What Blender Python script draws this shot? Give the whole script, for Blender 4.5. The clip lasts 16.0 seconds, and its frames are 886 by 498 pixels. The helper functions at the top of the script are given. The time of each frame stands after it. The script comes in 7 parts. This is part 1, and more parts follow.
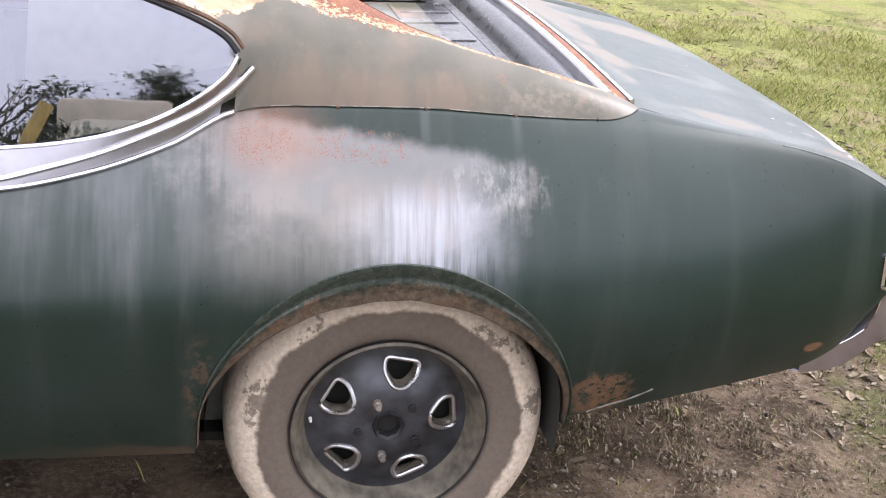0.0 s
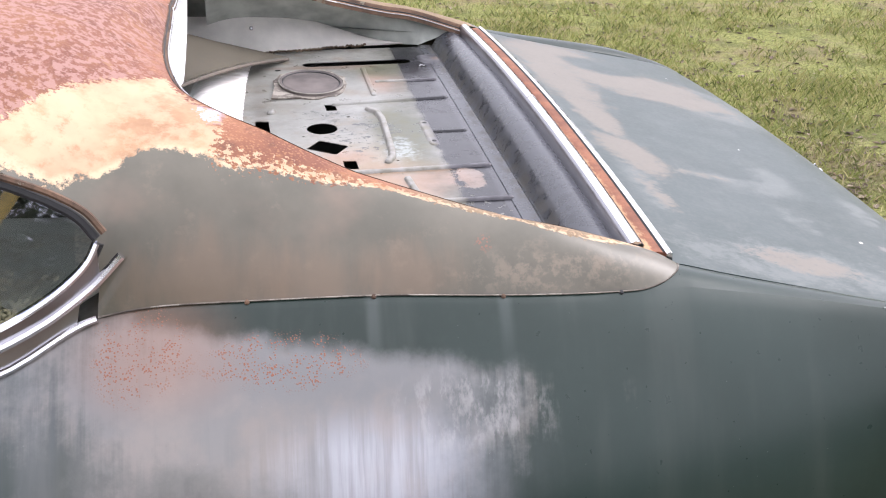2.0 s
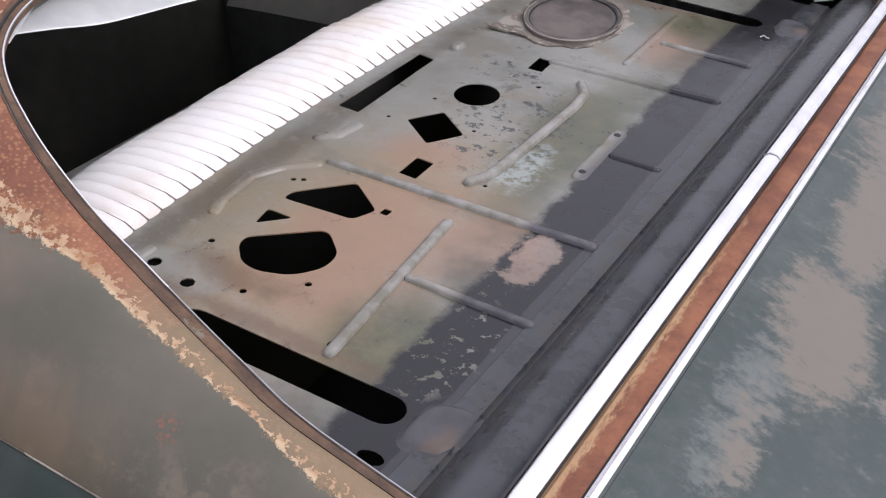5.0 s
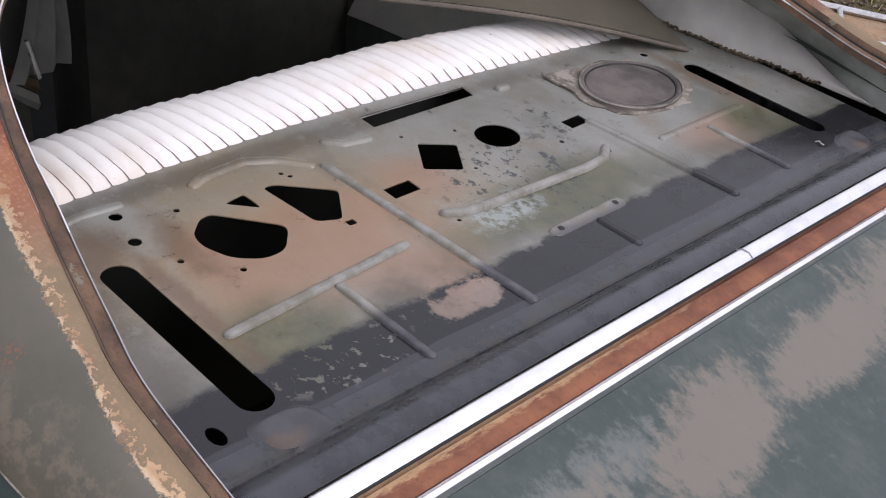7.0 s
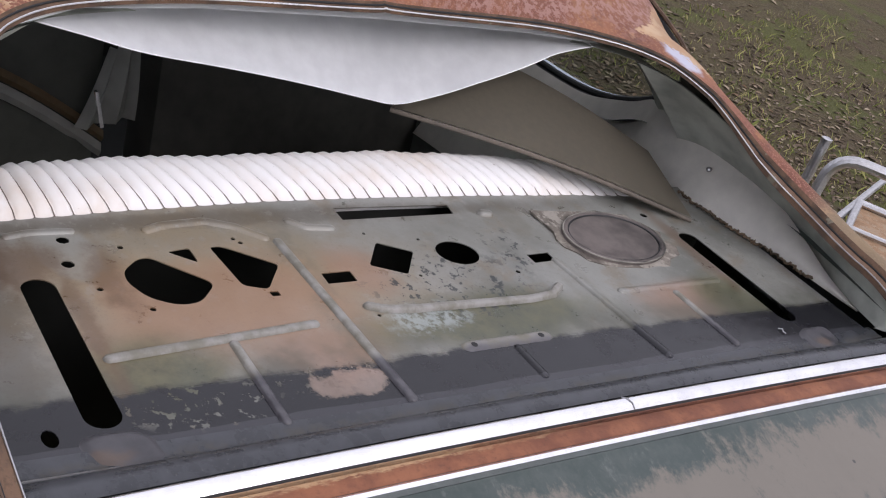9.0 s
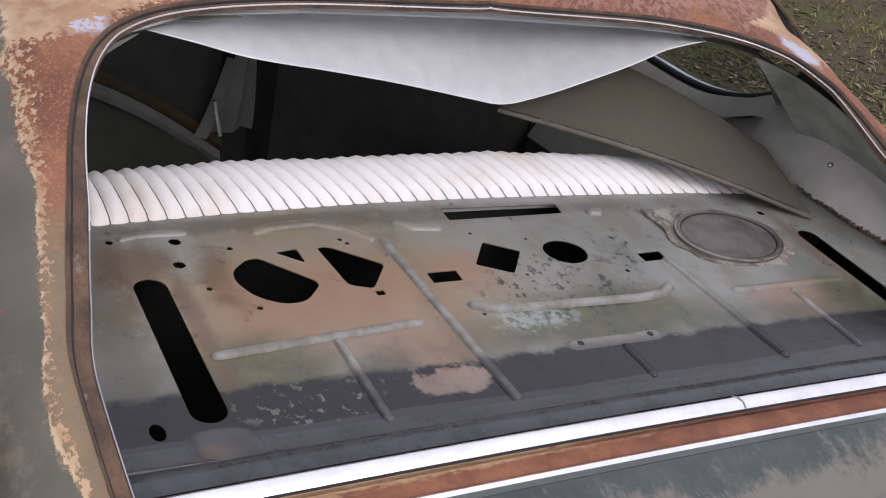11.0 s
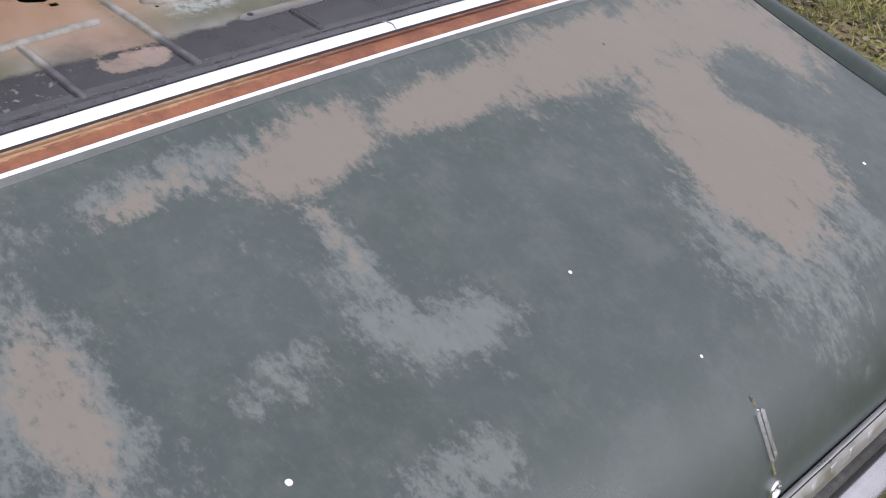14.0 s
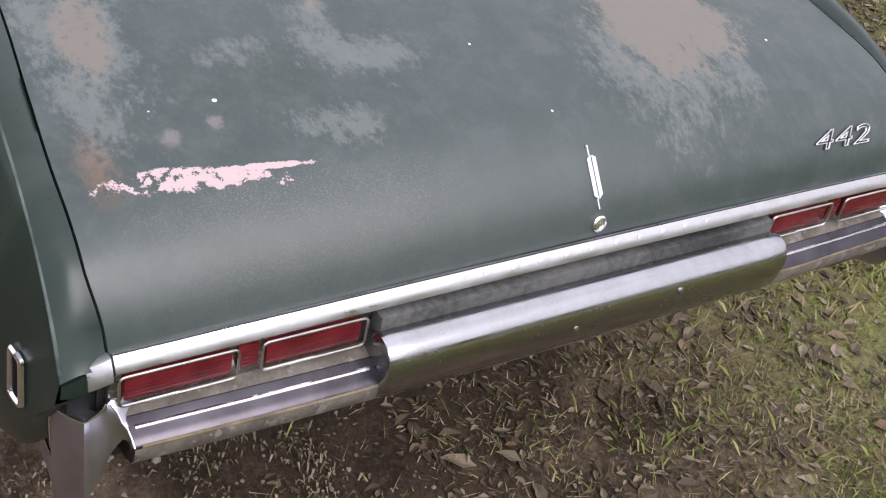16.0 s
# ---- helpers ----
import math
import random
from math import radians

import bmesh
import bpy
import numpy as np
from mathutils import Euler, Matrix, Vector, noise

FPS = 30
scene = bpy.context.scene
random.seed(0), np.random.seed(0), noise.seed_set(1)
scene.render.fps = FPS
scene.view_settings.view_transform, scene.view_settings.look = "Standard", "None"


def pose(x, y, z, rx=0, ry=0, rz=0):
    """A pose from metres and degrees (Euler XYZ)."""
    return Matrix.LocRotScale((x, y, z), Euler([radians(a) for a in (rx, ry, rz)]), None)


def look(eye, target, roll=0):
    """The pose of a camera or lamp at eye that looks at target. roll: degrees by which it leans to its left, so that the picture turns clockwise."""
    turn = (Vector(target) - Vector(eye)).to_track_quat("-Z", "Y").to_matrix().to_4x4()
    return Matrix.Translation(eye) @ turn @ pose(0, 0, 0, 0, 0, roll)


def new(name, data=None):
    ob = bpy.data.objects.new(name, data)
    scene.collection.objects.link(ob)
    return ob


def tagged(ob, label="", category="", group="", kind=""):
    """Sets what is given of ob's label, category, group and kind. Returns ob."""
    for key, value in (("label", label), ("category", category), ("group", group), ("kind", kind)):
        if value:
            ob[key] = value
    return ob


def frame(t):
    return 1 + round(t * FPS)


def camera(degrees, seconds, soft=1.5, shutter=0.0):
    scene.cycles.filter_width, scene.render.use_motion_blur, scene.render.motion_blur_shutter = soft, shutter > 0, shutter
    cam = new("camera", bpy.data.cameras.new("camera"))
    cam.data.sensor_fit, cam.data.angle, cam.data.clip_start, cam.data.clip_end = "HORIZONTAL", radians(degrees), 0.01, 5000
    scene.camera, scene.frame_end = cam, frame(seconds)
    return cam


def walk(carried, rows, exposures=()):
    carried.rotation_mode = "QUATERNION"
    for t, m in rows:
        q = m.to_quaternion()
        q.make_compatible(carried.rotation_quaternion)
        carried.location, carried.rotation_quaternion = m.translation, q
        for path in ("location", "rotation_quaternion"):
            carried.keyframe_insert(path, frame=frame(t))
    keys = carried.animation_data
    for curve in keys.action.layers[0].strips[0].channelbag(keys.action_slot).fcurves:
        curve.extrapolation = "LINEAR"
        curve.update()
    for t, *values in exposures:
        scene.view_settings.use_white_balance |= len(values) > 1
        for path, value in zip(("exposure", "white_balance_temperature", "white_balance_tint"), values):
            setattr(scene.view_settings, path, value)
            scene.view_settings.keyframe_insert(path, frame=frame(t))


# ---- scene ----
cam = camera(42.0, 16.0, soft=1.1)
PATH = [
    (0, (-0.392, -2.812, 1.516), (0.017, -1.0, 0.778), 5.6),
    (0.5, (-0.435, -2.768, 1.557), (-0.015, -0.97, 0.787), 5.5),
    (1, (-0.393, -2.711, 1.601), (0.022, -0.908, 0.839), 4.0),
    (1.5, (-0.273, -2.454, 1.627), (0.108, -0.641, 0.872), 2.5),
    (2, (-0.154, -2.115, 1.628), (0.183, -0.315, 0.824), 2.9),
    (2.5, (-0.037, -1.821, 1.625), (0.205, -0.046, 0.736), 2.7),
    (3, (0.091, -1.583, 1.623), (0.136, 0.152, 0.63), 2.2),
    (5.3, (0.636, -1.191, 1.633), (-0.143, 0.252, 0.489), 7.2),
    (5.5, (0.647, -1.191, 1.628), (-0.133, 0.259, 0.494), 8.3),
    (6, (0.663, -1.173, 1.629), (-0.125, 0.27, 0.491), 11.0),
    (6.5, (0.711, -1.137, 1.645), (-0.149, 0.262, 0.503), 12.5),
    (7, (0.81, -1.073, 1.661), (-0.196, 0.243, 0.54), 13.2),
    (7.5, (0.892, -0.995, 1.676), (-0.242, 0.242, 0.588), 15.0),
    (8, (0.962, -0.959, 1.711), (-0.259, 0.254, 0.692), 18.6),
    (8.2, (0.988, -0.953, 1.709), (-0.268, 0.263, 0.737), 19.7),
    (10.3, (1.054, -0.905, 1.743), (-0.302, 0.166, 0.735), 18.1),
    (10.5, (1.055, -0.902, 1.733), (-0.324, 0.131, 0.718), 17.3),
    (11, (1.054, -0.907, 1.712), (-0.347, 0.091, 0.692), 16.2),
    (11.5, (1.056, -0.909, 1.705), (-0.325, 0.116, 0.686), 16.2),
    (12, (1.072, -0.9, 1.717), (-0.269, 0.188, 0.708), 16.2),
    (12.5, (1.1, -0.889, 1.743), (-0.201, 0.258, 0.748), 15.8),
    (13, (1.145, -0.886, 1.763), (-0.105, 0.323, 0.774), 15.5),
    (13.3, (1.185, -0.889, 1.755), (-0.009, 0.356, 0.742), 15.2),
    (13.5, (1.23, -0.89, 1.743), (0.077, 0.362, 0.693), 14.4),
    (14, (1.312, -0.975, 1.671), (0.338, 0.295, 0.471), 12.8),
    (14.5, (1.412, -1.036, 1.637), (0.49, 0.191, 0.354), 13.4),
    (15, (1.601, -1.069, 1.624), (0.554, 0.117, 0.4), 14.8),
    (15.5, (1.816, -1.084, 1.631), (0.66, 0.05, 0.457), 15.1),
    (16, (2.054, -1.067, 1.671), (0.794, -0.035, 0.511), 13.0),
]
EXPOSURES = [(0.0, 1.8, 6300, 18), (1.2, 1.75, 6300, 18), (2.4, 1.28, 6300, 18), (3.2, 1.03, 6300, 18), (5.3, 0.52, 6300, 18), (8.0, 0.42, 6300, 18), (13.3, 0.21, 6300, 18), (14.3, 0.85, 6300, 18), (16.0, 0.85, 6300, 18)]
walk(cam, [(t, look(eye, target, roll)) for t, eye, target, roll in PATH], EXPOSURES)

# ---------------------------------------------------------------- light
world = bpy.data.worlds.new("overcast")
scene.world = world
world.use_nodes = True
wt = world.node_tree
sky = wt.nodes.new("ShaderNodeTexSky")
sky.sky_type, sky.sun_disc = "NISHITA", False
sky.sun_elevation, sky.sun_rotation = radians(43), radians(80)
sky.air_density, sky.dust_density, sky.ozone_density = 1.0, 4.0, 1.0
hsv = wt.nodes.new("ShaderNodeHueSaturation")
hsv.inputs["Saturation"].default_value = 0.30
wt.links.new(sky.outputs[0], hsv.inputs["Color"])
# an even cloud cover, brightest overhead, over the clear sky
way = wt.nodes.new("ShaderNodeSeparateXYZ")
wt.links.new(wt.nodes.new("ShaderNodeTexCoord").outputs["Generated"], way.inputs[0])
rise = wt.nodes.new("ShaderNodeMapRange")
wt.links.new(way.outputs["Z"], rise.inputs[0])
for k, value in enumerate((0.0, 1.0, 0.52, 1.0)):
    rise.inputs[k + 1].default_value = value
cloud = wt.nodes.new("ShaderNodeVectorMath")
cloud.operation = "SCALE"
cloud.inputs[0].default_value = (7.4, 7.5, 7.9)
wt.links.new(rise.outputs[0], cloud.inputs["Scale"])
cover = wt.nodes.new("ShaderNodeMix")
cover.data_type = "RGBA"
cover.inputs[0].default_value = 0.8
wt.links.new(hsv.outputs[0], cover.inputs[6])
wt.links.new(cloud.outputs[0], cover.inputs[7])
wt.links.new(cover.outputs[2], wt.nodes["Background"].inputs[0])
wt.nodes["Background"].inputs[1].default_value = 0.15

sun_data = bpy.data.lights.new("sun", "SUN")
sun_data.energy, sun_data.angle, sun_data.color = 0.85, radians(30), (1.0, 0.97, 0.93)
sun = new("sun", sun_data)
sun.matrix_world = look((9.0, 1.5, 8.5), (0, 0, 0))

# ---------------------------------------------------------------- small helpers
rnd = random.Random(7)


def curve(xs, vs):
    """A smooth function through a few control values."""
    xs, vs = np.array(xs, float), np.array(vs, float)
    d = np.diff(vs) / np.diff(xs)
    m = np.r_[d[0], np.where(d[1:] * d[:-1] > 0, 2 * d[1:] * d[:-1] / (d[1:] + d[:-1] + 1e-12), 0), d[-1]]

    def f(x):
        i = int(np.clip(np.searchsorted(xs, x) - 1, 0, len(xs) - 2))
        h = xs[i + 1] - xs[i]
        s = min(max((x - xs[i]) / h, 0.0), 1.0)
        return float(vs[i] * (2 * s**3 - 3 * s**2 + 1) + vs[i + 1] * (3 * s**2 - 2 * s**3)
                     + h * (m[i] * (s**3 - 2 * s**2 + s) + m[i + 1] * (s**3 - s**2)))
    return f


def part(name, bm, material, parent=None, label="", sharp=35, smooth=True):
    """Links a bmesh as one mesh object under a thing or a part."""
    me = bpy.data.meshes.new(name)
    bm.normal_update()
    bm.to_mesh(me)
    bm.free()
    me.materials.append(material)
    if smooth:
        me.polygons.foreach_set("use_smooth", [True] * len(me.polygons))
        me.set_sharp_from_angle(angle=radians(sharp))
    ob = new(name, me)
    if parent is not None:
        ob.parent = parent
        ob.matrix_parent_inverse = parent.matrix_world.inverted() if parent.type != "EMPTY" else Matrix()
    if label:
        tagged(ob, label)
    return ob


def thing(name, label, category, at=(0, 0, 0), group="", kind=""):
    ob = new(name)
    ob.location = at
    return tagged(ob, label, category, group, kind)


def rows_mesh(bm, rows, closed=False, flip=False):
    """Faces between rows of points, with a UV of (along, across)."""
    uv = bm.loops.layers.uv.verify()
    vs = [[bm.verts.new(p) for p in r] for r in rows]
    nr, nc = len(rows), len(rows[0])
    out = []
    for i in range(nr - 1):
        for j in range(nc if closed else nc - 1):
            k = (j + 1) % nc
            ids = [(i, j), (i, j + 1), (i + 1, j + 1), (i + 1, j)]
            quad = [vs[i][j], vs[i][k], vs[i + 1][k], vs[i + 1][j]]
            if flip:
                ids, quad = ids[::-1], quad[::-1]
            if len(set(quad)) < 4:
                continue
            f = bm.faces.new(quad)
            for lp, (a, b) in zip(f.loops, ids):
                lp[uv].uv = (a / (nr - 1), b / max(nc - 1, 1))
            out.append(f)
    return out


def tube(bm, pts, r, n=8, cap=True):
    """A round tube along points."""
    pts = [Vector(p) for p in pts]
    rows = []
    up = Vector((0, 0, 1))
    for i, p in enumerate(pts):
        d = (pts[min(i + 1, len(pts) - 1)] - pts[max(i - 1, 0)]).normalized()
        if abs(d.z) > 0.95:
            up = Vector((1, 0, 0))
        a = d.cross(up).normalized()
        b = a.cross(d).normalized()
        up = b
        rows.append([p + r * (math.cos(t) * a + math.sin(t) * b) for t in [2 * math.pi * k / n for k in range(n)]])
    rows_mesh(bm, rows, closed=True)
    if cap:
        for row, rev in ((rows[0], True), (rows[-1], False)):
            vv = [bm.verts.new(q) for q in row]
            bm.faces.new(vv[::-1] if rev else vv)


def bent(pts, r, n=6):
    """Rounds the corners of a chain of points."""
    pts = [Vector(p) for p in pts]
    out = [pts[0]]
    for a, b, c in zip(pts, pts[1:], pts[2:]):
        d1, d2 = (a - b), (c - b)
        k = min(r, d1.length * 0.45, d2.length * 0.45)
        p, q = b + d1.normalized() * k, b + d2.normalized() * k
        out += [(1 - t) ** 2 * p + 2 * t * (1 - t) * b + t * t * q for t in [i / n for i in range(n + 1)]]
    return out + [pts[-1]]


def box(bm, size, at=(0, 0, 0), bevel=0.0, turn=None):
    got = bmesh.ops.create_cube(bm, size=1.0)
    m = Matrix.Translation(at) @ (turn or Matrix()) @ Matrix.Diagonal((*size, 1))
    bmesh.ops.transform(bm, matrix=m, verts=got["verts"])
    if bevel:
        es = {e for v in got["verts"] for e in v.link_edges}
        bmesh.ops.bevel(bm, geom=list(es), offset=bevel, segments=2, affect="EDGES", profile=0.6)


def disc(bm, at, axis, radii_depths, n=32):
    """A turned form: rings of (radius, offset along the axis)."""
    axis = Vector(axis).normalized()
    a = axis.orthogonal().normalized()
    b = axis.cross(a)
    rows = [[Vector(at) + axis * d + r * (math.cos(t) * a + math.sin(t) * b) for t in [2 * math.pi * k / n for k in range(n)]]
            for r, d in radii_depths]
    rows_mesh(bm, rows, closed=True)


def round_poly(pts, r, n=4):
    """A polygon in the plane with rounded corners."""
    out = []
    k = len(pts)
    for i in range(k):
        a, b, c = Vector(pts[i - 1]), Vector(pts[i]), Vector(pts[(i + 1) % k])
        d1, d2 = a - b, c - b
        q = min(r, d1.length * 0.45, d2.length * 0.45)
        p0, p1 = b + d1.normalized() * q, b + d2.normalized() * q
        out += [(1 - t) ** 2 * p0 + 2 * t * (1 - t) * b + t * t * p1 for t in [j / n for j in range(n + 1)]]
    return out


def circle2(x, y, rx, ry, n=20):
    return [Vector((x + rx * math.cos(2 * math.pi * k / n), y + ry * math.sin(2 * math.pi * k / n))) for k in range(n)]


# ---------------------------------------------------------------- material helpers
def shader(name, rough=0.5, metal=0.0, spec=0.5):
    m = bpy.data.materials.new(name)
    m.use_nodes = True
    b = m.node_tree.nodes["Principled BSDF"]
    b.inputs["Roughness"].default_value = rough
    b.inputs["Metallic"].default_value = metal
    b.inputs["Specular IOR Level"].default_value = spec
    return m, m.node_tree, b


def put(t, sock, v):
    if isinstance(v, bpy.types.NodeSocket):
        t.links.new(v, sock)
    else:
        sock.default_value = v if not isinstance(v, tuple) or len(v) == len(sock.default_value) else (*v, 1.0)


def coord(t, kind="Object"):
    return t.nodes.new("ShaderNodeTexCoord").outputs[kind]


def scaled(t, vec, sc=(1, 1, 1), loc=(0, 0, 0), rot=(0, 0, 0)):
    n = t.nodes.new("ShaderNodeMapping")
    put(t, n.inputs[0], vec)
    n.inputs["Scale"].default_value, n.inputs["Location"].default_value = sc, loc
    n.inputs["Rotation"].default_value = [radians(a) for a in rot]
    return n.outputs[0]


def noise_of(t, vec, scale, detail=5, rough=0.55, warp=0.0):
    n = t.nodes.new("ShaderNodeTexNoise")
    put(t, n.inputs["Vector"], vec)
    n.inputs["Scale"].default_value, n.inputs["Detail"].default_value = scale, detail
    n.inputs["Roughness"].default_value, n.inputs["Distortion"].default_value = rough, warp
    return n.outputs["Fac"]


def cells(t, vec, scale, rand=1.0, feature="F1", out="Distance"):
    n = t.nodes.new("ShaderNodeTexVoronoi")
    n.feature = feature
    put(t, n.inputs["Vector"], vec)
    n.inputs["Scale"].default_value, n.inputs["Randomness"].default_value = scale, rand
    return n.outputs[out]


def mth(t, op, a, b=0.0, clamp=False):
    n = t.nodes.new("ShaderNodeMath")
    n.operation, n.use_clamp = op, clamp
    put(t, n.inputs[0], a)
    put(t, n.inputs[1], b)
    return n.outputs[0]


def span(t, v, a, b, lo=0.0, hi=1.0):
    n = t.nodes.new("ShaderNodeMapRange")
    n.interpolation_type = "SMOOTHSTEP"
    put(t, n.inputs[0], v)
    for i, x in enumerate((a, b, lo, hi)):
        n.inputs[i + 1].default_value = x
    return n.outputs[0]


def mixc(t, f, a, b):
    n = t.nodes.new("ShaderNodeMix")
    n.data_type = "RGBA"
    put(t, n.inputs[0], f)
    put(t, n.inputs[6], a)
    put(t, n.inputs[7], b)
    return n.outputs[2]


def mixf(t, f, a, b):
    n = t.nodes.new("ShaderNodeMix")
    n.data_type = "FLOAT"
    put(t, n.inputs[0], f)
    put(t, n.inputs[2], a)
    put(t, n.inputs[3], b)
    return n.outputs[0]


def axis_of(t, vec, k):
    n = t.nodes.new("ShaderNodeSeparateXYZ")
    put(t, n.inputs[0], vec)
    return n.outputs[k]


def relief(t, b, height, strength=0.3, dist=0.002):
    n = t.nodes.new("ShaderNodeBump")
    put(t, n.inputs["Height"], height)
    n.inputs["Strength"].default_value, n.inputs["Distance"].default_value = strength, dist
    t.links.new(n.outputs[0], b.inputs["Normal"])


def blot(t, co, at, size, nz, amp=0.5, soft=0.12, turn=0.0):
    """A ragged stain round a place: 1 inside, 0 outside."""
    s = t.nodes.new("ShaderNodeVectorMath")
    s.operation = "SUBTRACT"
    put(t, s.inputs[0], co)
    s.inputs[1].default_value = at
    r = t.nodes.new("ShaderNodeVectorRotate")
    r.rotation_type = "Z_AXIS"
    put(t, r.inputs[0], s.outputs[0])
    r.inputs["Angle"].default_value = radians(turn)
    d = t.nodes.new("ShaderNodeVectorMath")
    d.operation = "DIVIDE"
    put(t, d.inputs[0], r.outputs[0])
    d.inputs[1].default_value = size
    ln = t.nodes.new("ShaderNodeVectorMath")
    ln.operation = "LENGTH"
    put(t, ln.inputs[0], d.outputs[0])
    v = mth(t, "ADD", ln.outputs["Value"], mth(t, "MULTIPLY", mth(t, "SUBTRACT", nz, 0.5), amp * 2))
    return span(t, v, 1.0 + soft, 1.0 - soft)


def most(t, *vs):
    out = vs[0]
    for v in vs[1:]:
        out = mth(t, "MAXIMUM", out, v)
    return out


def plain(name, colour, rough=0.5, metal=0.0, vary=0.12, grain=60.0, bump=0.1, spec=0.5):
    """A surface with fine grain and slow variation in tone."""
    m, t, b = shader(name, rough, metal, spec)
    co = coord(t)
    f = mth(t, "ADD", mth(t, "MULTIPLY", noise_of(t, co, grain, 4), 0.5), mth(t, "MULTIPLY", noise_of(t, co, 5.0, 3), 0.5))
    dark = tuple(c * (1 - vary * 2) for c in colour)
    light = tuple(min(1.0, c * (1 + vary * 2)) for c in colour)
    put(t, b.inputs["Base Color"], mixc(t, span(t, f, 0.3, 0.7), dark, light))
    put(t, b.inputs["Roughness"], span(t, f, 0.2, 0.8, rough * 0.8, min(1, rough * 1.2)))
    if bump:
        relief(t, b, f, bump, 0.001)
    return m


# ---------------------------------------------------------------- materials
GREEN = (0.010, 0.020, 0.015)


def make_side_paint():
    m, t, b = shader("faded_green_side_paint", 0.32, 0.0, 0.38)
    co = coord(t)
    big, mid, fine = noise_of(t, co, 2.6, 4), noise_of(t, co, 9, 6, 0.62), noise_of(t, co, 70, 4)
    grit = noise_of(t, co, 420, 3, 0.7)
    wide = noise_of(t, scaled(t, co, (15, 3, 1.1)), 1.0, 4, 0.6)
    run = noise_of(t, scaled(t, co, (62, 4, 2.4)), 1.0, 5, 0.62)
    z, x = axis_of(t, co, 2), axis_of(t, co, 0)
    off = lambda n, k: mth(t, "MULTIPLY", mth(t, "SUBTRACT", n, 0.5), k)
    # chalked, washed-out upper half with runs down from it
    fall = mth(t, "ADD", z, mth(t, "ADD", off(wide, 0.42), off(run, 0.16)))
    chalk = mth(t, "MULTIPLY", span(t, fall, 0.62, 0.90), span(t, mth(t, "ADD", x, off(mid, 0.25)), 0.26, 0.06))
    chalk = mth(t, "MULTIPLY", chalk, span(t, mth(t, "ADD", mth(t, "MULTIPLY", big, 0.6), mth(t, "MULTIPLY", mid, 0.4)), 0.30, 0.62, 0.35, 1.0))
    patch = blot(t, co, (-0.10, -0.9, 0.868), (0.33, 0.5, 0.120), mth(t, "ADD", mth(t, "MULTIPLY", noise_of(t, co, 5, 7, 0.68), 0.7), mth(t, "MULTIPLY", run, 0.3)), 1.7, 0.35)
    # scoured band above the arch, its sky reflection painted in: an even upper edge, runs below
    top = span(t, mth(t, "ADD", z, mth(t, "ADD", off(mid, 0.03), mth(t, "MULTIPLY", mth(t, "MULTIPLY", x, x), 0.9))), 0.868, 0.795)
    foot_of = span(t, mth(t, "ADD", z, mth(t, "ADD", off(run, 0.15), off(wide, 0.06))), 0.665, 0.750)
    reach = span(t, mth(t, "ABSOLUTE", mth(t, "SUBTRACT", mth(t, "ADD", x, mth(t, "ADD", off(mid, 0.10), off(run, 0.08))), 0.010)), 0.18, 0.03)
    core = mth(t, "MULTIPLY", mth(t, "MULTIPLY", top, foot_of), mth(t, "MULTIPLY", reach, span(t, run, 0.34, 0.60, 0.42, 1.0)))
    flaky = mth(t, "MULTIPLY", blot(t, co, (0.14, -0.9, 0.845), (0.10, 0.4, 0.035), mid, 0.9, 0.5), span(t, noise_of(t, scaled(t, co, (50, 20, 18)), 1.0, 6, 0.7), 0.46, 0.62))
    # sound paint is left in a band under the pillar seam
    ceil_z = span(t, mth(t, "ADD", z, mth(t, "ADD", mth(t, "ADD", off(mid, 0.07), off(wide, 0.03)), mth(t, "MULTIPLY", mth(t, "MAXIMUM", mth(t, "ADD", x, 0.30), 0.0), 0.12))), 0.958, 0.926)
    ceil_z = mth(t, "MAXIMUM", ceil_z, span(t, x, -0.33, -0.42))
    chalk, patch, core = (mth(t, "MULTIPLY", f, ceil_z) for f in (chalk, patch, core))
    col = mixc(t, span(t, big, 0.3, 0.7), GREEN, (0.018, 0.032, 0.027))
    col = mixc(t, mth(t, "MULTIPLY", off(fine, 1.2), 0.15), col, (0.06, 0.08, 0.07))
    col = mixc(t, mth(t, "MULTIPLY", span(t, wide, 0.48, 0.72), 0.30), col, (0.052, 0.062, 0.055))
    col = mixc(t, mth(t, "MULTIPLY", chalk, 0.66), col, (0.140, 0.146, 0.152))
    col = mixc(t, mth(t, "MULTIPLY", patch, 0.78), col, mixc(t, span(t, mid, 0.4, 0.65), (0.19, 0.19, 0.192), (0.26, 0.23, 0.212)))
    wash = mth(t, "MULTIPLY", blot(t, co, (-0.20, -0.9, 0.765), (0.17, 0.5, 0.085), mth(t, "ADD", mth(t, "MULTIPLY", run, 0.5), mth(t, "MULTIPLY", mid, 0.5)), 0.9, 0.7), span(t, run, 0.3, 0.65, 0.5, 1.0))
    col = mixc(t, mth(t, "MULTIPLY", wash, 0.45), col, (0.29, 0.275, 0.255))
    # pale bluish core: scoured paint plus the painted sky reflection
    col = mixc(t, mth(t, "MULTIPLY", core, 0.62), col, (0.50, 0.515, 0.57))
    col = mixc(t, mth(t, "MULTIPLY", flaky, 0.32), col, (0.44, 0.43, 0.42))
    stud = lambda at: mth(t, "MULTIPLY", span(t, mth(t, "ABSOLUTE", mth(t, "SUBTRACT", mth(t, "ADD", x, off(wide, 0.02)), at)), 0.014, 0.002), span(t, mth(t, "ADD", z, off(run, 0.05)), 0.865, 0.955))
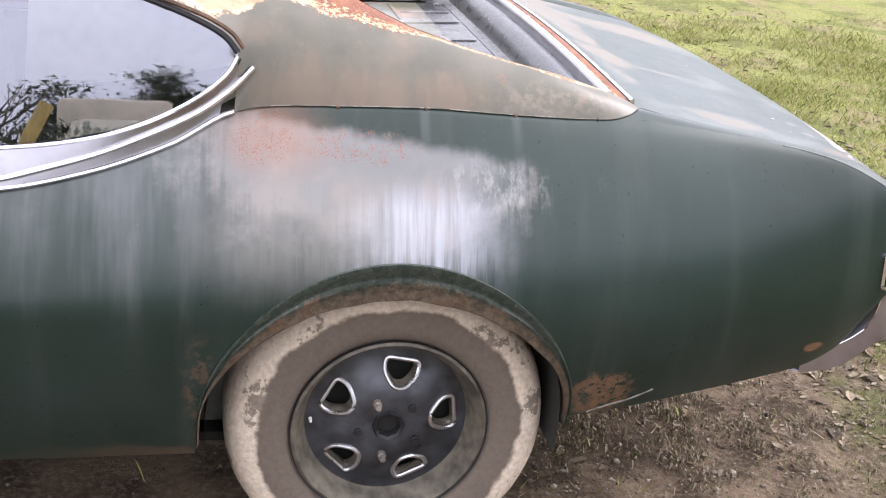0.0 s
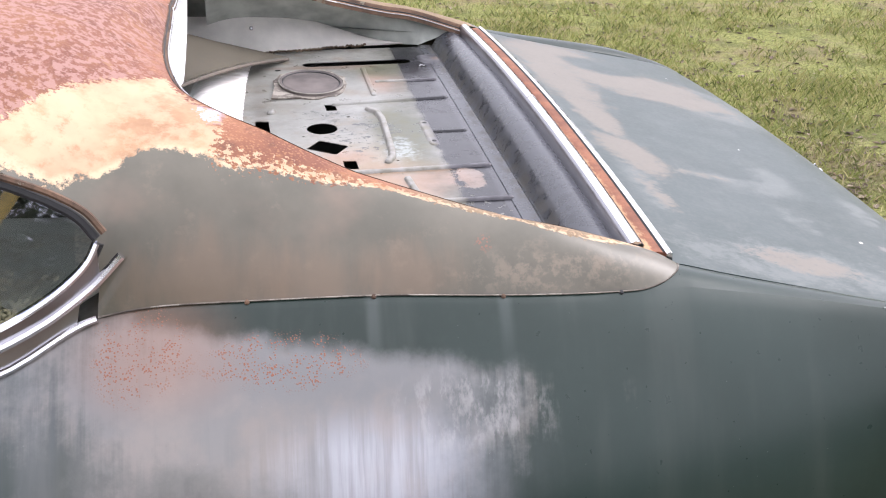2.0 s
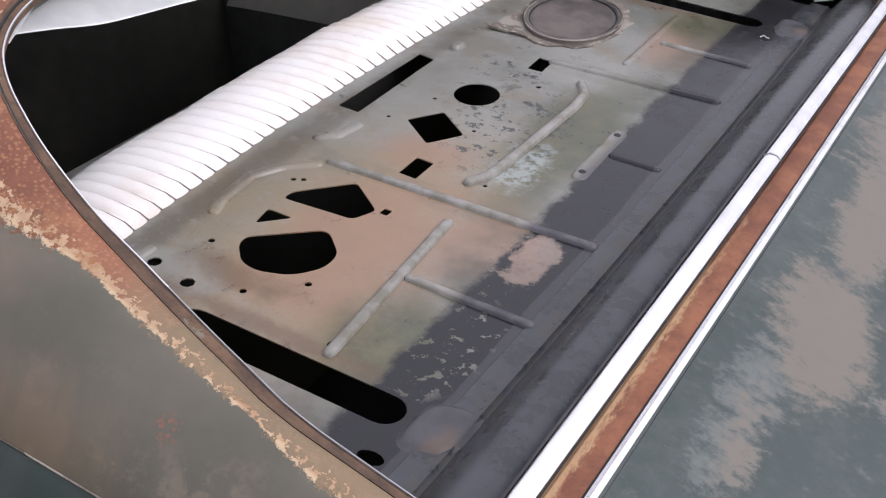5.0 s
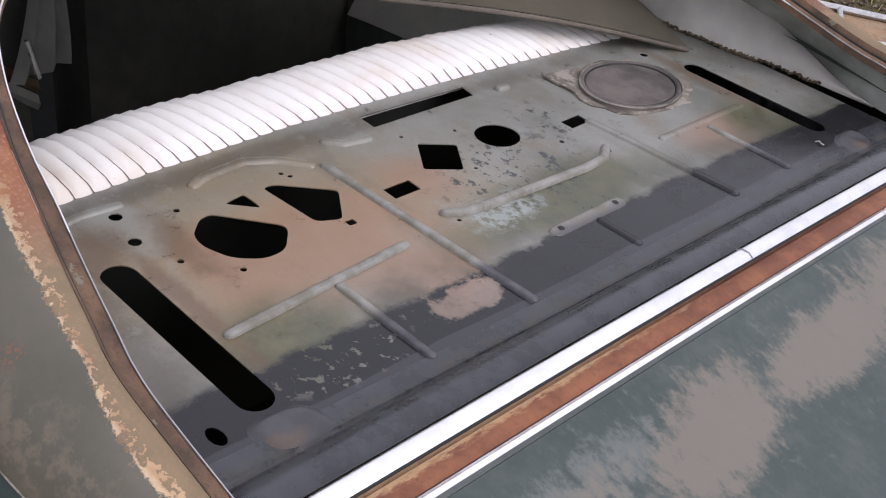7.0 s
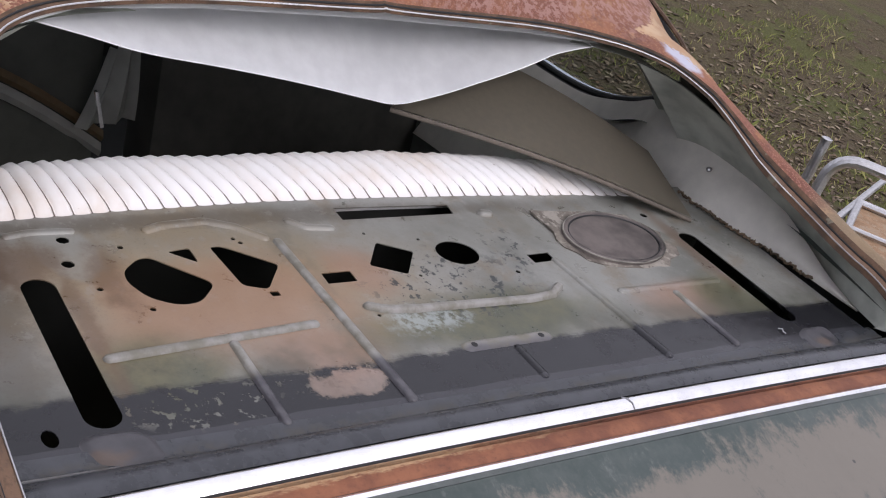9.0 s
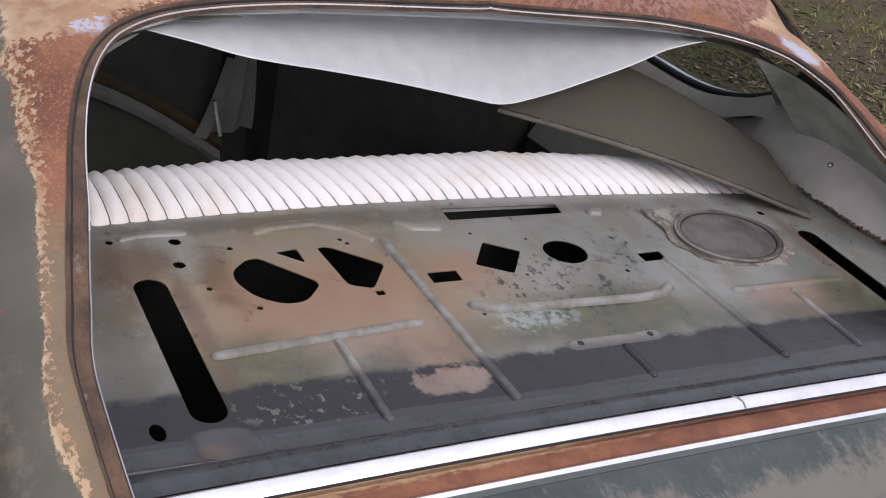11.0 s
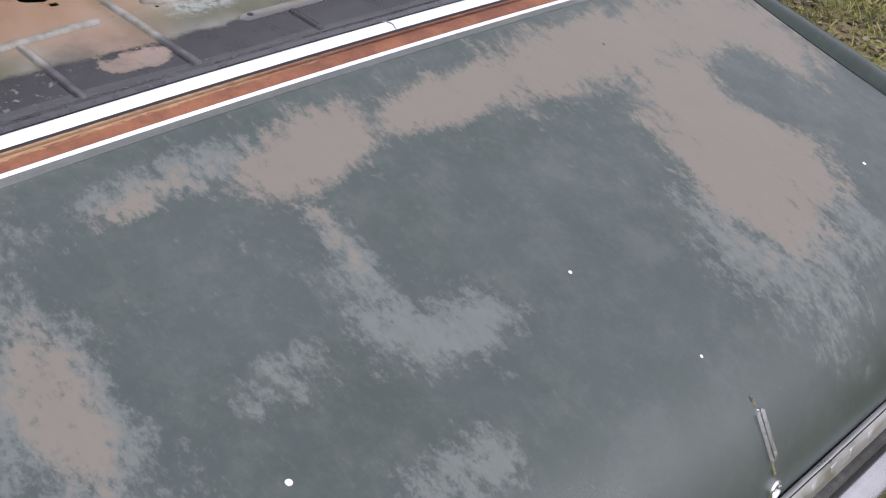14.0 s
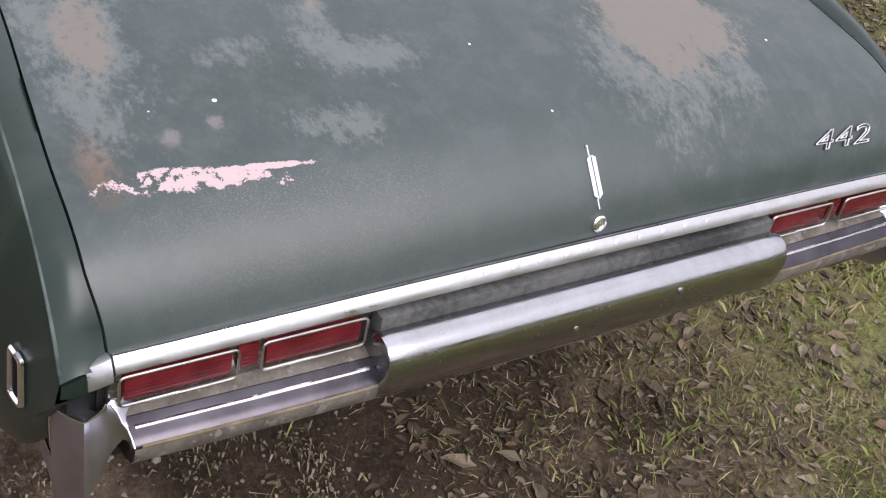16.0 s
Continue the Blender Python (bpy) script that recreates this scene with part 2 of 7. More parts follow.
    col = mixc(t, mth(t, "MULTIPLY", most(t, stud(0.008), stud(0.181)), 0.06), col, (0.42, 0.46, 0.46))
    # pimples of rust in two clusters, and a few bare specks
    spots = mth(t, "MULTIPLY", span(t, mth(t, "ADD", cells(t, co, 300), mth(t, "MULTIPLY", fine, 0.5)), 0.66, 0.52), span(t, noise_of(t, co, 44, 4, 0.6), 0.44, 0.52))
    zone = most(t, blot(t, co, (-0.285, -0.86, 0.918), (0.055, 0.2, 0.048), mid, 0.9, 0.3),
                blot(t, co, (-0.11, -0.87, 0.905), (0.085, 0.2, 0.026), mid, 0.9, 0.3))
    warm = blot(t, co, (-0.27, -0.86, 0.915), (0.08, 0.2, 0.05), mid, 0.6, 0.8)
    col = mixc(t, mth(t, "MULTIPLY", warm, 0.38), col, (0.31, 0.155, 0.095))
    col = mixc(t, mth(t, "MULTIPLY", spots, zone), col, (0.22, 0.082, 0.045))
    # rust along the rear foot of the wheel opening, the sill and the bumper's end
    foot = mth(t, "MULTIPLY", blot(t, co, (0.37, -0.93, 0.435), (0.07, 0.3, 0.05), noise_of(t, co, 30, 6, 0.7), 1.3, 0.4), span(t, noise_of(t, co, 55, 5, 0.7), 0.40, 0.52))
    rocker = mth(t, "MULTIPLY", span(t, mth(t, "ADD", z, mth(t, "MULTIPLY", mid, 0.12)), 0.41, 0.38), mth(t, "MULTIPLY", span(t, x, -0.2, -0.3), span(t, mth(t, "ADD", x, off(mid, 0.5)), -0.75, -0.45, 0.15, 1.0)))
    side_lip = mth(t, "MULTIPLY", blot(t, co, (-0.39, -0.93, 0.45), (0.03, 0.3, 0.12), mid, 0.9, 0.4), span(t, noise_of(t, co, 40, 5, 0.7), 0.48, 0.56))
    worn = most(t, mth(t, "MULTIPLY", foot, 0.75), mth(t, "MULTIPLY", rocker, 0.3), mth(t, "MULTIPLY", side_lip, 0.3), blot(t, co, (0.87, -0.86, 0.50), (0.025, 0.2, 0.014), mid, 0.8, 0.3))
    col = mixc(t, worn, col, mixc(t, fine, (0.10, 0.055, 0.03), (0.24, 0.13, 0.075)))
    nick = span(t, cells(t, scaled(t, co, (9, 9, 26), rot=(0, 20, 0)), 3.0), 0.026, 0.016)
    col = mixc(t, mth(t, "MULTIPLY", nick, 0.45), col, (0.30, 0.32, 0.30))
    put(t, b.inputs["Base Color"], col)
    put(t, b.inputs["Roughness"], mth(t, "ADD", mixf(t, most(t, chalk, patch), 0.25, 0.36), mth(t, "ADD", mth(t, "MULTIPLY", worn, 0.4), mth(t, "MULTIPLY", fine, 0.08))))
    relief(t, b, mth(t, "ADD", mth(t, "MULTIPLY", spots, zone), mth(t, "ADD", mth(t, "MULTIPLY", grit, 0.10), mth(t, "MULTIPLY", worn, 0.8))), 0.35, 0.0015)
    return m


def make_sail_paint():
    m, t, b = shader("worn_roof_and_pillar_paint", 0.5)
    co, uv = coord(t), coord(t, "UV")
    v, u = axis_of(t, uv, 1), axis_of(t, uv, 0)
    mid, fine, fray = noise_of(t, co, 8, 6, 0.62), noise_of(t, co, 90, 4), noise_of(t, co, 30, 6, 0.7)
    grain = noise_of(t, co, 260, 3, 0.7)
    x = axis_of(t, co, 0)
    def along(stops):
        r = t.nodes.new("ShaderNodeValToRGB")
        put(t, r.inputs[0], u)
        els = r.color_ramp.elements
        while len(els) < len(stops):
            els.new(0.5)
        for e, (s, val) in zip(els, stops):
            e.position, e.color = s * 10 / 104, (val, val, val, 1)
        return r.outputs[0]
    # where the paint ends and where the primer ends, across the pillar, by the station along it
    end_paint = along([(0.6, 0.60), (2.0, 0.75), (3.1, 0.73), (3.9, 0.66), (4.8, 0.65), (5.4, 0.62), (6.3, 0.50), (7.1, 0.25), (7.8, 0.02)])
    end_primer = along([(0.5, 0.66), (1.4, 0.72), (2.3, 0.79), (3.2, 0.84), (4.2, 0.76), (4.8, 0.70), (5.2, 0.80), (5.6, 1.0), (7.2, 0.93), (7.5, 0.68), (8.8, 0.10), (9.2, 0.0)])
    creep = most(t, mth(t, "MULTIPLY", blot(t, co, (-0.195, -0.62, 1.115), (0.07, 0.07, 0.06), mid, 0.5, 0.5), 0.14), mth(t, "MULTIPLY", blot(t, co, (-0.09, -0.65, 1.065), (0.11, 0.06, 0.06), mid, 0.5, 0.5), 0.08))
    end_primer = mth(t, "SUBTRACT", end_primer, creep)
    far_side = span(t, axis_of(t, co, 1), -0.1, 0.1)
    end_primer = mth(t, "SUBTRACT", end_primer, mth(t, "MULTIPLY", far_side, 0.22))
    end_paint = mth(t, "SUBTRACT", end_paint, mth(t, "MULTIPLY", far_side, 0.20))
    end_primer = mth(t, "MAXIMUM", end_primer, mth(t, "ADD", end_paint, 0.045))
    w = mth(t, "ADD", v, mth(t, "ADD", mth(t, "MULTIPLY", mth(t, "SUBTRACT", mid, 0.5), 0.16), mth(t, "MULTIPLY", mth(t, "SUBTRACT", fray, 0.5), 0.13)))
    taupe = mixc(t, span(t, mid, 0.3, 0.7), (0.079, 0.074, 0.055), (0.112, 0.101, 0.076))
    taupe = mixc(t, span(t, noise_of(t, co, 4.5, 5), 0.55, 0.75), taupe, (0.17, 0.125, 0.092))
    scuff = mth(t, "MULTIPLY", blot(t, co, (0.25, -0.755, 0.985), (0.13, 0.06, 0.022), fray, 1.2, 0.6), span(t, noise_of(t, co, 48, 6, 0.7), 0.46, 0.60))
    taupe = mixc(t, mth(t, "MULTIPLY", scuff, 0.22), taupe, (0.36, 0.27, 0.20))
    taupe = mixc(t, mth(t, "MULTIPLY", span(t, noise_of(t, co, 17, 7, 0.7), 0.56, 0.66), 0.20), taupe, (0.24, 0.18, 0.13))
    blis = mth(t, "MULTIPLY", blot(t, co, (0.157, -0.722, 1.018), (0.011, 0.03, 0.009), fray, 1.0, 0.4), span(t, cells(t, co, 260), 0.48, 0.34))
    taupe = mixc(t, blis, taupe, (0.20, 0.09, 0.06))
    drips = noise_of(t, scaled(t, co, (30, 6, 7)), 1.0, 5, 0.65)
    for px, pz, sx, sz in ((-0.21, 0.99, 0.09, 0.045), (-0.06, 0.985, 0.05, 0.035), (0.06, 0.985, 0.05, 0.03)):
        taupe = mixc(t, mth(t, "MULTIPLY", blot(t, co, (px, -0.75, pz), (sx, 0.2, sz), drips, 1.1, 0.7), 0.45), taupe, (0.20, 0.135, 0.088))
    fringe = span(t, mth(t, "SUBTRACT", w, end_paint), 0.07, 0.015)
    pale_bits = most(t, mth(t, "MULTIPLY", fringe, span(t, fray, 0.36, 0.56)), mth(t, "MULTIPLY", span(t, noise_of(t, co, 13, 7, 0.68), 0.45, 0.58), 0.5),
                     mth(t, "MULTIPLY", blot(t, co, (-0.42, -0.62, 1.15), (0.10, 0.10, 0.2), mid, 0.8, 0.5), mth(t, "MULTIPLY", span(t, fray, 0.34, 0.5), 0.6)))
    tan = mixc(t, span(t, noise_of(t, co, 7, 6, 0.65), 0.36, 0.62), (0.27, 0.140, 0.068), (0.40, 0.240, 0.128))
    cream = mixc(t, mth(t, "MULTIPLY", pale_bits, 0.9), tan, (0.52, 0.39, 0.25))
    cream = mixc(t, mth(t, "MULTIPLY", blot(t, co, (-0.25, -0.68, 1.115), (0.025, 0.05, 0.014), fray, 0.8, 0.3), 0.8), cream, (0.26, 0.17, 0.08))
    pits = span(t, mth(t, "ADD", cells(t, co, 230), mth(t, "MULTIPLY", fray, 0.45)), 0.72, 0.40)
    deep = mixc(t, span(t, mid, 0.35, 0.65), (0.14, 0.050, 0.031), (0.235, 0.096, 0.050))
    rust = mixc(t, mth(t, "MULTIPLY", pits, 0.6), deep, mixc(t, span(t, noise_of(t, co, 3.5, 4), 0.45, 0.6), (0.34, 0.15, 0.11), (0.34, 0.16, 0.075)))
    rust = mixc(t, span(t, noise_of(t, co, 22, 6, 0.7), 0.58, 0.66), rust, (0.33, 0.17, 0.09))
    rust = mixc(t, mth(t, "MULTIPLY", span(t, noise_of(t, co, 6, 6, 0.7), 0.52, 0.62), 0.55), rust, (0.34, 0.165, 0.070))
    rust = mixc(t, mth(t, "MULTIPLY", span(t, noise_of(t, co, 9, 7, 0.72), 0.56, 0.66), 0.6), rust, (0.085, 0.038, 0.026))
    skinny = mth(t, "MULTIPLY", span(t, noise_of(t, co, 85, 4, 0.65), 0.47, 0.55), span(t, mth(t, "ADD", x, mth(t, "MULTIPLY", mid, 0.15)), -0.16, -0.24))
    roof = span(t, mth(t, "ADD", x, mth(t, "MULTIPLY", mid, 0.2)), -0.12, -0.26)
    rust = mixc(t, mth(t, "MULTIPLY", roof, 0.5), rust, (0.15, 0.060, 0.042))
    rust = mixc(t, mth(t, "MULTIPLY", skinny, 0.8), rust, (0.31, 0.175, 0.150))
    rust = mixc(t, mth(t, "MULTIPLY", span(t, mth(t, "ADD", x, mth(t, "MULTIPLY", mid, 0.12)), 0.10, 0.20), 0.75), rust, mixc(t, fray, (0.15, 0.125, 0.075), (0.25, 0.20, 0.125)))
    bare = blot(t, co, (-0.22, -0.585, 1.145), (0.035, 0.03, 0.05), fray, 0.7, 0.3)
    bare = mth(t, "MAXIMUM", bare, blot(t, co, (-0.22, 0.585, 1.145), (0.045, 0.03, 0.05), fray, 0.7, 0.3))
    rust = mixc(t, bare, rust, (0.42, 0.42, 0.50))
    is_cream = span(t, mth(t, "SUBTRACT", mth(t, "ADD", w, mth(t, "MULTIPLY", mth(t, "SUBTRACT", noise_of(t, co, 95, 5, 0.75), 0.5), 0.16)), end_paint), -0.010, 0.010)
    speck = mth(t, "MULTIPLY", mth(t, "SUBTRACT", span(t, noise_of(t, co, 135, 3, 0.65), 0.34, 0.66), 0.5), 0.20)
    calm = span(t, x, -0.17, -0.27, 1.0, 0.30)
    w_rust = mth(t, "ADD", v, mth(t, "MULTIPLY", calm, mth(t, "SUBTRACT", mth(t, "SUBTRACT", w, v), speck)))
    is_rust = span(t, mth(t, "SUBTRACT", w_rust, end_primer), -0.015, 0.02)
    col = mixc(t, is_rust, mixc(t, is_cream, taupe, cream), rust)
    put(t, b.inputs["Base Color"], col)
    put(t, b.inputs["Roughness"], mixf(t, is_rust, mixf(t, is_cream, 0.37, 0.55), 0.8))
    relief(t, b, mth(t, "ADD", mth(t, "MULTIPLY", mth(t, "ADD", mth(t, "MULTIPLY", pits, 0.5), grain), is_rust), mth(t, "MULTIPLY", mth(t, "SUBTRACT", 1.0, is_cream), 0.8)), 0.5, 0.0012)
    return m


def make_deck_paint():
    m, t, b = shader("weathered_green_deck_paint", 0.4)
    co = coord(t)
    mid, fine, fray = noise_of(t, co, 6, 7, 0.66), noise_of(t, co, 120, 4), noise_of(t, scaled(t, co, (17, 30, 16), rot=(0, 0, 14)), 1.0, 9, 0.74)
    x = axis_of(t, co, 0)
    nz = mth(t, "ADD", mth(t, "MULTIPLY", mid, 0.45), mth(t, "MULTIPLY", fray, 0.55))
    grainy = noise_of(t, scaled(t, co, (75, 130, 80), rot=(0, 0, 14)), 1.0, 6, 0.75)
    clot = noise_of(t, co, 55, 6, 0.7)

    wear = mth(t, "ADD", mth(t, "MULTIPLY", span(t, fray, 0.28, 0.72), 0.5), mth(t, "ADD", mth(t, "MULTIPLY", span(t, grainy, 0.3, 0.7), 0.25), mth(t, "MULTIPLY", span(t, clot, 0.3, 0.7), 0.25)))

    def ragged(soft, gain, base, lo, hi):
        return span(t, mth(t, "ADD", mth(t, "MULTIPLY", soft, gain), mth(t, "ADD", mth(t, "MULTIPLY", mth(t, "SUBTRACT", wear, 0.5), 1.3), base)), lo, hi)

    def spot(px, py, sx, sy, turn=0.0, amp=0.55, soft=0.75):
        return blot(t, co, (px, py, 0.93), (sx, sy, 0.6), mid, amp, soft, turn)
    # grey sheen of the sky near the deck lip, painted as a blot
    sky_sheen = blot(t, co, (1.05, -0.30, 0.82), (0.07, 0.46, 0.6), mid, 0.5, 0.8)
    hole = spot(0.69, 0.50, 0.085, 0.085, 0, 0.4, 0.5)
    bare = most(t, spot(0.535, 0.33, 0.075, 0.28), spot(0.60, 0.55, 0.15, 0.19), spot(0.715, 0.36, 0.20, 0.15, 15), spot(0.81, 0.27, 0.14, 0.085, 20),
                spot(0.535, -0.235, 0.052, 0.115, -14), spot(0.528, 0.00, 0.040, 0.16, -4), mth(t, "MULTIPLY", spot(0.516, -0.43, 0.026, 0.11, -4), 0.62), mth(t, "MULTIPLY", spot(0.635, -0.29, 0.075, 0.018, 6), 0.55), mth(t, "MULTIPLY", spot(0.685, -0.630, 0.100, 0.036, 10), 0.85))
    bare = ragged(mth(t, "MULTIPLY", bare, mth(t, "SUBTRACT", 1.0, mth(t, "MULTIPLY", hole, 0.9))), 1.30, -0.20, 0.26, 0.84)
    pale = most(t, spot(0.505, -0.40, 0.035, 0.17), spot(0.53, -0.03, 0.035, 0.13), spot(0.66, -0.295, 0.08, 0.028), spot(0.745, -0.315, 0.075, 0.055), spot(0.80, -0.255, 0.055, 0.085),
                mth(t, "MULTIPLY", spot(0.76, -0.45, 0.04, 0.08), 0.8), spot(0.66, -0.64, 0.22, 0.085), spot(0.80, -0.66, 0.12, 0.05), spot(0.925, -0.36, 0.040, 0.075), spot(0.90, 0.23, 0.15, 0.14), spot(0.93, 0.37, 0.09, 0.05),
                mth(t, "MULTIPLY", span(t, x, 0.98, 0.5), 0.34))
    pale = ragged(pale, 0.85, -0.06, 0.36, 0.90)
    col = mixc(t, span(t, mid, 0.3, 0.7), (0.029, 0.044, 0.040), (0.043, 0.059, 0.056))
    col = mixc(t, mth(t, "MULTIPLY", span(t, noise_of(t, co, 17, 8, 0.75), 0.42, 0.66), 0.14), col, (0.17, 0.175, 0.165))
    col = mixc(t, mth(t, "MULTIPLY", span(t, grainy, 0.52, 0.68), 0.10), col, (0.16, 0.165, 0.16))
    # the painted sky sheen lightens the green
    col = mixc(t, mth(t, "MULTIPLY", sky_sheen, 0.45), col, (0.105, 0.118, 0.116))
    col = mixc(t, mth(t, "MULTIPLY", pale, 0.44), col, (0.192, 0.204, 0.198))
    col = mixc(t, bare, col, mixc(t, mth(t, "ADD", mth(t, "MULTIPLY", mid, 0.6), mth(t, "MULTIPLY", fray, 0.4)), (0.128, 0.115, 0.097), (0.176, 0.158, 0.133)))
    for px, py, r in ((0.899, -0.587, 0.015), (0.887, -0.523, 0.013)):
        col = mixc(t, mth(t, "MULTIPLY", blot(t, co, (px, py, 0.9), (r, r * 0.7, 0.5), clot, 1.6, 0.5), 0.45), col, (0.24, 0.20, 0.19))
    for px, py, r in ((0.848, -0.508, 0.0032), (0.808, -0.086, 0.0022), (0.962, -0.031, 0.0020), (0.848, -0.596, 0.0015), (0.87, 0.504, 0.0026), (0.53, 0.30, 0.003)):
        col = mixc(t, blot(t, co, (px, py, 0.9), (r, r, 0.5), clot, 0.5, 0.2), col, (0.72, 0.70, 0.65) if px != 0.53 else (0.05, 0.05, 0.05))
    # flaked strip of pink primer, a sandy scuffed patch behind it and a rust run
    y = axis_of(t, co, 1)
    strip = blot(t, co, (0.967, -0.590, 0.88), (0.015, 0.112, 0.5), mth(t, "ADD", mth(t, "MULTIPLY", noise_of(t, co, 26, 6, 0.68), 0.75), mth(t, "MULTIPLY", clot, 0.25)), 2.0, 0.06, 6)
    strip = mth(t, "MULTIPLY", strip, span(t, mth(t, "ADD", clot, mth(t, "MULTIPLY", mth(t, "ADD", y, 0.58), 0.8)), 0.43, 0.46))
    strip = most(t, strip, blot(t, co, (0.968, -0.485, 0.88), (0.0045, 0.060, 0.5), clot, 1.2, 0.10, 6))
    sand = mth(t, "MULTIPLY", blot(t, co, (1.03, -0.46, 0.82), (0.055, 0.22, 0.5), nz, 0.9, 0.4), span(t, noise_of(t, scaled(t, co, (520, 300, 400)), 1.0, 5, 0.75), 0.50, 0.62))
    col = mixc(t, mth(t, "MULTIPLY", sand, 0.6), col, (0.16, 0.15, 0.13))
    col = mixc(t, mth(t, "MULTIPLY", mth(t, "MULTIPLY", blot(t, co, (0.925, -0.685, 0.9), (0.045, 0.020, 0.5), nz, 1.6, 0.8), span(t, wear, 0.25, 0.6)), 0.45), col, (0.19, 0.105, 0.065))
    col = mixc(t, strip, col, mixc(t, fray, (0.50, 0.385, 0.385), (0.43, 0.325, 0.32)))
    put(t, b.inputs["Base Color"], col)
    put(t, b.inputs["Roughness"], mth(t, "ADD", mixf(t, most(t, bare, pale), 0.36, 0.52), mth(t, "MULTIPLY", fine, 0.10)))
    relief(t, b, mth(t, "ADD", mth(t, "MULTIPLY", fine, 0.15), mth(t, "ADD", strip, mth(t, "MULTIPLY", sand, 0.5))), 0.25, 0.001)
    return m


def make_tray_metal():
    m, t, b = shader("stained_shelf_metal", 0.5)
    co = coord(t)
    mid, fine, fray = noise_of(t, co, 5, 5, 0.6), noise_of(t, co, 150, 4), noise_of(t, co, 26, 7, 0.7)
    x = axis_of(t, co, 0)
    col = mixc(t, span(t, mid, 0.35, 0.62), (0.135, 0.137, 0.122), (0.220, 0.220, 0.202))
    col = mixc(t, mth(t, "MULTIPLY", span(t, noise_of(t, co, 15, 7, 0.7), 0.50, 0.66), 0.45), col, (0.17, 0.125, 0.075))
    gold = blot(t, co, (0.03, -0.33, 0.93), (0.13, 0.26, 0.3), mid, 0.9, 0.6)
    col = mixc(t, mth(t, "MULTIPLY", gold, 0.85), col, mixc(t, fray, (0.185, 0.130, 0.062), (0.30, 0.235, 0.145)))
    edge_grime = most(t, blot(t, co, (0.0, -0.60, 0.93), (0.25, 0.035, 0.3), fray, 1.2, 0.5), blot(t, co, (-0.115, -0.2, 0.93), (0.02, 0.5, 0.3), fray, 1.2, 0.5))
    col = mixc(t, mth(t, "MULTIPLY", edge_grime, 0.55), col, (0.07, 0.055, 0.038))
    col = mixc(t, mth(t, "MULTIPLY", span(t, noise_of(t, co, 38, 7, 0.72), 0.56, 0.64), 0.4), col, (0.26, 0.255, 0.23))
    col = mixc(t, mth(t, "MULTIPLY", span(t, noise_of(t, co, 240, 3, 0.7), 0.58, 0.66), 0.25), col, (0.06, 0.055, 0.04))
    hot = most(t, blot(t, co, (0.07, -0.33, 0.93), (0.10, 0.16, 0.3), mid, 0.9, 0.5), blot(t, co, (0.175, -0.275, 0.93), (0.055, 0.075, 0.3), mid, 0.7, 0.4),
               blot(t, co, (0.02, -0.13, 0.93), (0.06, 0.05, 0.3), mid, 0.8, 0.5), blot(t, co, (0.17, 0.36, 0.93), (0.05, 0.09, 0.3), mid, 0.9, 0.5))
    col = mixc(t, mth(t, "MULTIPLY", hot, 0.62), col, mixc(t, fray, (0.20, 0.095, 0.05), (0.31, 0.185, 0.125)))
    moss = most(t, blot(t, co, (0.185, -0.455, 0.93), (0.055, 0.075, 0.3), mid, 0.9, 0.6), blot(t, co, (0.15, 0.02, 0.93), (0.05, 0.18, 0.3), mid, 0.9, 0.5),
                blot(t, co, (0.17, 0.46, 0.93), (0.05, 0.06, 0.3), mid, 0.9, 0.5))
    col = mixc(t, mth(t, "MULTIPLY", moss, 0.80), col, mixc(t, span(t, fray, 0.3, 0.7), (0.026, 0.034, 0.010), (0.105, 0.100, 0.050)))
    white = mth(t, "MULTIPLY", mth(t, "MULTIPLY", blot(t, co, (0.135, -0.10, 0.93), (0.028, 0.065, 0.3), fray, 1.4, 0.4), span(t, noise_of(t, co, 70, 5, 0.7), 0.40, 0.56)), 0.6)
    col = mixc(t, white, col, (0.34, 0.38, 0.375))
    specks = mth(t, "MULTIPLY", span(t, noise_of(t, co, 62, 5, 0.7), 0.565, 0.585),
                 most(t, blot(t, co, (0.06, -0.01, 0.93), (0.07, 0.13, 0.3), mid, 1.0, 0.4), blot(t, co, (0.0, 0.145, 0.93), (0.055, 0.04, 0.3), mid, 1.0, 0.4),
                      blot(t, co, (0.235, -0.30, 0.93), (0.02, 0.05, 0.3), mid, 1.0, 0.4)))
    plate = most(t, blot(t, co, (-0.055, -0.49, 0.93), (0.058, 0.036, 0.3), fray, 0.35, 0.12), blot(t, co, (-0.065, 0.49, 0.93), (0.05, 0.036, 0.3), fray, 0.35, 0.12))
    col = mixc(t, mth(t, "MULTIPLY", plate, 0.55), col, (0.25, 0.255, 0.235))
    grime = blot(t, co, (-0.06, 0.02, 0.93), (0.05, 0.45, 0.3), fray, 1.2, 0.5)
    col = mixc(t, mth(t, "MULTIPLY", grime, 0.30), col, (0.20, 0.195, 0.17))
    ring = most(t, *[mth(t, "MULTIPLY", span(t, mth(t, "ABSOLUTE", mth(t, "SUBTRACT", axis_of(t, co, 1), yy)), 0.030, 0.016), span(t, noise_of(t, co, 20, 5, 0.6), 0.40, 0.60)) for yy in (-0.208, 0.205)])
    col = mixc(t, mth(t, "MULTIPLY", ring, 0.35), col, (0.10, 0.085, 0.055))
    col = mixc(t, mth(t, "MULTIPLY", specks, 0.9), col, (0.022, 0.026, 0.028))
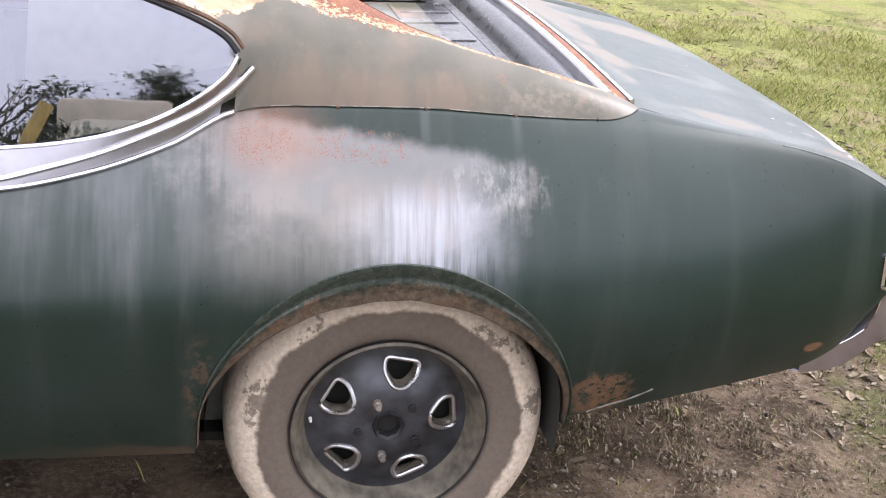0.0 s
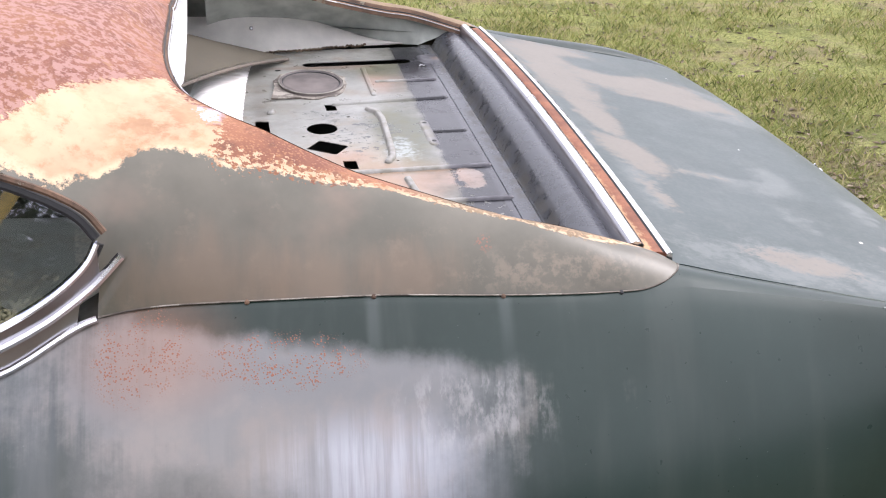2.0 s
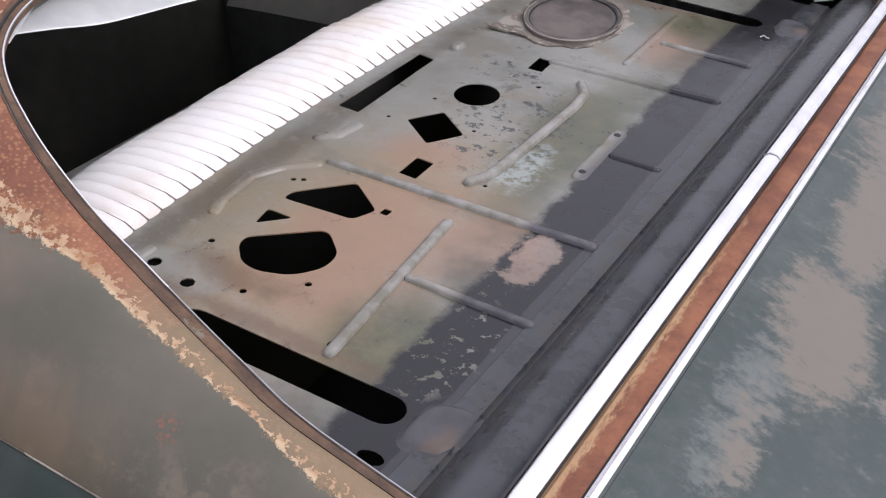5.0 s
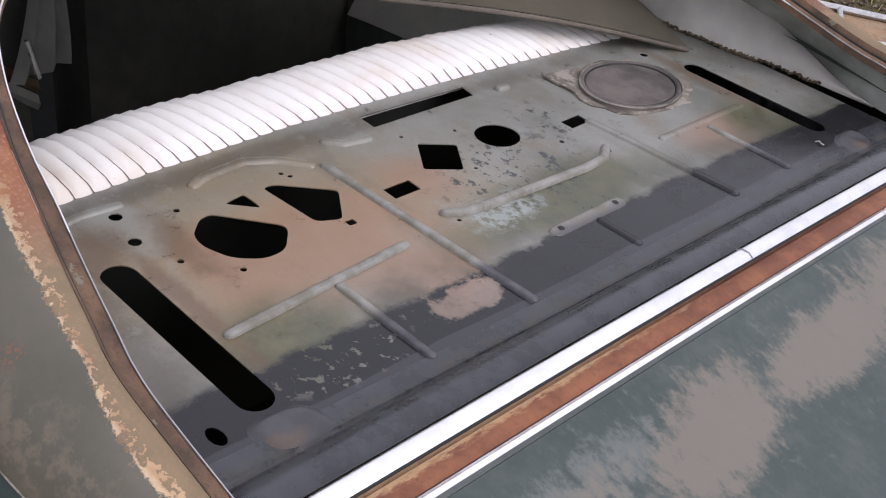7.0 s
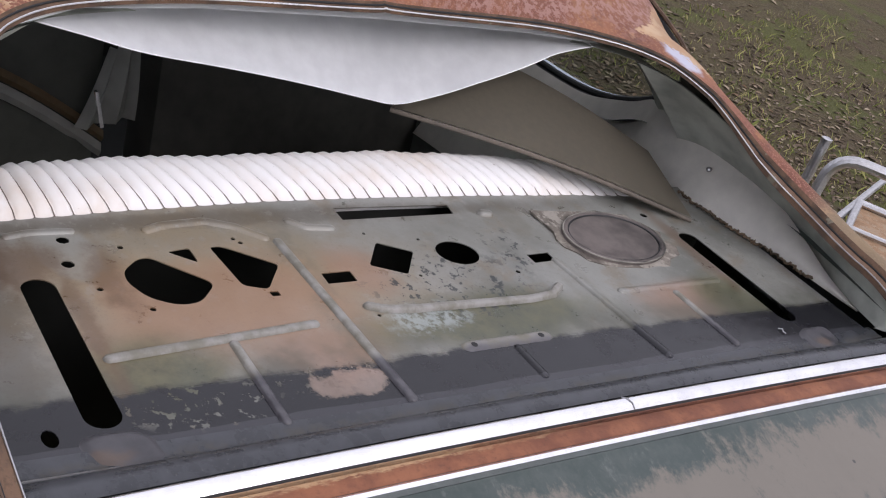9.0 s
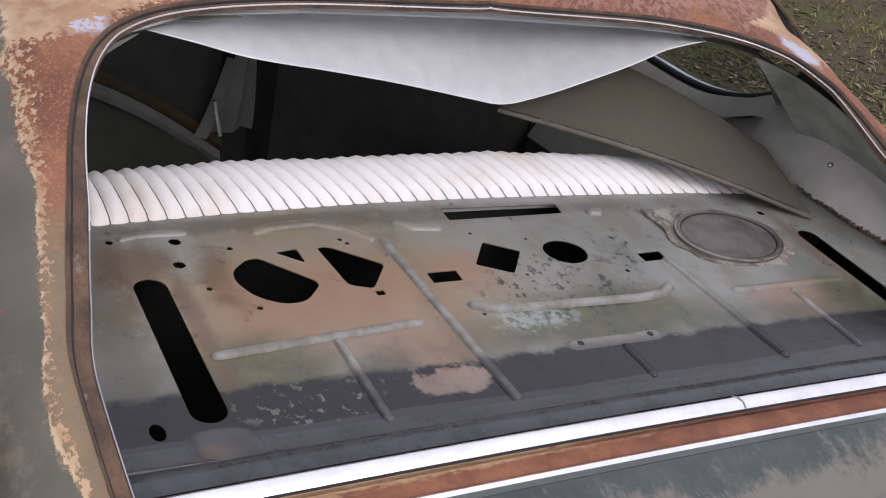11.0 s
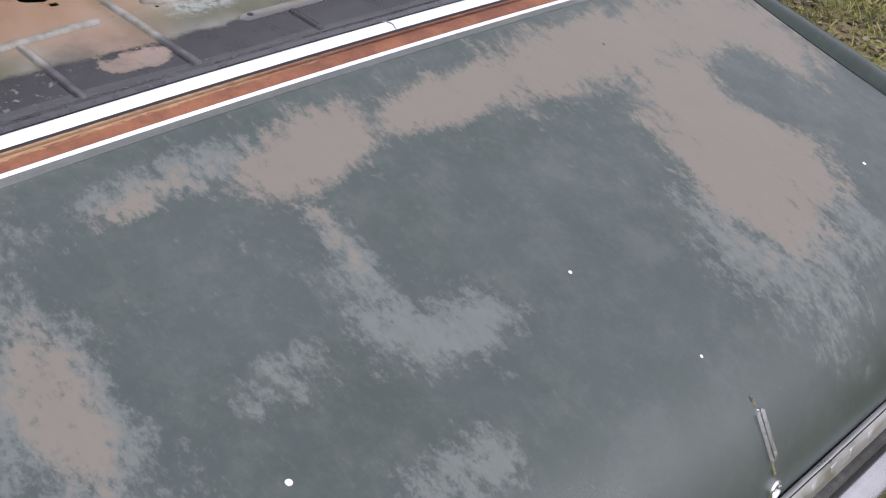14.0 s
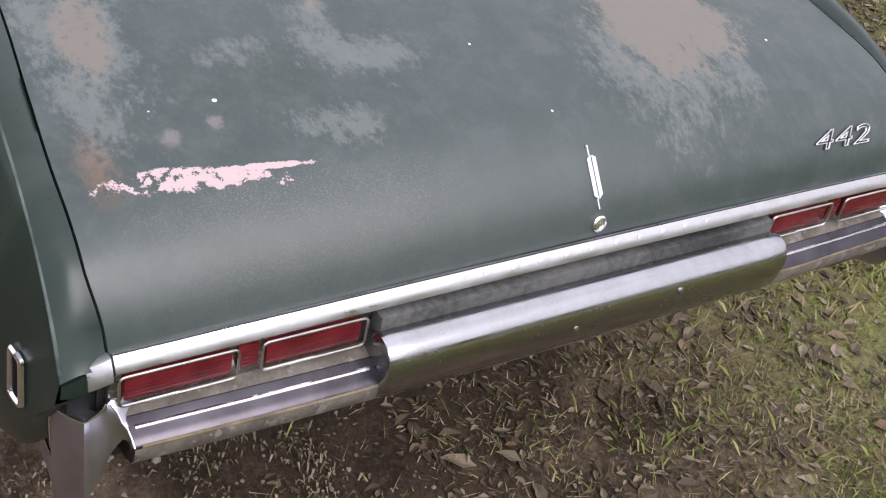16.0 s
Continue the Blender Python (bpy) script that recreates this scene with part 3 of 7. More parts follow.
    seep = most(t, blot(t, co, (0.09, -0.510, 0.93), (0.13, 0.012, 0.3), fray, 1.3, 0.6), blot(t, co, (-0.03, -0.55, 0.93), (0.05, 0.05, 0.3), fray, 1.3, 0.5), blot(t, co, (0.02, 0.50, 0.93), (0.12, 0.015, 0.3), fray, 1.3, 0.6), blot(t, co, (0.0, -0.46, 0.93), (0.06, 0.02, 0.3), fray, 1.3, 0.6))
    col = mixc(t, mth(t, "MULTIPLY", seep, 0.6), col, mixc(t, fray, (0.06, 0.034, 0.018), (0.16, 0.085, 0.045)))
    algae = mth(t, "MULTIPLY", span(t, mth(t, "ADD", x, mth(t, "MULTIPLY", mth(t, "SUBTRACT", mid, 0.5), 0.16)), 0.135, 0.205), span(t, noise_of(t, co, 4.0, 5, 0.6), 0.42, 0.56))
    col = mixc(t, mth(t, "MULTIPLY", algae, 0.65), col, (0.034, 0.036, 0.020))
    # dark sound-deadener coat along the rear edge, ragged, with flakes gone
    edge = mth(t, "ADD", x, mth(t, "MULTIPLY", mth(t, "SUBTRACT", fray, 0.5), 0.045))
    dark = span(t, edge, 0.198, 0.212)
    flake = mth(t, "MULTIPLY", span(t, noise_of(t, co, 72, 6, 0.66), 0.575, 0.590), most(t, blot(t, co, (0.238, -0.43, 0.93), (0.034, 0.075, 0.3), mid, 0.9, 0.3),
                blot(t, co, (0.20, -0.29, 0.93), (0.05, 0.08, 0.3), mid, 0.9, 0.3)))
    pinkish = blot(t, co, (0.238, -0.262, 0.93), (0.023, 0.048, 0.3), fray, 0.9, 0.12)
    dark = mth(t, "MULTIPLY", dark, mth(t, "SUBTRACT", 1.0, most(t, mth(t, "MULTIPLY", flake, 0.8), pinkish)))
    col = mixc(t, dark, col, mixc(t, span(t, mth(t, "ADD", x, mth(t, "MULTIPLY", mth(t, "SUBTRACT", mid, 0.5), 0.02)), 0.270, 0.273), (0.010, 0.010, 0.013), (0.034, 0.034, 0.040)))
    col = mixc(t, mth(t, "MULTIPLY", mth(t, "MULTIPLY", pinkish, span(t, x, 0.200, 0.215)), 0.55), col, mixc(t, fine, (0.17, 0.105, 0.082), (0.31, 0.215, 0.175)))
    put(t, b.inputs["Base Color"], col)
    put(t, b.inputs["Roughness"], mixf(t, dark, span(t, fray, 0.3, 0.7, 0.26, 0.46), span(t, fray, 0.3, 0.7, 0.17, 0.30)))
    put(t, b.inputs["Specular IOR Level"], mixf(t, dark, 0.62, 0.42))
    relief(t, b, mth(t, "ADD", mth(t, "ADD", mth(t, "MULTIPLY", fine, 0.3), mth(t, "MULTIPLY", dark, 0.8)), mth(t, "MULTIPLY", mid, 2.0)), 0.3, 0.0012)
    return m


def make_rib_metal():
    m, t, b = shader("worn_highlit_rib_metal", 0.45)
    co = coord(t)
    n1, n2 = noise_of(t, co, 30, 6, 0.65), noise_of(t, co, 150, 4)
    # shelf tones made lighter: wear on the ribs and the light their edges catch
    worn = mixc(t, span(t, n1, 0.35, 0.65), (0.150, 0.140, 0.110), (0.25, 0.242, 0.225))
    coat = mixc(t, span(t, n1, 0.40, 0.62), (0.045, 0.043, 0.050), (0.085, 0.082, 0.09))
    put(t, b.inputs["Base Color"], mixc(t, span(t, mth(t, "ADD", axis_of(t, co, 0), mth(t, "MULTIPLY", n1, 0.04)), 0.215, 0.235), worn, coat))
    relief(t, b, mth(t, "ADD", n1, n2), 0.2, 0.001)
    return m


def make_rust(name, a, c, flake=(0.62, 0.42, 0.22), share=0.60, size=30):
    m, t, b = shader(name, 0.85)
    co = coord(t)
    mid, fine = noise_of(t, co, 18, 6, 0.65), noise_of(t, co, 160, 4, 0.7)
    col = mixc(t, span(t, mid, 0.35, 0.65), a, c)
    col = mixc(t, span(t, noise_of(t, co, size, 7, 0.7), share, share + 0.03), col, flake)
    col = mixc(t, mth(t, "MULTIPLY", span(t, fine, 0.5, 0.7), 0.4), col, tuple(x * 0.4 for x in a))
    put(t, b.inputs["Base Color"], col)
    relief(t, b, mth(t, "ADD", fine, mid), 0.5, 0.0012)
    return m


def make_chrome(name, tone=0.72, rough=0.12):
    m, t, b = shader(name, rough, 1.0)
    co = coord(t)
    n1, n2 = mth(t, "ADD", mth(t, "MULTIPLY", noise_of(t, scaled(t, co, (120, 5, 120)), 1.0, 4, 0.6), 0.3), mth(t, "MULTIPLY", noise_of(t, co, 16, 7, 0.68), 0.7)), noise_of(t, co, 180, 4)
    put(t, b.inputs["Base Color"], mixc(t, span(t, n1, 0.35, 0.7), (tone, tone, tone * 1.03), (tone * 0.80, tone * 0.79, tone * 0.80)))
    put(t, b.inputs["Roughness"], mth(t, "ADD", span(t, n1, 0.3, 0.7, rough * 0.6, rough * 2.2), mth(t, "MULTIPLY", n2, 0.08)))
    relief(t, b, mth(t, "ADD", n2, noise_of(t, scaled(t, co, (60, 12, 60)), 1.0, 3)), 0.05, 0.0006)
    return m


def make_tyre():
    m, t, b = shader("mud_caked_rubber", 0.85)
    uv = coord(t, "UV")
    co = coord(t)
    mid, fine = noise_of(t, co, 9, 6, 0.65), noise_of(t, co, 90, 5, 0.65)
    r = mth(t, "ADD", axis_of(t, uv, 0), mth(t, "MULTIPLY", mth(t, "SUBTRACT", mid, 0.5), 0.16))
    mud = span(t, r, 0.30, 0.335)
    gone = span(t, noise_of(t, co, 11, 7, 0.7), 0.575, 0.61)
    col = mixc(t, fine, (0.095, 0.075, 0.060), (0.18, 0.145, 0.115))
    col = mixc(t, mth(t, "MULTIPLY", mud, mth(t, "SUBTRACT", 1.0, mth(t, "MULTIPLY", gone, 0.8))), col, mixc(t, span(t, fine, 0.3, 0.7), (0.50, 0.42, 0.33), (0.70, 0.60, 0.48)))
    put(t, b.inputs["Base Color"], col)
    relief(t, b, mth(t, "ADD", fine, mth(t, "MULTIPLY", mud, 2.0)), 0.6, 0.002)
    return m


def make_ground():
    m, t, b = shader("leafy_dirt_and_grass", 0.95, 0.0, 0.2)
    co = coord(t)
    big, mid, fine = noise_of(t, co, 0.8, 4), noise_of(t, co, 6, 6, 0.65), noise_of(t, co, 60, 6, 0.7)
    x, y = axis_of(t, co, 0), axis_of(t, co, 1)
    dirt = mixc(t, span(t, mid, 0.3, 0.7), (0.070, 0.048, 0.031), (0.235, 0.168, 0.112))
    dirt = mixc(t, mth(t, "MULTIPLY", span(t, fine, 0.45, 0.65), 0.5), dirt, (0.36, 0.29, 0.21))
    turf = mixc(t, span(t, fine, 0.3, 0.7), (0.105, 0.125, 0.034), (0.37, 0.37, 0.125))
    turf = mixc(t, mth(t, "MULTIPLY", span(t, noise_of(t, co, 2.2, 7, 0.7), 0.46, 0.62), 0.75), turf, mixc(t, fine, (0.17, 0.125, 0.07), (0.33, 0.27, 0.16)))
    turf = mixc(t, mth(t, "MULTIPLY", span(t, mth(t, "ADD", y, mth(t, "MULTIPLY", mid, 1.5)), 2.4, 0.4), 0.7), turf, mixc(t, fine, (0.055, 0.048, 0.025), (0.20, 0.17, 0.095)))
    # bare earth beside and under the car, turf to the rear and beyond
    rag = mth(t, "ADD", mth(t, "MULTIPLY", mth(t, "SUBTRACT", big, 0.5), 2.4), mth(t, "MULTIPLY", mth(t, "SUBTRACT", mid, 0.5), 1.6))
    far = most(t, span(t, mth(t, "ADD", y, rag), 0.3, 1.7), span(t, mth(t, "ADD", x, rag), 1.4, 2.3))
    near_front = span(t, mth(t, "ADD", x, rag), 0.1, -0.9)
    grass = mth(t, "MULTIPLY", far, mth(t, "SUBTRACT", 1.0, mth(t, "MULTIPLY", near_front, 0.88)))
    grass = mth(t, "MAXIMUM", grass, span(t, mth(t, "ADD", y, mth(t, "MULTIPLY", rag, 1.5)), -3.5, -5.5))
    litter = mth(t, "MULTIPLY", span(t, mth(t, "ADD", x, rag), 0.3, -0.6), span(t, mth(t, "ADD", y, rag), 0.7, 1.6))
    dirt = mixc(t, mth(t, "MULTIPLY", litter, 0.8), dirt, mixc(t, fine, (0.022, 0.016, 0.011), (0.11, 0.08, 0.055)))
    # damp soil under the car, with the car's shade painted into the same blot
    shade_and_damp = blot(t, co, (0.45, 0.0, 0.0), (0.72, 0.62, 1.0), mid, 0.9, 0.35)
    dirt = mixc(t, mth(t, "MULTIPLY", shade_and_damp, 0.72), dirt, mixc(t, fine, (0.024, 0.016, 0.010), (0.080, 0.054, 0.034)))
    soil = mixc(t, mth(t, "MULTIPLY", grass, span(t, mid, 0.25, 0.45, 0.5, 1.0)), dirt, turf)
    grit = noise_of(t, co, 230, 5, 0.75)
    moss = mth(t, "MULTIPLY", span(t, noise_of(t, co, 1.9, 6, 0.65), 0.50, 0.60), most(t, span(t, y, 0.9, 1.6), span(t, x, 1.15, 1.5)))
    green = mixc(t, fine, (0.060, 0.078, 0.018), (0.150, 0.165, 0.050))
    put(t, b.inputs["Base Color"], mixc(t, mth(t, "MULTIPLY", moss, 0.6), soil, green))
    relief(t, b, mth(t, "ADD", mth(t, "ADD", fine, mth(t, "MULTIPLY", grit, 0.5)), mth(t, "MULTIPLY", mid, 2.0)), 1.0, 0.02)
    return m


def make_islands(name, cols, rough=0.8, trans=0.0):
    """Loose small pieces, each with a tone of its own."""
    m, t, b = shader(name, rough, 0.0, 0.3)
    g = t.nodes.new("ShaderNodeNewGeometry")
    r = t.nodes.new("ShaderNodeValToRGB")
    put(t, r.inputs[0], g.outputs["Random Per Island"])
    els = r.color_ramp.elements
    while len(els) < len(cols):
        els.new(0.5)
    for i, c in enumerate(cols):
        els[i].position = i / (len(cols) - 1)
        els[i].color = (*c, 1)
    put(t, b.inputs["Base Color"], mixc(t, mth(t, "MULTIPLY", noise_of(t, coord(t), 40, 4), 0.5), r.outputs[0], (0.08, 0.062, 0.04)))
    return m


def make_glass(name, tint=(0.62, 0.68, 0.66)):
    """A thin tinted pane: clear, with a mirror gloss that grows at a slant."""
    m, t, b = shader(name, 0.03)
    clear = t.nodes.new("ShaderNodeBsdfTransparent")
    clear.inputs[0].default_value = (*tint, 1)
    gloss = t.nodes.new("ShaderNodeBsdfGlossy")
    gloss.inputs["Color"].default_value = (0.86, 0.88, 1.0, 1)
    put(t, gloss.inputs["Roughness"], span(t, noise_of(t, coord(t), 7, 5), 0.3, 0.8, 0.0, 0.03))
    fr = t.nodes.new("ShaderNodeFresnel")
    fr.inputs[0].default_value = 3.2
    mx = t.nodes.new("ShaderNodeMixShader")
    t.links.new(fr.outputs[0], mx.inputs[0])
    t.links.new(clear.outputs[0], mx.inputs[1])
    t.links.new(gloss.outputs[0], mx.inputs[2])
    t.links.new(mx.outputs[0], t.nodes["Material Output"].inputs["Surface"])
    return m


def make_lens():
    m, t, b = shader("red_lamp_lens", 0.22)
    co = coord(t)
    n = noise_of(t, co, 22, 5)
    put(t, b.inputs["Base Color"], mixc(t, span(t, n, 0.3, 0.7), (0.085, 0.006, 0.010), (0.15, 0.014, 0.020)))
    rib = t.nodes.new("ShaderNodeTexWave")
    rib.bands_direction = "Z"
    put(t, rib.inputs[0], co)
    rib.inputs["Scale"].default_value = 60
    relief(t, b, rib.outputs["Fac"], 0.25, 0.001)
    return m


def make_vinyl():
    m, t, b = shader("white_pleated_vinyl", 0.42)
    co = coord(t)
    mid, fine = noise_of(t, co, 7, 5, 0.6), noise_of(t, co, 300, 3)
    col = mixc(t, span(t, mid, 0.45, 0.75), (0.76, 0.745, 0.735), (0.66, 0.575, 0.50))
    col = mixc(t, mth(t, "MULTIPLY", span(t, noise_of(t, co, 45, 6, 0.7), 0.66, 0.72), 0.7), col, (0.16, 0.12, 0.10))
    put(t, b.inputs["Base Color"], col)
    relief(t, b, mth(t, "ADD", fine, mid), 0.15, 0.0008)
    return m


M_SIDE, M_SAIL, M_DECK, M_TRAY = make_side_paint(), make_sail_paint(), make_deck_paint(), make_tray_metal()
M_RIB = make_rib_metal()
def make_strip():
    m, t, b = shader("rusted_panel_strip", 0.75)
    co = coord(t)
    x, y = axis_of(t, co, 0), axis_of(t, co, 1)
    n1, n2, n3 = noise_of(t, co, 20, 6, 0.65), noise_of(t, scaled(t, co, (160, 60, 160)), 1.0, 5, 0.75), noise_of(t, co, 190, 4, 0.7)
    col = mixc(t, span(t, n1, 0.35, 0.65), (0.145, 0.050, 0.026), (0.24, 0.092, 0.044))
    pale = mth(t, "MULTIPLY", span(t, mth(t, "ADD", x, mth(t, "MULTIPLY", mth(t, "SUBTRACT", n2, 0.5), 0.030)), 0.4205, 0.4125), span(t, mth(t, "ADD", y, mth(t, "MULTIPLY", n1, 0.5)), 0.20, -0.05))
    col = mixc(t, mth(t, "MULTIPLY", pale, 0.9), col, mixc(t, n3, (0.33, 0.16, 0.065), (0.58, 0.42, 0.25)))
    col = mixc(t, mth(t, "MULTIPLY", span(t, n3, 0.55, 0.66), 0.35), col, (0.07, 0.030, 0.018))
    put(t, b.inputs["Base Color"], col)
    relief(t, b, mth(t, "ADD", n3, pale), 0.4, 0.001)
    return m


M_STRIP = make_strip()
M_LIP = make_rust("rusty_brown_flange", (0.060, 0.038, 0.026), (0.145, 0.085, 0.052), (0.17, 0.150, 0.11), 0.62)
M_BEAD = make_chrome("worn_bright_bead", 0.80, 0.22)
M_DULLBEAD = make_chrome("tarnished_bead", 0.42, 0.3)
M_SATIN = plain("hazy_corner_chrome", (0.42, 0.40, 0.45), 0.34, 1.0, 0.07, 26, 0.02)
def make_arch():
    """Green paint at the crease, rough brown rust towards the opening."""
    m, t, b = shader("muddy_rusted_arch_lip", 0.7)
    co = coord(t)
    u = axis_of(t, coord(t, "UV"), 0)
    n1, n2, n3 = noise_of(t, co, 16, 7, 0.7), noise_of(t, co, 70, 5, 0.7), noise_of(t, co, 220, 4, 0.7)
    gone = span(t, mth(t, "ADD", u, mth(t, "ADD", mth(t, "MULTIPLY", mth(t, "SUBTRACT", n1, 0.5), 0.9), mth(t, "MULTIPLY", mth(t, "SUBTRACT", n2, 0.5), 0.25))), 0.40, 0.66)
    paint = mixc(t, span(t, n2, 0.4, 0.6), (0.014, 0.026, 0.020), (0.040, 0.050, 0.040))
    rust = mixc(t, span(t, n2, 0.35, 0.65), (0.070, 0.054, 0.038), (0.15, 0.112, 0.076))
    rust = mixc(t, mth(t, "MULTIPLY", span(t, n1, 0.52, 0.66), 0.55), rust, (0.15, 0.078, 0.043))
    col = mixc(t, gone, paint, rust)
    col = mixc(t, mth(t, "MULTIPLY", span(t, n3, 0.62, 0.68), 0.5), col, (0.26, 0.22, 0.17))
    put(t, b.inputs["Base Color"], col)
    put(t, b.inputs["Roughness"], mixf(t, gone, 0.35, 0.9))
    relief(t, b, mth(t, "ADD", n2, mth(t, "MULTIPLY", gone, 1.2)), 0.5, 0.002)
    return m


M_ARCH = make_arch()
M_CHROME, M_DULL = make_chrome("bright_trim_chrome", 0.93, 0.10), make_chrome("dulled_bumper_chrome", 0.40, 0.16)
M_CREASE = plain("worn_highlit_crease", (0.060, 0.078, 0.070), 0.35, 0.0, 0.45, 25, 0.1)
M_HAZE = plain("hazed_bumper_chrome", (0.066, 0.060, 0.068), 0.28, 1.0, 0.25, 14, 0.08)
M_CENTRE = make_chrome("worn_centre_chrome", 0.44, 0.12)
M_FRAME = plain("thin_bright_lens_frame", (0.58, 0.56, 0.53), 0.30, 1.0, 0.12, 40, 0.05)
M_RING = make_chrome("scratched_ring_chrome", 0.62, 0.24)
M_STEEL = make_chrome("galvanised_tube", 0.55, 0.32)
M_TYRE, M_GROUND, M_LENS, M_VINYL = make_tyre(), make_ground(), make_lens(), make_vinyl()
M_WHEEL = plain("dusty_dark_wheel_paint", (0.050, 0.053, 0.060), 0.32, 0.3, 0.32, 28, 0.3)
M_FOLD = plain("worn_pale_fold_edge", (0.15, 0.14, 0.12), 0.6, 0.0, 0.4, 40, 0.3)
M_NUT = plain("dusty_lug_nut", (0.20, 0.175, 0.145), 0.6, 0.2, 0.3, 60, 0.2)
M_RIMDUST = plain("dusty_grey_rim", (0.135, 0.118, 0.092), 0.6, 0.2, 0.3, 40, 0.2)
def make_roll():
    m, t, b = shader("dark_primer_rear_panel", 0.33)
    co = coord(t)
    x = axis_of(t, co, 0)
    n1, n2 = noise_of(t, co, 24, 7, 0.7), noise_of(t, co, 160, 4, 0.7)
    col = mixc(t, span(t, n1, 0.35, 0.65), (0.024, 0.026, 0.031), (0.048, 0.051, 0.059))
    stain = mth(t, "MULTIPLY", span(t, mth(t, "ABSOLUTE", mth(t, "SUBTRACT", x, 0.312)), 0.022, 0.008), span(t, noise_of(t, co, 32, 7, 0.72), 0.45, 0.58))
    col = mixc(t, mth(t, "MULTIPLY", stain, 0.40), col, mixc(t, n2, (0.075, 0.072, 0.050), (0.11, 0.088, 0.062)))
    chip = span(t, noise_of(t, co, 110, 5, 0.75), 0.66, 0.68)
    col = mixc(t, mth(t, "MULTIPLY", chip, 0.5), col, (0.20, 0.19, 0.18))
    put(t, b.inputs["Base Color"], col)
    put(t, b.inputs["Roughness"], mth(t, "ADD", span(t, n1, 0.3, 0.7, 0.22, 0.36), mth(t, "MULTIPLY", stain, 0.20)))
    relief(t, b, mth(t, "ADD", n1, n2), 0.12, 0.001)
    return m


M_ROLL = make_roll()
M_BANDGREY = plain("dull_sill_band", (0.36, 0.355, 0.38), 0.32, 1.0, 0.08, 12, 0.03)
M_LIPTRIM = make_chrome("lip_trim_chrome", 0.58, 0.28)
M_RUBBER = plain("black_rubber_seal", (0.012, 0.012, 0.013), 0.6)
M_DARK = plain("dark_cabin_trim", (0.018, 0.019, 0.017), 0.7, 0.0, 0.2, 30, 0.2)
M_GREYTRIM = plain("grey_green_inner_metal", (0.105, 0.115, 0.10), 0.55, 0.0, 0.15, 30, 0.2)
M_COVER = plain("pale_grey_plastic", (0.46, 0.46, 0.43), 0.4, 0.0, 0.1, 20, 0.1)
M_PILLARGREY = plain("grey_green_pillar_metal", (0.42, 0.44, 0.395), 0.5, 0.0, 0.2, 18, 0.15)
M_PANEL = plain("off_white_side_trim_vinyl", (0.80, 0.775, 0.72), 0.5, 0.0, 0.05, 30, 0.04)
M_CLOTH = plain("limp_white_headlining_cloth", (0.86, 0.87, 0.88), 0.6, 0.0, 0.03, 40, 0.03)
M_BOARD = plain("tan_fibreboard", (0.168, 0.147, 0.110), 0.75, 0.0, 0.06, 90, 0.15)
M_FOAM = make_rust("crumbling_brown_foam", (0.05, 0.035, 0.022), (0.13, 0.09, 0.055), (0.18, 0.13, 0.09))
M_SPEAKER = plain("dusty_speaker_cone", (0.090, 0.076, 0.070), 0.7, 0.1, 0.3, 35, 0.3)
M_CARD = make_rust("ragged_card_gasket", (0.075, 0.062, 0.052), (0.20, 0.175, 0.145), (0.27, 0.245, 0.21), 0.52, 22)
M_PLYWOOD = make_rust("orange_brown_plywood", (0.22, 0.130, 0.070), (0.31, 0.195, 0.115), (0.28, 0.20, 0.13), 0.5)
M_GLASS = make_glass("quarter_window_glass")
M_PEBBLE = make_islands("pale_pebbles", [(0.055, 0.040, 0.028), (0.13, 0.10, 0.075), (0.34, 0.30, 0.25), (0.10, 0.075, 0.055)])
M_LEAF = make_islands("fallen_dry_leaves", [(0.045, 0.032, 0.021), (0.085, 0.060, 0.040), (0.14, 0.10, 0.068), (0.065, 0.048, 0.030), (0.34, 0.28, 0.20), (0.15, 0.085, 0.045)])
M_GRASS = make_islands("winter_grass", [(0.09, 0.125, 0.025), (0.25, 0.30, 0.07), (0.40, 0.40, 0.13), (0.52, 0.45, 0.22)])
M_NEEDLE = make_islands("dark_evergreen_needles", [(0.015, 0.028, 0.012), (0.03, 0.05, 0.02), (0.045, 0.06, 0.03)])
M_BARK = plain("grey_brown_bark", (0.08, 0.065, 0.05), 0.9, 0.0, 0.3, 20, 0.6)
M_TANWALL = plain("tan_rendered_wall", (0.60, 0.53, 0.40), 0.85, 0.0, 0.1, 20, 0.2)
M_POST = plain("weathered_yellow_post", (0.45, 0.33, 0.10), 0.7)
M_RUNNER = plain("dark_gritty_step_pad", (0.07, 0.07, 0.068), 0.85, 0.0, 0.35, 90, 0.6)
M_SEATGREY = plain("worn_grey_seat_vinyl", (0.052, 0.054, 0.046), 0.6, 0.0, 0.15, 30, 0.2)
M_SEATBROWN = plain("dusty_brown_seat_vinyl", (0.052, 0.050, 0.043), 0.7, 0.0, 0.2, 25, 0.2)
M_LEATHER = plain("brown_leather_strap", (0.20, 0.14, 0.08), 0.6)
M_LEDGE = make_rust("dirty_tan_bumper_ledge", (0.095, 0.080, 0.064), (0.17, 0.150, 0.125), (0.22, 0.20, 0.18), 0.55)
M_DIRT = make_rust("dried_tan_dirt", (0.13, 0.10, 0.06), (0.24, 0.19, 0.12), (0.30, 0.25, 0.17))
M_THREAD = plain("dirty_brown_thread", (0.17, 0.135, 0.115), 0.8)
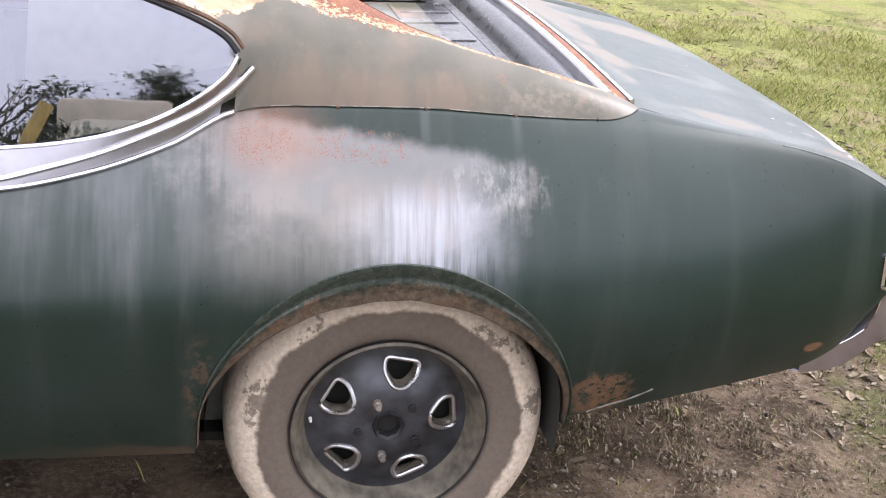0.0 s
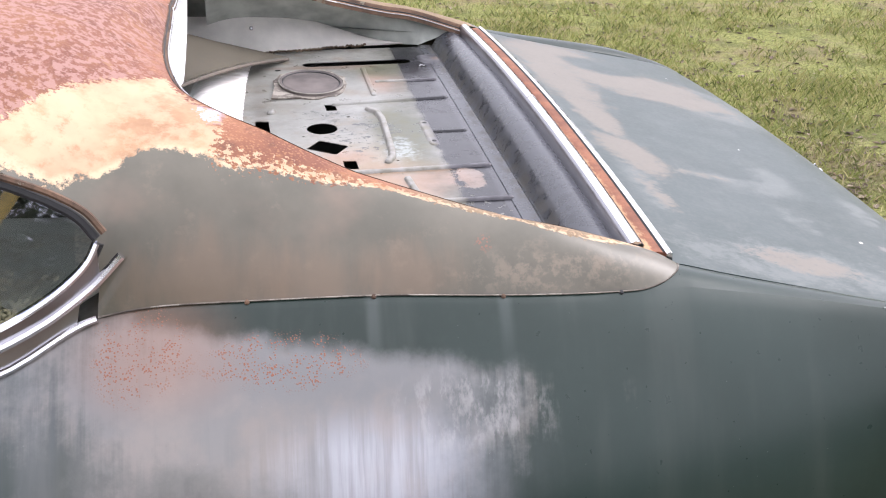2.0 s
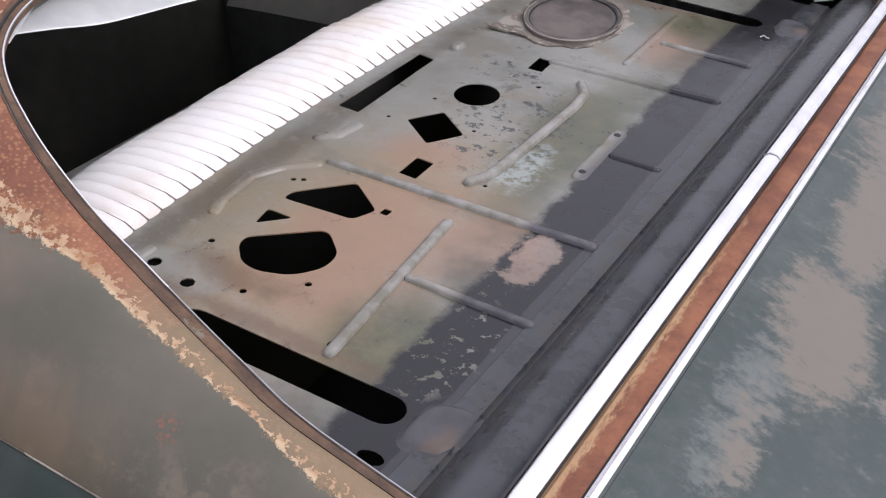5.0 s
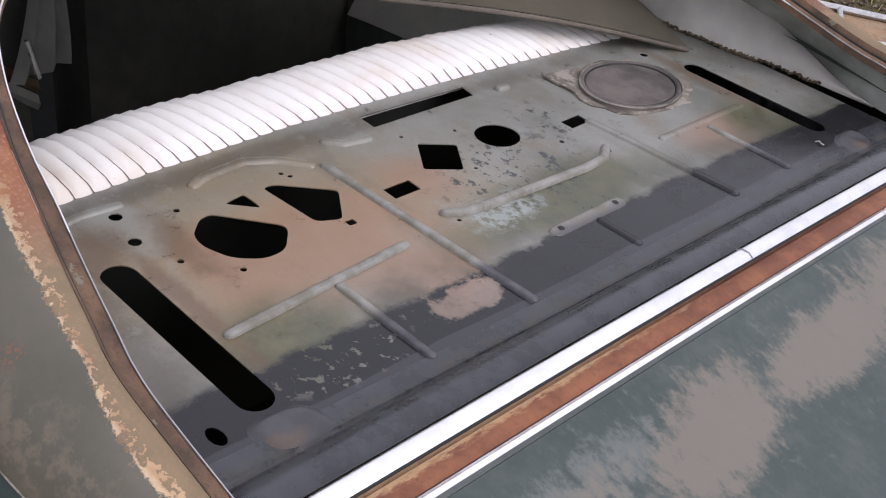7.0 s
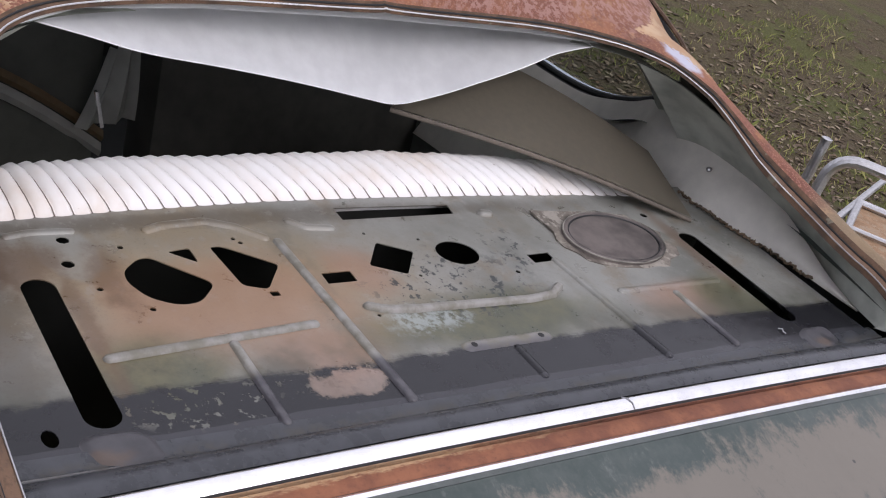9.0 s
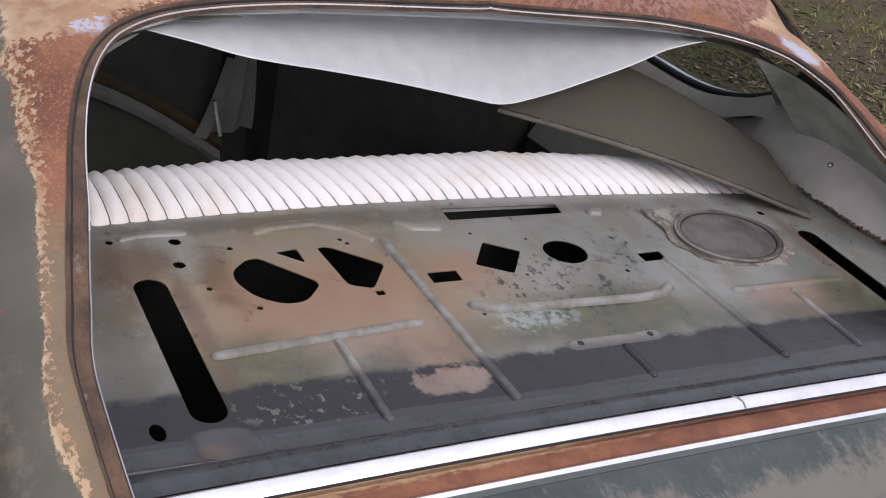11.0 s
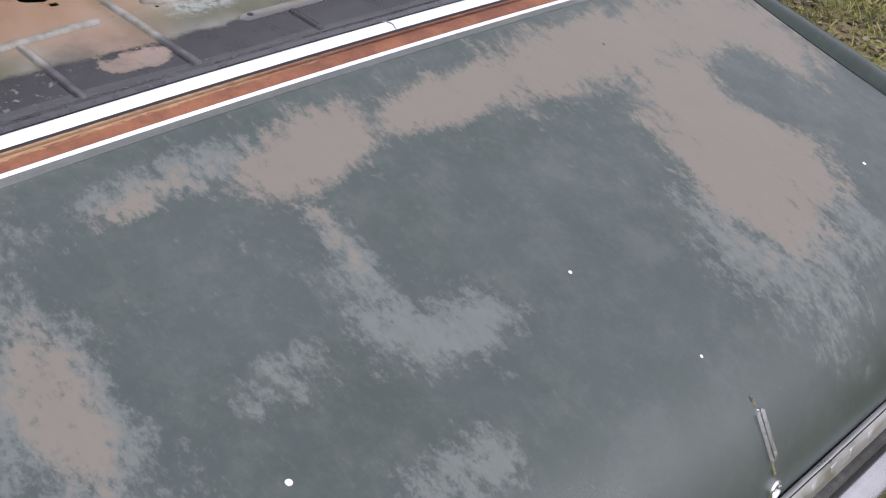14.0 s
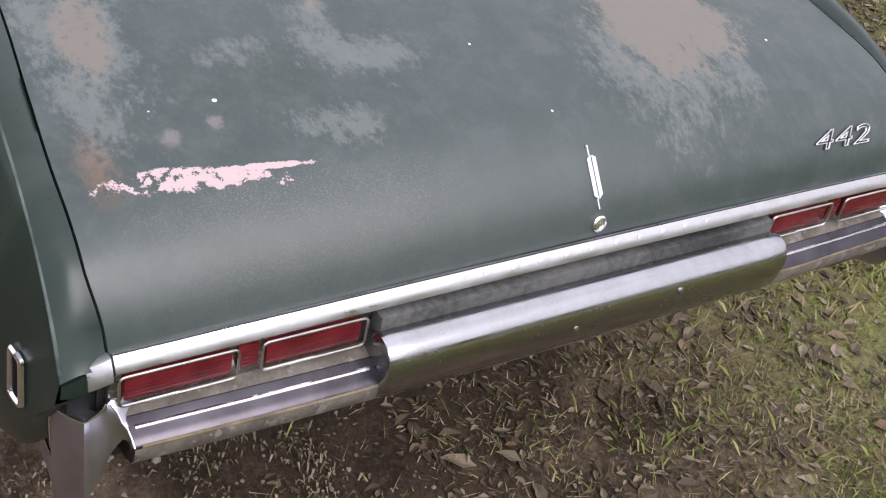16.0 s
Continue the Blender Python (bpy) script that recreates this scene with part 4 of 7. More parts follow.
def make_boss():
    m, t, b = shader("scuffed_shelf_boss", 0.42)
    co = coord(t)
    n1, n2 = noise_of(t, co, 40, 6, 0.7), noise_of(t, co, 190, 4, 0.7)
    col = mixc(t, span(t, n1, 0.35, 0.65), (0.036, 0.035, 0.040), (0.062, 0.060, 0.066))
    rust = most(t, blot(t, co, (0.300, -0.560, 0.94), (0.014, 0.022, 0.3), n1, 1.2, 0.5), blot(t, co, (0.300, 0.530, 0.94), (0.010, 0.012, 0.3), n1, 1.2, 0.5))
    col = mixc(t, mth(t, "MULTIPLY", rust, 0.40), col, mixc(t, n2, (0.10, 0.060, 0.030), (0.22, 0.14, 0.09)))
    chip = span(t, noise_of(t, co, 120, 5, 0.75), 0.66, 0.69)
    col = mixc(t, mth(t, "MULTIPLY", chip, 0.6), col, (0.24, 0.235, 0.23))
    put(t, b.inputs["Base Color"], col)
    put(t, b.inputs["Roughness"], span(t, n1, 0.3, 0.7, 0.32, 0.52))
    relief(t, b, mth(t, "ADD", n1, n2), 0.2, 0.001)
    return m


M_BOSS = make_boss()
M_STRAW = make_islands("dead_straw_blades", [(0.05, 0.065, 0.015), (0.20, 0.25, 0.06), (0.30, 0.24, 0.13), (0.46, 0.38, 0.25), (0.13, 0.09, 0.05), (0.24, 0.26, 0.085)])
M_WEED = make_islands("withered_weed_leaves", [(0.10, 0.075, 0.045), (0.26, 0.21, 0.145), (0.38, 0.32, 0.24), (0.17, 0.13, 0.085), (0.11, 0.13, 0.035)])
M_BOARDEDGE = plain("worn_board_edge", (0.12, 0.10, 0.08), 0.8, 0.0, 0.15, 60, 0.3)

# ---------------------------------------------------------------- ground
def rough_z(x, y):
    return 0.030 * noise.noise((x * 1.1, y * 1.1, 0)) + 0.010 * noise.noise((x * 5, y * 5, 3)) - 0.01


KNOT = {(i, j): rough_z(-5.0 + 0.1 * i, -5.0 + 0.1 * j) for i in range(122) for j in range(122)}


def ground_z(x, y):
    """Height of the ground sheet itself, between its knots."""
    i, j = int((x + 5.0) * 10), int((y + 5.0) * 10)
    u, v = (x + 5.0) * 10 - i, (y + 5.0) * 10 - j
    a, b, c, d = (KNOT.get(k, -0.01) for k in ((i, j), (i + 1, j), (i, j + 1), (i + 1, j + 1)))
    return (a * (1 - u) + b * u) * (1 - v) + (c * (1 - u) + d * u) * v


def make_land():
    near = np.arange(-5.0, 7.01, 0.10)
    out = np.geomspace(1.0, 900.0, 22)
    xs = np.r_[near[0] - out[::-1], near, near[-1] + out]
    bm = bmesh.new()
    rows = [[(x, y, (0.030 * noise.noise((x * 1.1, y * 1.1, 0)) + 0.010 * noise.noise((x * 5, y * 5, 3)) if abs(x) < 8 and abs(y) < 8 else 0.0) - 0.01) for y in xs] for x in xs]
    rows_mesh(bm, rows, flip=True)
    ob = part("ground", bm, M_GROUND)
    tagged(ob, "bare brown earth turning to patchy mossy grass", "ground", kind="structure")


make_land()

# ---------------------------------------------------------------- car body
car = thing("car", "derelict green coupe with rusted pillars and no rear glass", "car")

# top edge of the side panel, its widest line and its foot, along the car (x runs to the rear)
TOP_Z = curve([-1.9, -1.0, -0.729, -0.591, -0.449, -0.334, -0.25, -0.154, 0.008, 0.181, 0.348, 0.45], [0.775, 0.785, 0.810, 0.838, 0.888, 0.948, 0.961, 0.964, 0.967, 0.960, 0.955, 0.955])
TOP_Y = curve([-1.9, -0.729, -0.591, -0.449, -0.334, -0.154, 0.008, 0.181, 0.348, 0.45], [0.85, 0.830, 0.815, 0.795, 0.776, 0.777, 0.778, 0.775, 0.765, 0.757])
RIDGE_Z = curve([0.45, 0.60, 0.75, 0.86, 0.95, 1.02, 1.07, 1.10], [0.955, 0.938, 0.917, 0.893, 0.858, 0.815, 0.765, 0.715])
RIDGE_Y = curve([0.45, 0.75, 0.95, 1.10], [0.757, 0.772, 0.779, 0.785])
WIDE_Y = curve([-1.9, -0.4, 0.2, 0.5, 0.75, 0.95, 1.05, 1.10], [0.95, 0.955, 0.955, 0.930, 0.885, 0.830, 0.800, 0.790])
WIDE_Z = curve([-1.9, 0.2, 0.7, 1.0, 1.10], [0.60, 0.62, 0.62, 0.62, 0.61])
FOOT_Z = curve([-1.9, -0.37, 0.34, 0.55, 0.85, 0.95, 1.0, 1.05, 1.10], [0.30, 0.315, 0.385, 0.41, 0.44, 0.475, 0.53, 0.62, 0.685])
FOOT_Y = curve([-1.9, -0.37, 0.34, 0.85, 0.95, 1.0, 1.10], [0.90, 0.90, 0.90, 0.812, 0.788, 0.778, 0.770])


def side_y(x, z):
    """Half-width of the side panel at a height."""
    zt, yt = (TOP_Z(x), TOP_Y(x)) if x < 0.45 else (RIDGE_Z(x), RIDGE_Y(x))
    zw, yw = WIDE_Z(x), max(WIDE_Y(x), yt + 0.012)
    if z >= zw:
        s = min(max((z - zw) / max(zt - zw, 1e-4), 0.0), 1.0)
        k = min(max((x - 0.05) / 0.40, 0.0), 1.0)
        return yt + (yw - yt) * (1 - s ** (1.65 + 0.15 * k)) ** (0.95 - 0.10 * k)
    s = (zw - z) / (zw - FOOT_Z(x))
    return yw + (FOOT_Y(x) - yw) * s**2.2


ARCH_X, ARCH_Z, ARCH_R, ARCH_H = -0.037, 0.378, 0.362, 0.342


def arch_dist(x, z):
    """Distance from the arch's centre, scaled so that the crease lies at ARCH_R."""
    if z < ARCH_Z:
        return abs(x - ARCH_X)
    return math.hypot(x - ARCH_X, (z - ARCH_Z) * ARCH_R / ARCH_H)


def side_panel(sgn):
    xs = list(np.arange(-1.9, -0.45, 0.05)) + list(np.arange(-0.45, 0.42, 0.0145)) + list(np.linspace(0.42, 1.10, 40))
    nv = 46
    bm = bmesh.new()
    uv = bm.loops.layers.uv.verify()
    cols = []
    for x in xs:
        zt = TOP_Z(x) if x < 0.45 else RIDGE_Z(x)
        zb = FOOT_Z(x)
        col = []
        for j in range(nv):
            s = j / (nv - 1)
            z = zt - (zt - zb) * (0.30 * s * s + 0.70 * s if s < 1 else 1)
            px, pz = x, z
            r = arch_dist(x, z)
            if abs(r - ARCH_R) < 0.0088:
                if z >= ARCH_Z:
                    px, pz = ARCH_X + (x - ARCH_X) * ARCH_R / r, ARCH_Z + (z - ARCH_Z) * ARCH_R / r
                else:
                    px = ARCH_X + math.copysign(ARCH_R, x - ARCH_X)
            col.append(bm.verts.new((px, sgn * side_y(px, pz), pz)))
        cols.append(col)
    for i in range(len(xs) - 1):
        for j in range(nv - 1):
            q = [cols[i][j], cols[i + 1][j], cols[i + 1][j + 1], cols[i][j + 1]]
            c = sum((v.co for v in q), Vector()) / 4
            if arch_dist(c.x, c.z) < ARCH_R - 0.001:
                continue
            bm.faces.new(q if sgn < 0 else q[::-1])
    # flange that runs in under the pillar foot
    for i in range(len(xs) - 1):
        a, b = cols[i][0], cols[i + 1][0]
        if xs[i + 1] > 0.33:
            break
        c, d = (bm.verts.new((v.co.x, v.co.y - sgn * 0.075, v.co.z + 0.008)) for v in (b, a))
        bm.faces.new([a, d, c, b] if sgn < 0 else [b, c, d, a])
    # hem turned in along the foot
    for i in range(len(xs) - 1):
        a, b = cols[i][-1], cols[i + 1][-1]
        if a.link_faces and b.link_faces and min(arch_dist(a.co.x, a.co.z), arch_dist(b.co.x, b.co.z)) >= ARCH_R - 0.002:
            c, d = (bm.verts.new((v.co.x, v.co.y - sgn * 0.035, v.co.z + 0.006)) for v in (b, a))
            bm.faces.new([a, d, c, b] if sgn > 0 else [b, c, d, a])
    bmesh.ops.delete(bm, geom=[v for v in bm.verts if not v.link_faces], context="VERTS")
    bmesh.ops.remove_doubles(bm, verts=bm.verts, dist=0.0008)
    ob = part("quarter_panel", bm, M_SIDE, car, "faded green side panel with chalky runs and rust", 50)
    # eyebrow below the crease down to the wheel opening, hem turned in
    bm = bmesh.new()
    path = []
    for k in range(97):
        a = -0.06 + 1.20 * k / 96
        if a < 0:
            path.append((1.0, 0.0, a * 0.35))
        elif a > 1:
            path.append((-1.0, 0.0, (1 - a) * 0.35))
        else:
            path.append((math.cos(math.pi * a), math.sin(math.pi * a), 0.0))
    rows = []
    for f, dy in ((-0.02, -0.001), (0.0, 0.004), (0.12, 0.005), (0.30, -0.002), (0.38, -0.002), (0.44, 0.0010), (0.52, -0.001), (0.70, -0.010), (0.90, -0.013), (1.0, -0.016), (1.0, -0.030), (0.9, -0.075)):
        row = []
        for c, s, dz in path:
            rag = 0.004 * noise.noise((c * 7, s * 7, 1.0)) * f
            rx, rz = ARCH_R + (0.355 - ARCH_R) * f, ARCH_H + (0.262 - ARCH_H) * f + rag
            x, z = ARCH_X + rx * c, ARCH_Z + rz * s + dz
            xo, zo = ARCH_X + ARCH_R * c, ARCH_Z + ARCH_H * s + dz
            row.append((x, sgn * (side_y(xo, max(zo, FOOT_Z(xo))) + dy), z))
        rows.append(row)
    rows_mesh(bm, rows, flip=sgn > 0)
    part("wheel_arch_lip", bm, M_ARCH, car, "rusted mud-caked wheel arch lip", 60)
    # worn fold running up and back from the rear foot of the opening
    bm = bmesh.new()
    tube(bm, [(x, sgn * (side_y(x, z) + 0.0005), z) for x, z in ((0.362, 0.393), (0.40, 0.408), (0.44, 0.419), (0.475, 0.433), (0.495, 0.443))], 0.0022, 6)
    part("panel_fold", bm, M_FOLD, car, "worn pale fold in the panel's foot")
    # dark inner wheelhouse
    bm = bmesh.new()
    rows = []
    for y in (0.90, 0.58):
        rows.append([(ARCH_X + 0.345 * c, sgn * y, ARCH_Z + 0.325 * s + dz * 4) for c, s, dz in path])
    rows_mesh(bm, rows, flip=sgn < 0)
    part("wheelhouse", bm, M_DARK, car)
    return ob


for sgn in (-1, 1):
    side_panel(sgn)

BOW = 0.0055
# gap line of the deck lid and the deck's own height
GAP_Y = curve([0.45, 0.65, 0.80, 0.95, 1.03, 1.089], [0.702, 0.713, 0.726, 0.736, 0.736, 0.724])
DECK_Z = curve([0.45, 0.54, 0.70, 0.82, 0.92, 0.97, 1.02, 1.05, 1.075, 1.089], [0.987, 0.968, 0.939, 0.918, 0.899, 0.883, 0.856, 0.827, 0.788, 0.741])


def deck_z(x, y):
    return DECK_Z(x) - 0.022 * (abs(y) / 0.72) ** 2.2


def shoulder(x):
    """Inner and outer edge of the shoulder: two half-widths and two heights."""
    if x < 0.45:
        z_in = deck_z(0.45, 0.7055)
        return 0.7055, TOP_Y(x), z_in + (0.45 - x) * 0.17, TOP_Z(x)
    xx = min(x, 1.089)
    y0 = GAP_Y(xx) + 0.0035
    return y0, RIDGE_Y(x), deck_z(xx, y0), RIDGE_Z(x)


def shoulder_z(x, y):
    y0, y1, z0, z1 = shoulder(x)
    s = min(max((y - y0) / (y1 - y0), 0.0), 1.0)
    return z0 + (z1 - z0) * s + 0.006 * math.sin(math.pi * s)


def fender_top(sgn):
    """The strip between the deck lid and the shoulder ridge."""
    rows = []
    for x in np.linspace(0.325, 1.10, 64):
        y0, y1, z0, z1 = shoulder(x)
        row = [(x, sgn * (y0 + 0.0005), z0 - 0.03)]
        for k in range(9):
            y = y0 + (y1 - y0) * k / 8
            row.append((x, sgn * y, shoulder_z(x, y)))
        rows.append(row)
    bm = bmesh.new()
    rows_mesh(bm, rows, flip=sgn > 0)
    part("fender_top", bm, M_SIDE, car, "green fender top beside the deck lid", 60)


for sgn in (-1, 1):
    fender_top(sgn)

# roof, pillars and window opening: outer edge (A) and opening edge (B) run side by side
ST = np.arange(12.0)
AX = curve(ST, [0.447, 0.348, 0.181, 0.008, -0.160, -0.338, -0.334, -0.340, -0.415, -0.495, -0.78, -1.9])
AY = curve(ST, [0.704, 0.765, 0.775, 0.778, 0.777, 0.772, 0.765, 0.757, 0.743, 0.735, 0.722, 0.71])
AZ = curve(ST, [0.974, 0.956, 0.961, 0.967, 0.965, 0.960, 1.005, 1.045, 1.112, 1.152, 1.195, 1.21])
BX = curve(ST, [0.396, 0.256, 0.157, 0.040, -0.049, -0.126, -0.195, -0.250, -0.275, -0.280, -0.62, -1.9])
BY = curve(ST, [0.679, 0.688, 0.674, 0.652, 0.633, 0.606, 0.558, 0.462, 0.282, 0.0, 0.0, 0.0])
BZ = curve(ST, [0.984, 1.0345, 1.059, 1.0895, 1.1145, 1.1365, 1.153, 1.162, 1.170, 1.176, 1.245, 1.30])


BULGE = curve([0.0, 3.0, 4.5, 5.5, 6.5, 8.0, 11.0], [0.07, 0.10, 0.13, 0.17, 0.17, 0.11, 0.10])


# the far pillar stands a little further in than the near one
LEAN = curve(ST, [0.0, 0.006, 0.010, 0.013, 0.015, 0.015, 0.011, 0.005, 0.0, 0.0, 0.0, 0.0])


def opening(s, sgn):
    k = LEAN(s) if sgn > 0 else 0.0
    return Vector((BX(s), BY(s) - k, BZ(s) - 0.4 * k))


def skin(s, v, sgn):
    a, b = Vector((AX(s), AY(s), AZ(s))), opening(s, sgn)
    if s < 1.0:
        a.x, a.y = 0.348 + 0.099 * math.cos(math.pi * s / 2), 0.7065 + (TOP_Y(0.348) + 0.0006 - 0.7065) * math.sin(math.pi * s / 2)
        a.z = shoulder_z(a.x, a.y) + 0.0012
    elif s <= 5.0:
        a.y, a.z = TOP_Y(a.x) + 0.0006, TOP_Z(a.x) + 0.0008
    ch = (b - a).length
    d = Vector((0, 0.6, 0.8)) * ch * BULGE(s) * 4 * v * (1 - v)
    p = a.lerp(b, v) + d
    p.z -= 0.014 * max(0.0, (v - 0.80) / 0.20) ** 1.6 * min(1.0, s / 1.5) * min(1.0, max(0.0, (5.0 - s) / 1.5))
    return Vector((p.x, sgn * p.y, p.z))


def greenhouse(sgn):
    bm = bmesh.new()
    rows = [[skin(s, v, sgn) for v in list(np.linspace(0, 0.8, 13)) + [0.84, 0.88, 0.92, 0.96, 1.0]] for s in list(np.linspace(0, 9, 91)) + list(np.linspace(9.2, 11, 14))]
    rows_mesh(bm, rows, flip=sgn < 0)
    part("roof_and_pillar", bm, M_SAIL, car, "roof pillar worn to cream primer and pitted rust", 120)
    edge = [skin(s, 1.0, sgn) for s in np.linspace(0.0, 9.0, 110)]
    bm = bmesh.new()
    rows = []
    for i, p in enumerate(edge):
        lw = float(np.interp(i * 9.0 / 109, [0.0, 3.0, 4.5, 6.0, 9.0], [1.0, 1.0, 0.65, 0.42, 0.35]))
        if sgn > 0:
            lw *= float(np.interp(i * 9.0 / 109, [0.0, 5.0, 7.5], [0.7, 0.7, 1.0]))
        t = (edge[min(i + 1, 109)] - edge[max(i - 1, 0)]).normalized()
        inw = Vector((0.05, 0, 0.97)) - p
        inw = (inw - t * inw.dot(t))
        inw.z *= 0.4
        inw = inw.normalized()
        wig = 0.0015 * noise.noise(p * 40)
        rows.append([p + Vector((0, 0, 0.001)), p + (inw * 0.004 + Vector((0, 0, -0.004 + wig))) * lw, p + (inw * 0.006 + Vector((0, 0, -0.013))) * lw,
                     p + (inw * 0.024 + Vector((0, 0, -0.017))) * lw, p + (inw * 0.026 + Vector((0, 0, -0.030))) * lw])
    rows_mesh(bm, rows, flip=sgn < 0)
    part("window_flange", bm, M_LIP, car, "rusty tan flange of the open rear window", 40)
    bm = bmesh.new()
    tube(bm, [r[3] + Vector((0, 0, 0.001)) for r in rows[33:]], 0.0012, 6)
    part("window_bead", bm, M_BEAD, car, "thin bright bead along the window opening")
    bm = bmesh.new()
    tube(bm, [r[3] + Vector((0, 0, 0.001)) for r in rows[:34]], 0.0012, 6)
    part("window_bead", bm, M_DULLBEAD, car, "tarnished lower bead of the window opening")
    bm = bmesh.new()
    tube(bm, [r[2] + Vector((0, 0, 0.0012)) for r in rows], 0.0016, 6)
    part("sealant_line", bm, M_RUBBER, car, "black sealant left in the flange")


for sgn in (-1, 1):
    greenhouse(sgn)


def deck_lid():
    xs = list(np.linspace(0.0, 1.0, 30)) + list(np.linspace(1.0, 2.0, 25))[1:]
    rows = []
    for u in xs:
        x0 = 0.4440 + (0.95 - 0.4440) * u if u <= 1 else 0.95 + (1.089 - 0.95) * (u - 1)
        w = GAP_Y(x0)
        row = []
        for k in range(-1, 42):
            y = -w + 2 * w * min(max(k, 0), 40) / 40
            x = x0 + BOW * (1 - (y / 0.7) ** 2) * max(0.0, 1 - u)
            row.append((x, y, deck_z(x, y) - (0.022 if k in (-1, 41) else 0)))
        rows.append(row)
    rows.insert(0, [(p[0] + 0.003, p[1], p[2] - 0.02) for p in rows[0]])
    bm = bmesh.new()
    rows_mesh(bm, rows)
    ob = part("deck_lid", bm, M_DECK, car, "weathered green deck lid with bare tan patches and flaked pink primer", 50)
    return ob


deck = deck_lid()


def sheet_profile(name, prof, y0, y1, material, label="", bow=0.0, ny=40, parent=None, drop=0.0):
    """A trim or panel of one profile (x, z) from side to side."""
    bm = bmesh.new()
    rows = []
    for k in range(ny + 1):
        y = y0 + (y1 - y0) * k / ny
        e = (abs(y) / 0.70) ** 2
        rows.append([(x + bow * (1 - e), y, z - drop * e) for x, z in prof])
    rows_mesh(bm, rows, flip=True)
    if len(prof) > 4:
        for row, rev in ((rows[0], True), (rows[-1], False)):
            end = [bm.verts.new(p) for p in row]
            bm.faces.new(end[::-1] if rev else end)
    return part(name, bm, material, parent or car, label, 40)


TRIM_DROP = 0.017
sheet_profile("window_trim", [(0.3815, 0.986), (0.383, 0.997), (0.387, 1.0035), (0.393, 1.0065), (0.400, 1.005), (0.4055, 1.000), (0.4065, 0.988)], -0.677, 0.677, M_CHROME,
              "bright two-piece trim below the rear window", BOW, 60, drop=TRIM_DROP)
sheet_profile("tail_strip", [(0.403, 0.984), (0.4085, 0.9925), (0.417, 0.9945), (0.427, 0.9945), (0.434, 0.9925), (0.437, 0.983)], -0.688, 0.688, M_STRIP,
              "rusted orange strip between two bright trims", BOW, 60, drop=TRIM_DROP)
sheet_profile("deck_edge_trim", [(0.4330, 0.985), (0.4345, 0.9955), (0.4385, 0.9980), (0.4432, 0.9962), (0.4440, 0.982)], -0.697, 0.697, M_CHROME,
              "narrow bright trim at the deck edge", BOW, 60, drop=TRIM_DROP)
sheet_profile("trim_seam", [(0.4058, 1.0006), (0.4066, 0.9998), (0.4072, 0.9975)], -0.676, 0.676, M_RUBBER, "dark seam beside the trim", BOW, 60, drop=TRIM_DROP)
sheet_profile("trim_seam", [(0.4320, 0.9932), (0.4334, 0.9945), (0.4344, 0.9955)], -0.688, 0.688, M_RUBBER, "dark seam beside the trim", BOW, 60, drop=TRIM_DROP)
# dull grey strip laid on the chrome in place of its dark cabin reflection
sheet_profile("trim_reflection", [(0.3802, 0.977), (0.3822, 0.9982), (0.3848, 1.0018), (0.3868, 1.0042)], -0.676, 0.676, M_BANDGREY, "grey strip painting a dark reflection on the trim's front slope", BOW, 60, drop=TRIM_DROP)
sheet_profile("gap_filler", [(0.438, 0.972), (0.470, 0.960)], -0.70, 0.70, M_RUBBER, "", BOW, 30, drop=0.012)


def shelf_roll():
    """Flat step behind the shelf, a narrow channel, then the rounded roll up to the trim."""
    prof = [(0.278, 0.9345), (0.280, 0.9378), (0.290, 0.9386), (0.300, 0.9382), (0.3035, 0.9392), (0.306, 0.9400), (0.3085, 0.9372), (0.311, 0.9362), (0.314, 0.9400), (0.318, 0.950),
            (0.325, 0.965), (0.335, 0.978), (0.346, 0.9855), (0.357, 0.9880), (0.367, 0.9865), (0.375, 0.9825), (0.381, 0.9790), (0.387, 0.9780)]
    rows = []
    for y in np.linspace(-0.672, 0.672, 70):
        e = (y / 0.70) ** 2
        dent = 0.0016 * noise.noise((y * 5, 0.3, 1.7))
        rows.append([(x + BOW * (1 - e), y, z - (TRIM_DROP * e - dent) * min(max((z - 0.938) / 0.045, 0.0), 1.0)) for x, z in prof])
    bm = bmesh.new()
    rows_mesh(bm, rows, flip=True)
    part("rear_shelf_roll", bm, M_ROLL, car, "dark rolled panel behind the parcel shelf", 40)


shelf_roll()
bm = bmesh.new()
tube(bm, [(x + BOW, y, z + 0.0004) for x, y, z in ((0.3825, -0.006, 0.9965), (0.387, -0.004, 1.0037), (0.393, -0.001, 1.0067), (0.400, 0.002, 1.0052), (0.4058, 0.004, 0.9998))], 0.0007, 5)
part("trim_joint_clip", bm, M_DULL, car, "dull joint between the two halves of the trim")

# ---------------------------------------------------------------- parcel shelf
def tray_z(x, y=0.0):
    return 0.9255 + 0.038 * x


def stadium(x0, x1, ya, yb, r, n=10):
    """A slot with round ends from x0 to x1, its middle line running from ya to yb."""
    ends = [(x1 - r, yb, -90), (x0 + r, ya, 90)]
    return [Vector((cx + r * math.cos(radians(a0 + 180 * k / n)), cy + r * math.sin(radians(a0 + 180 * k / n)))) for cx, cy, a0 in ends for k in range(n + 1)]


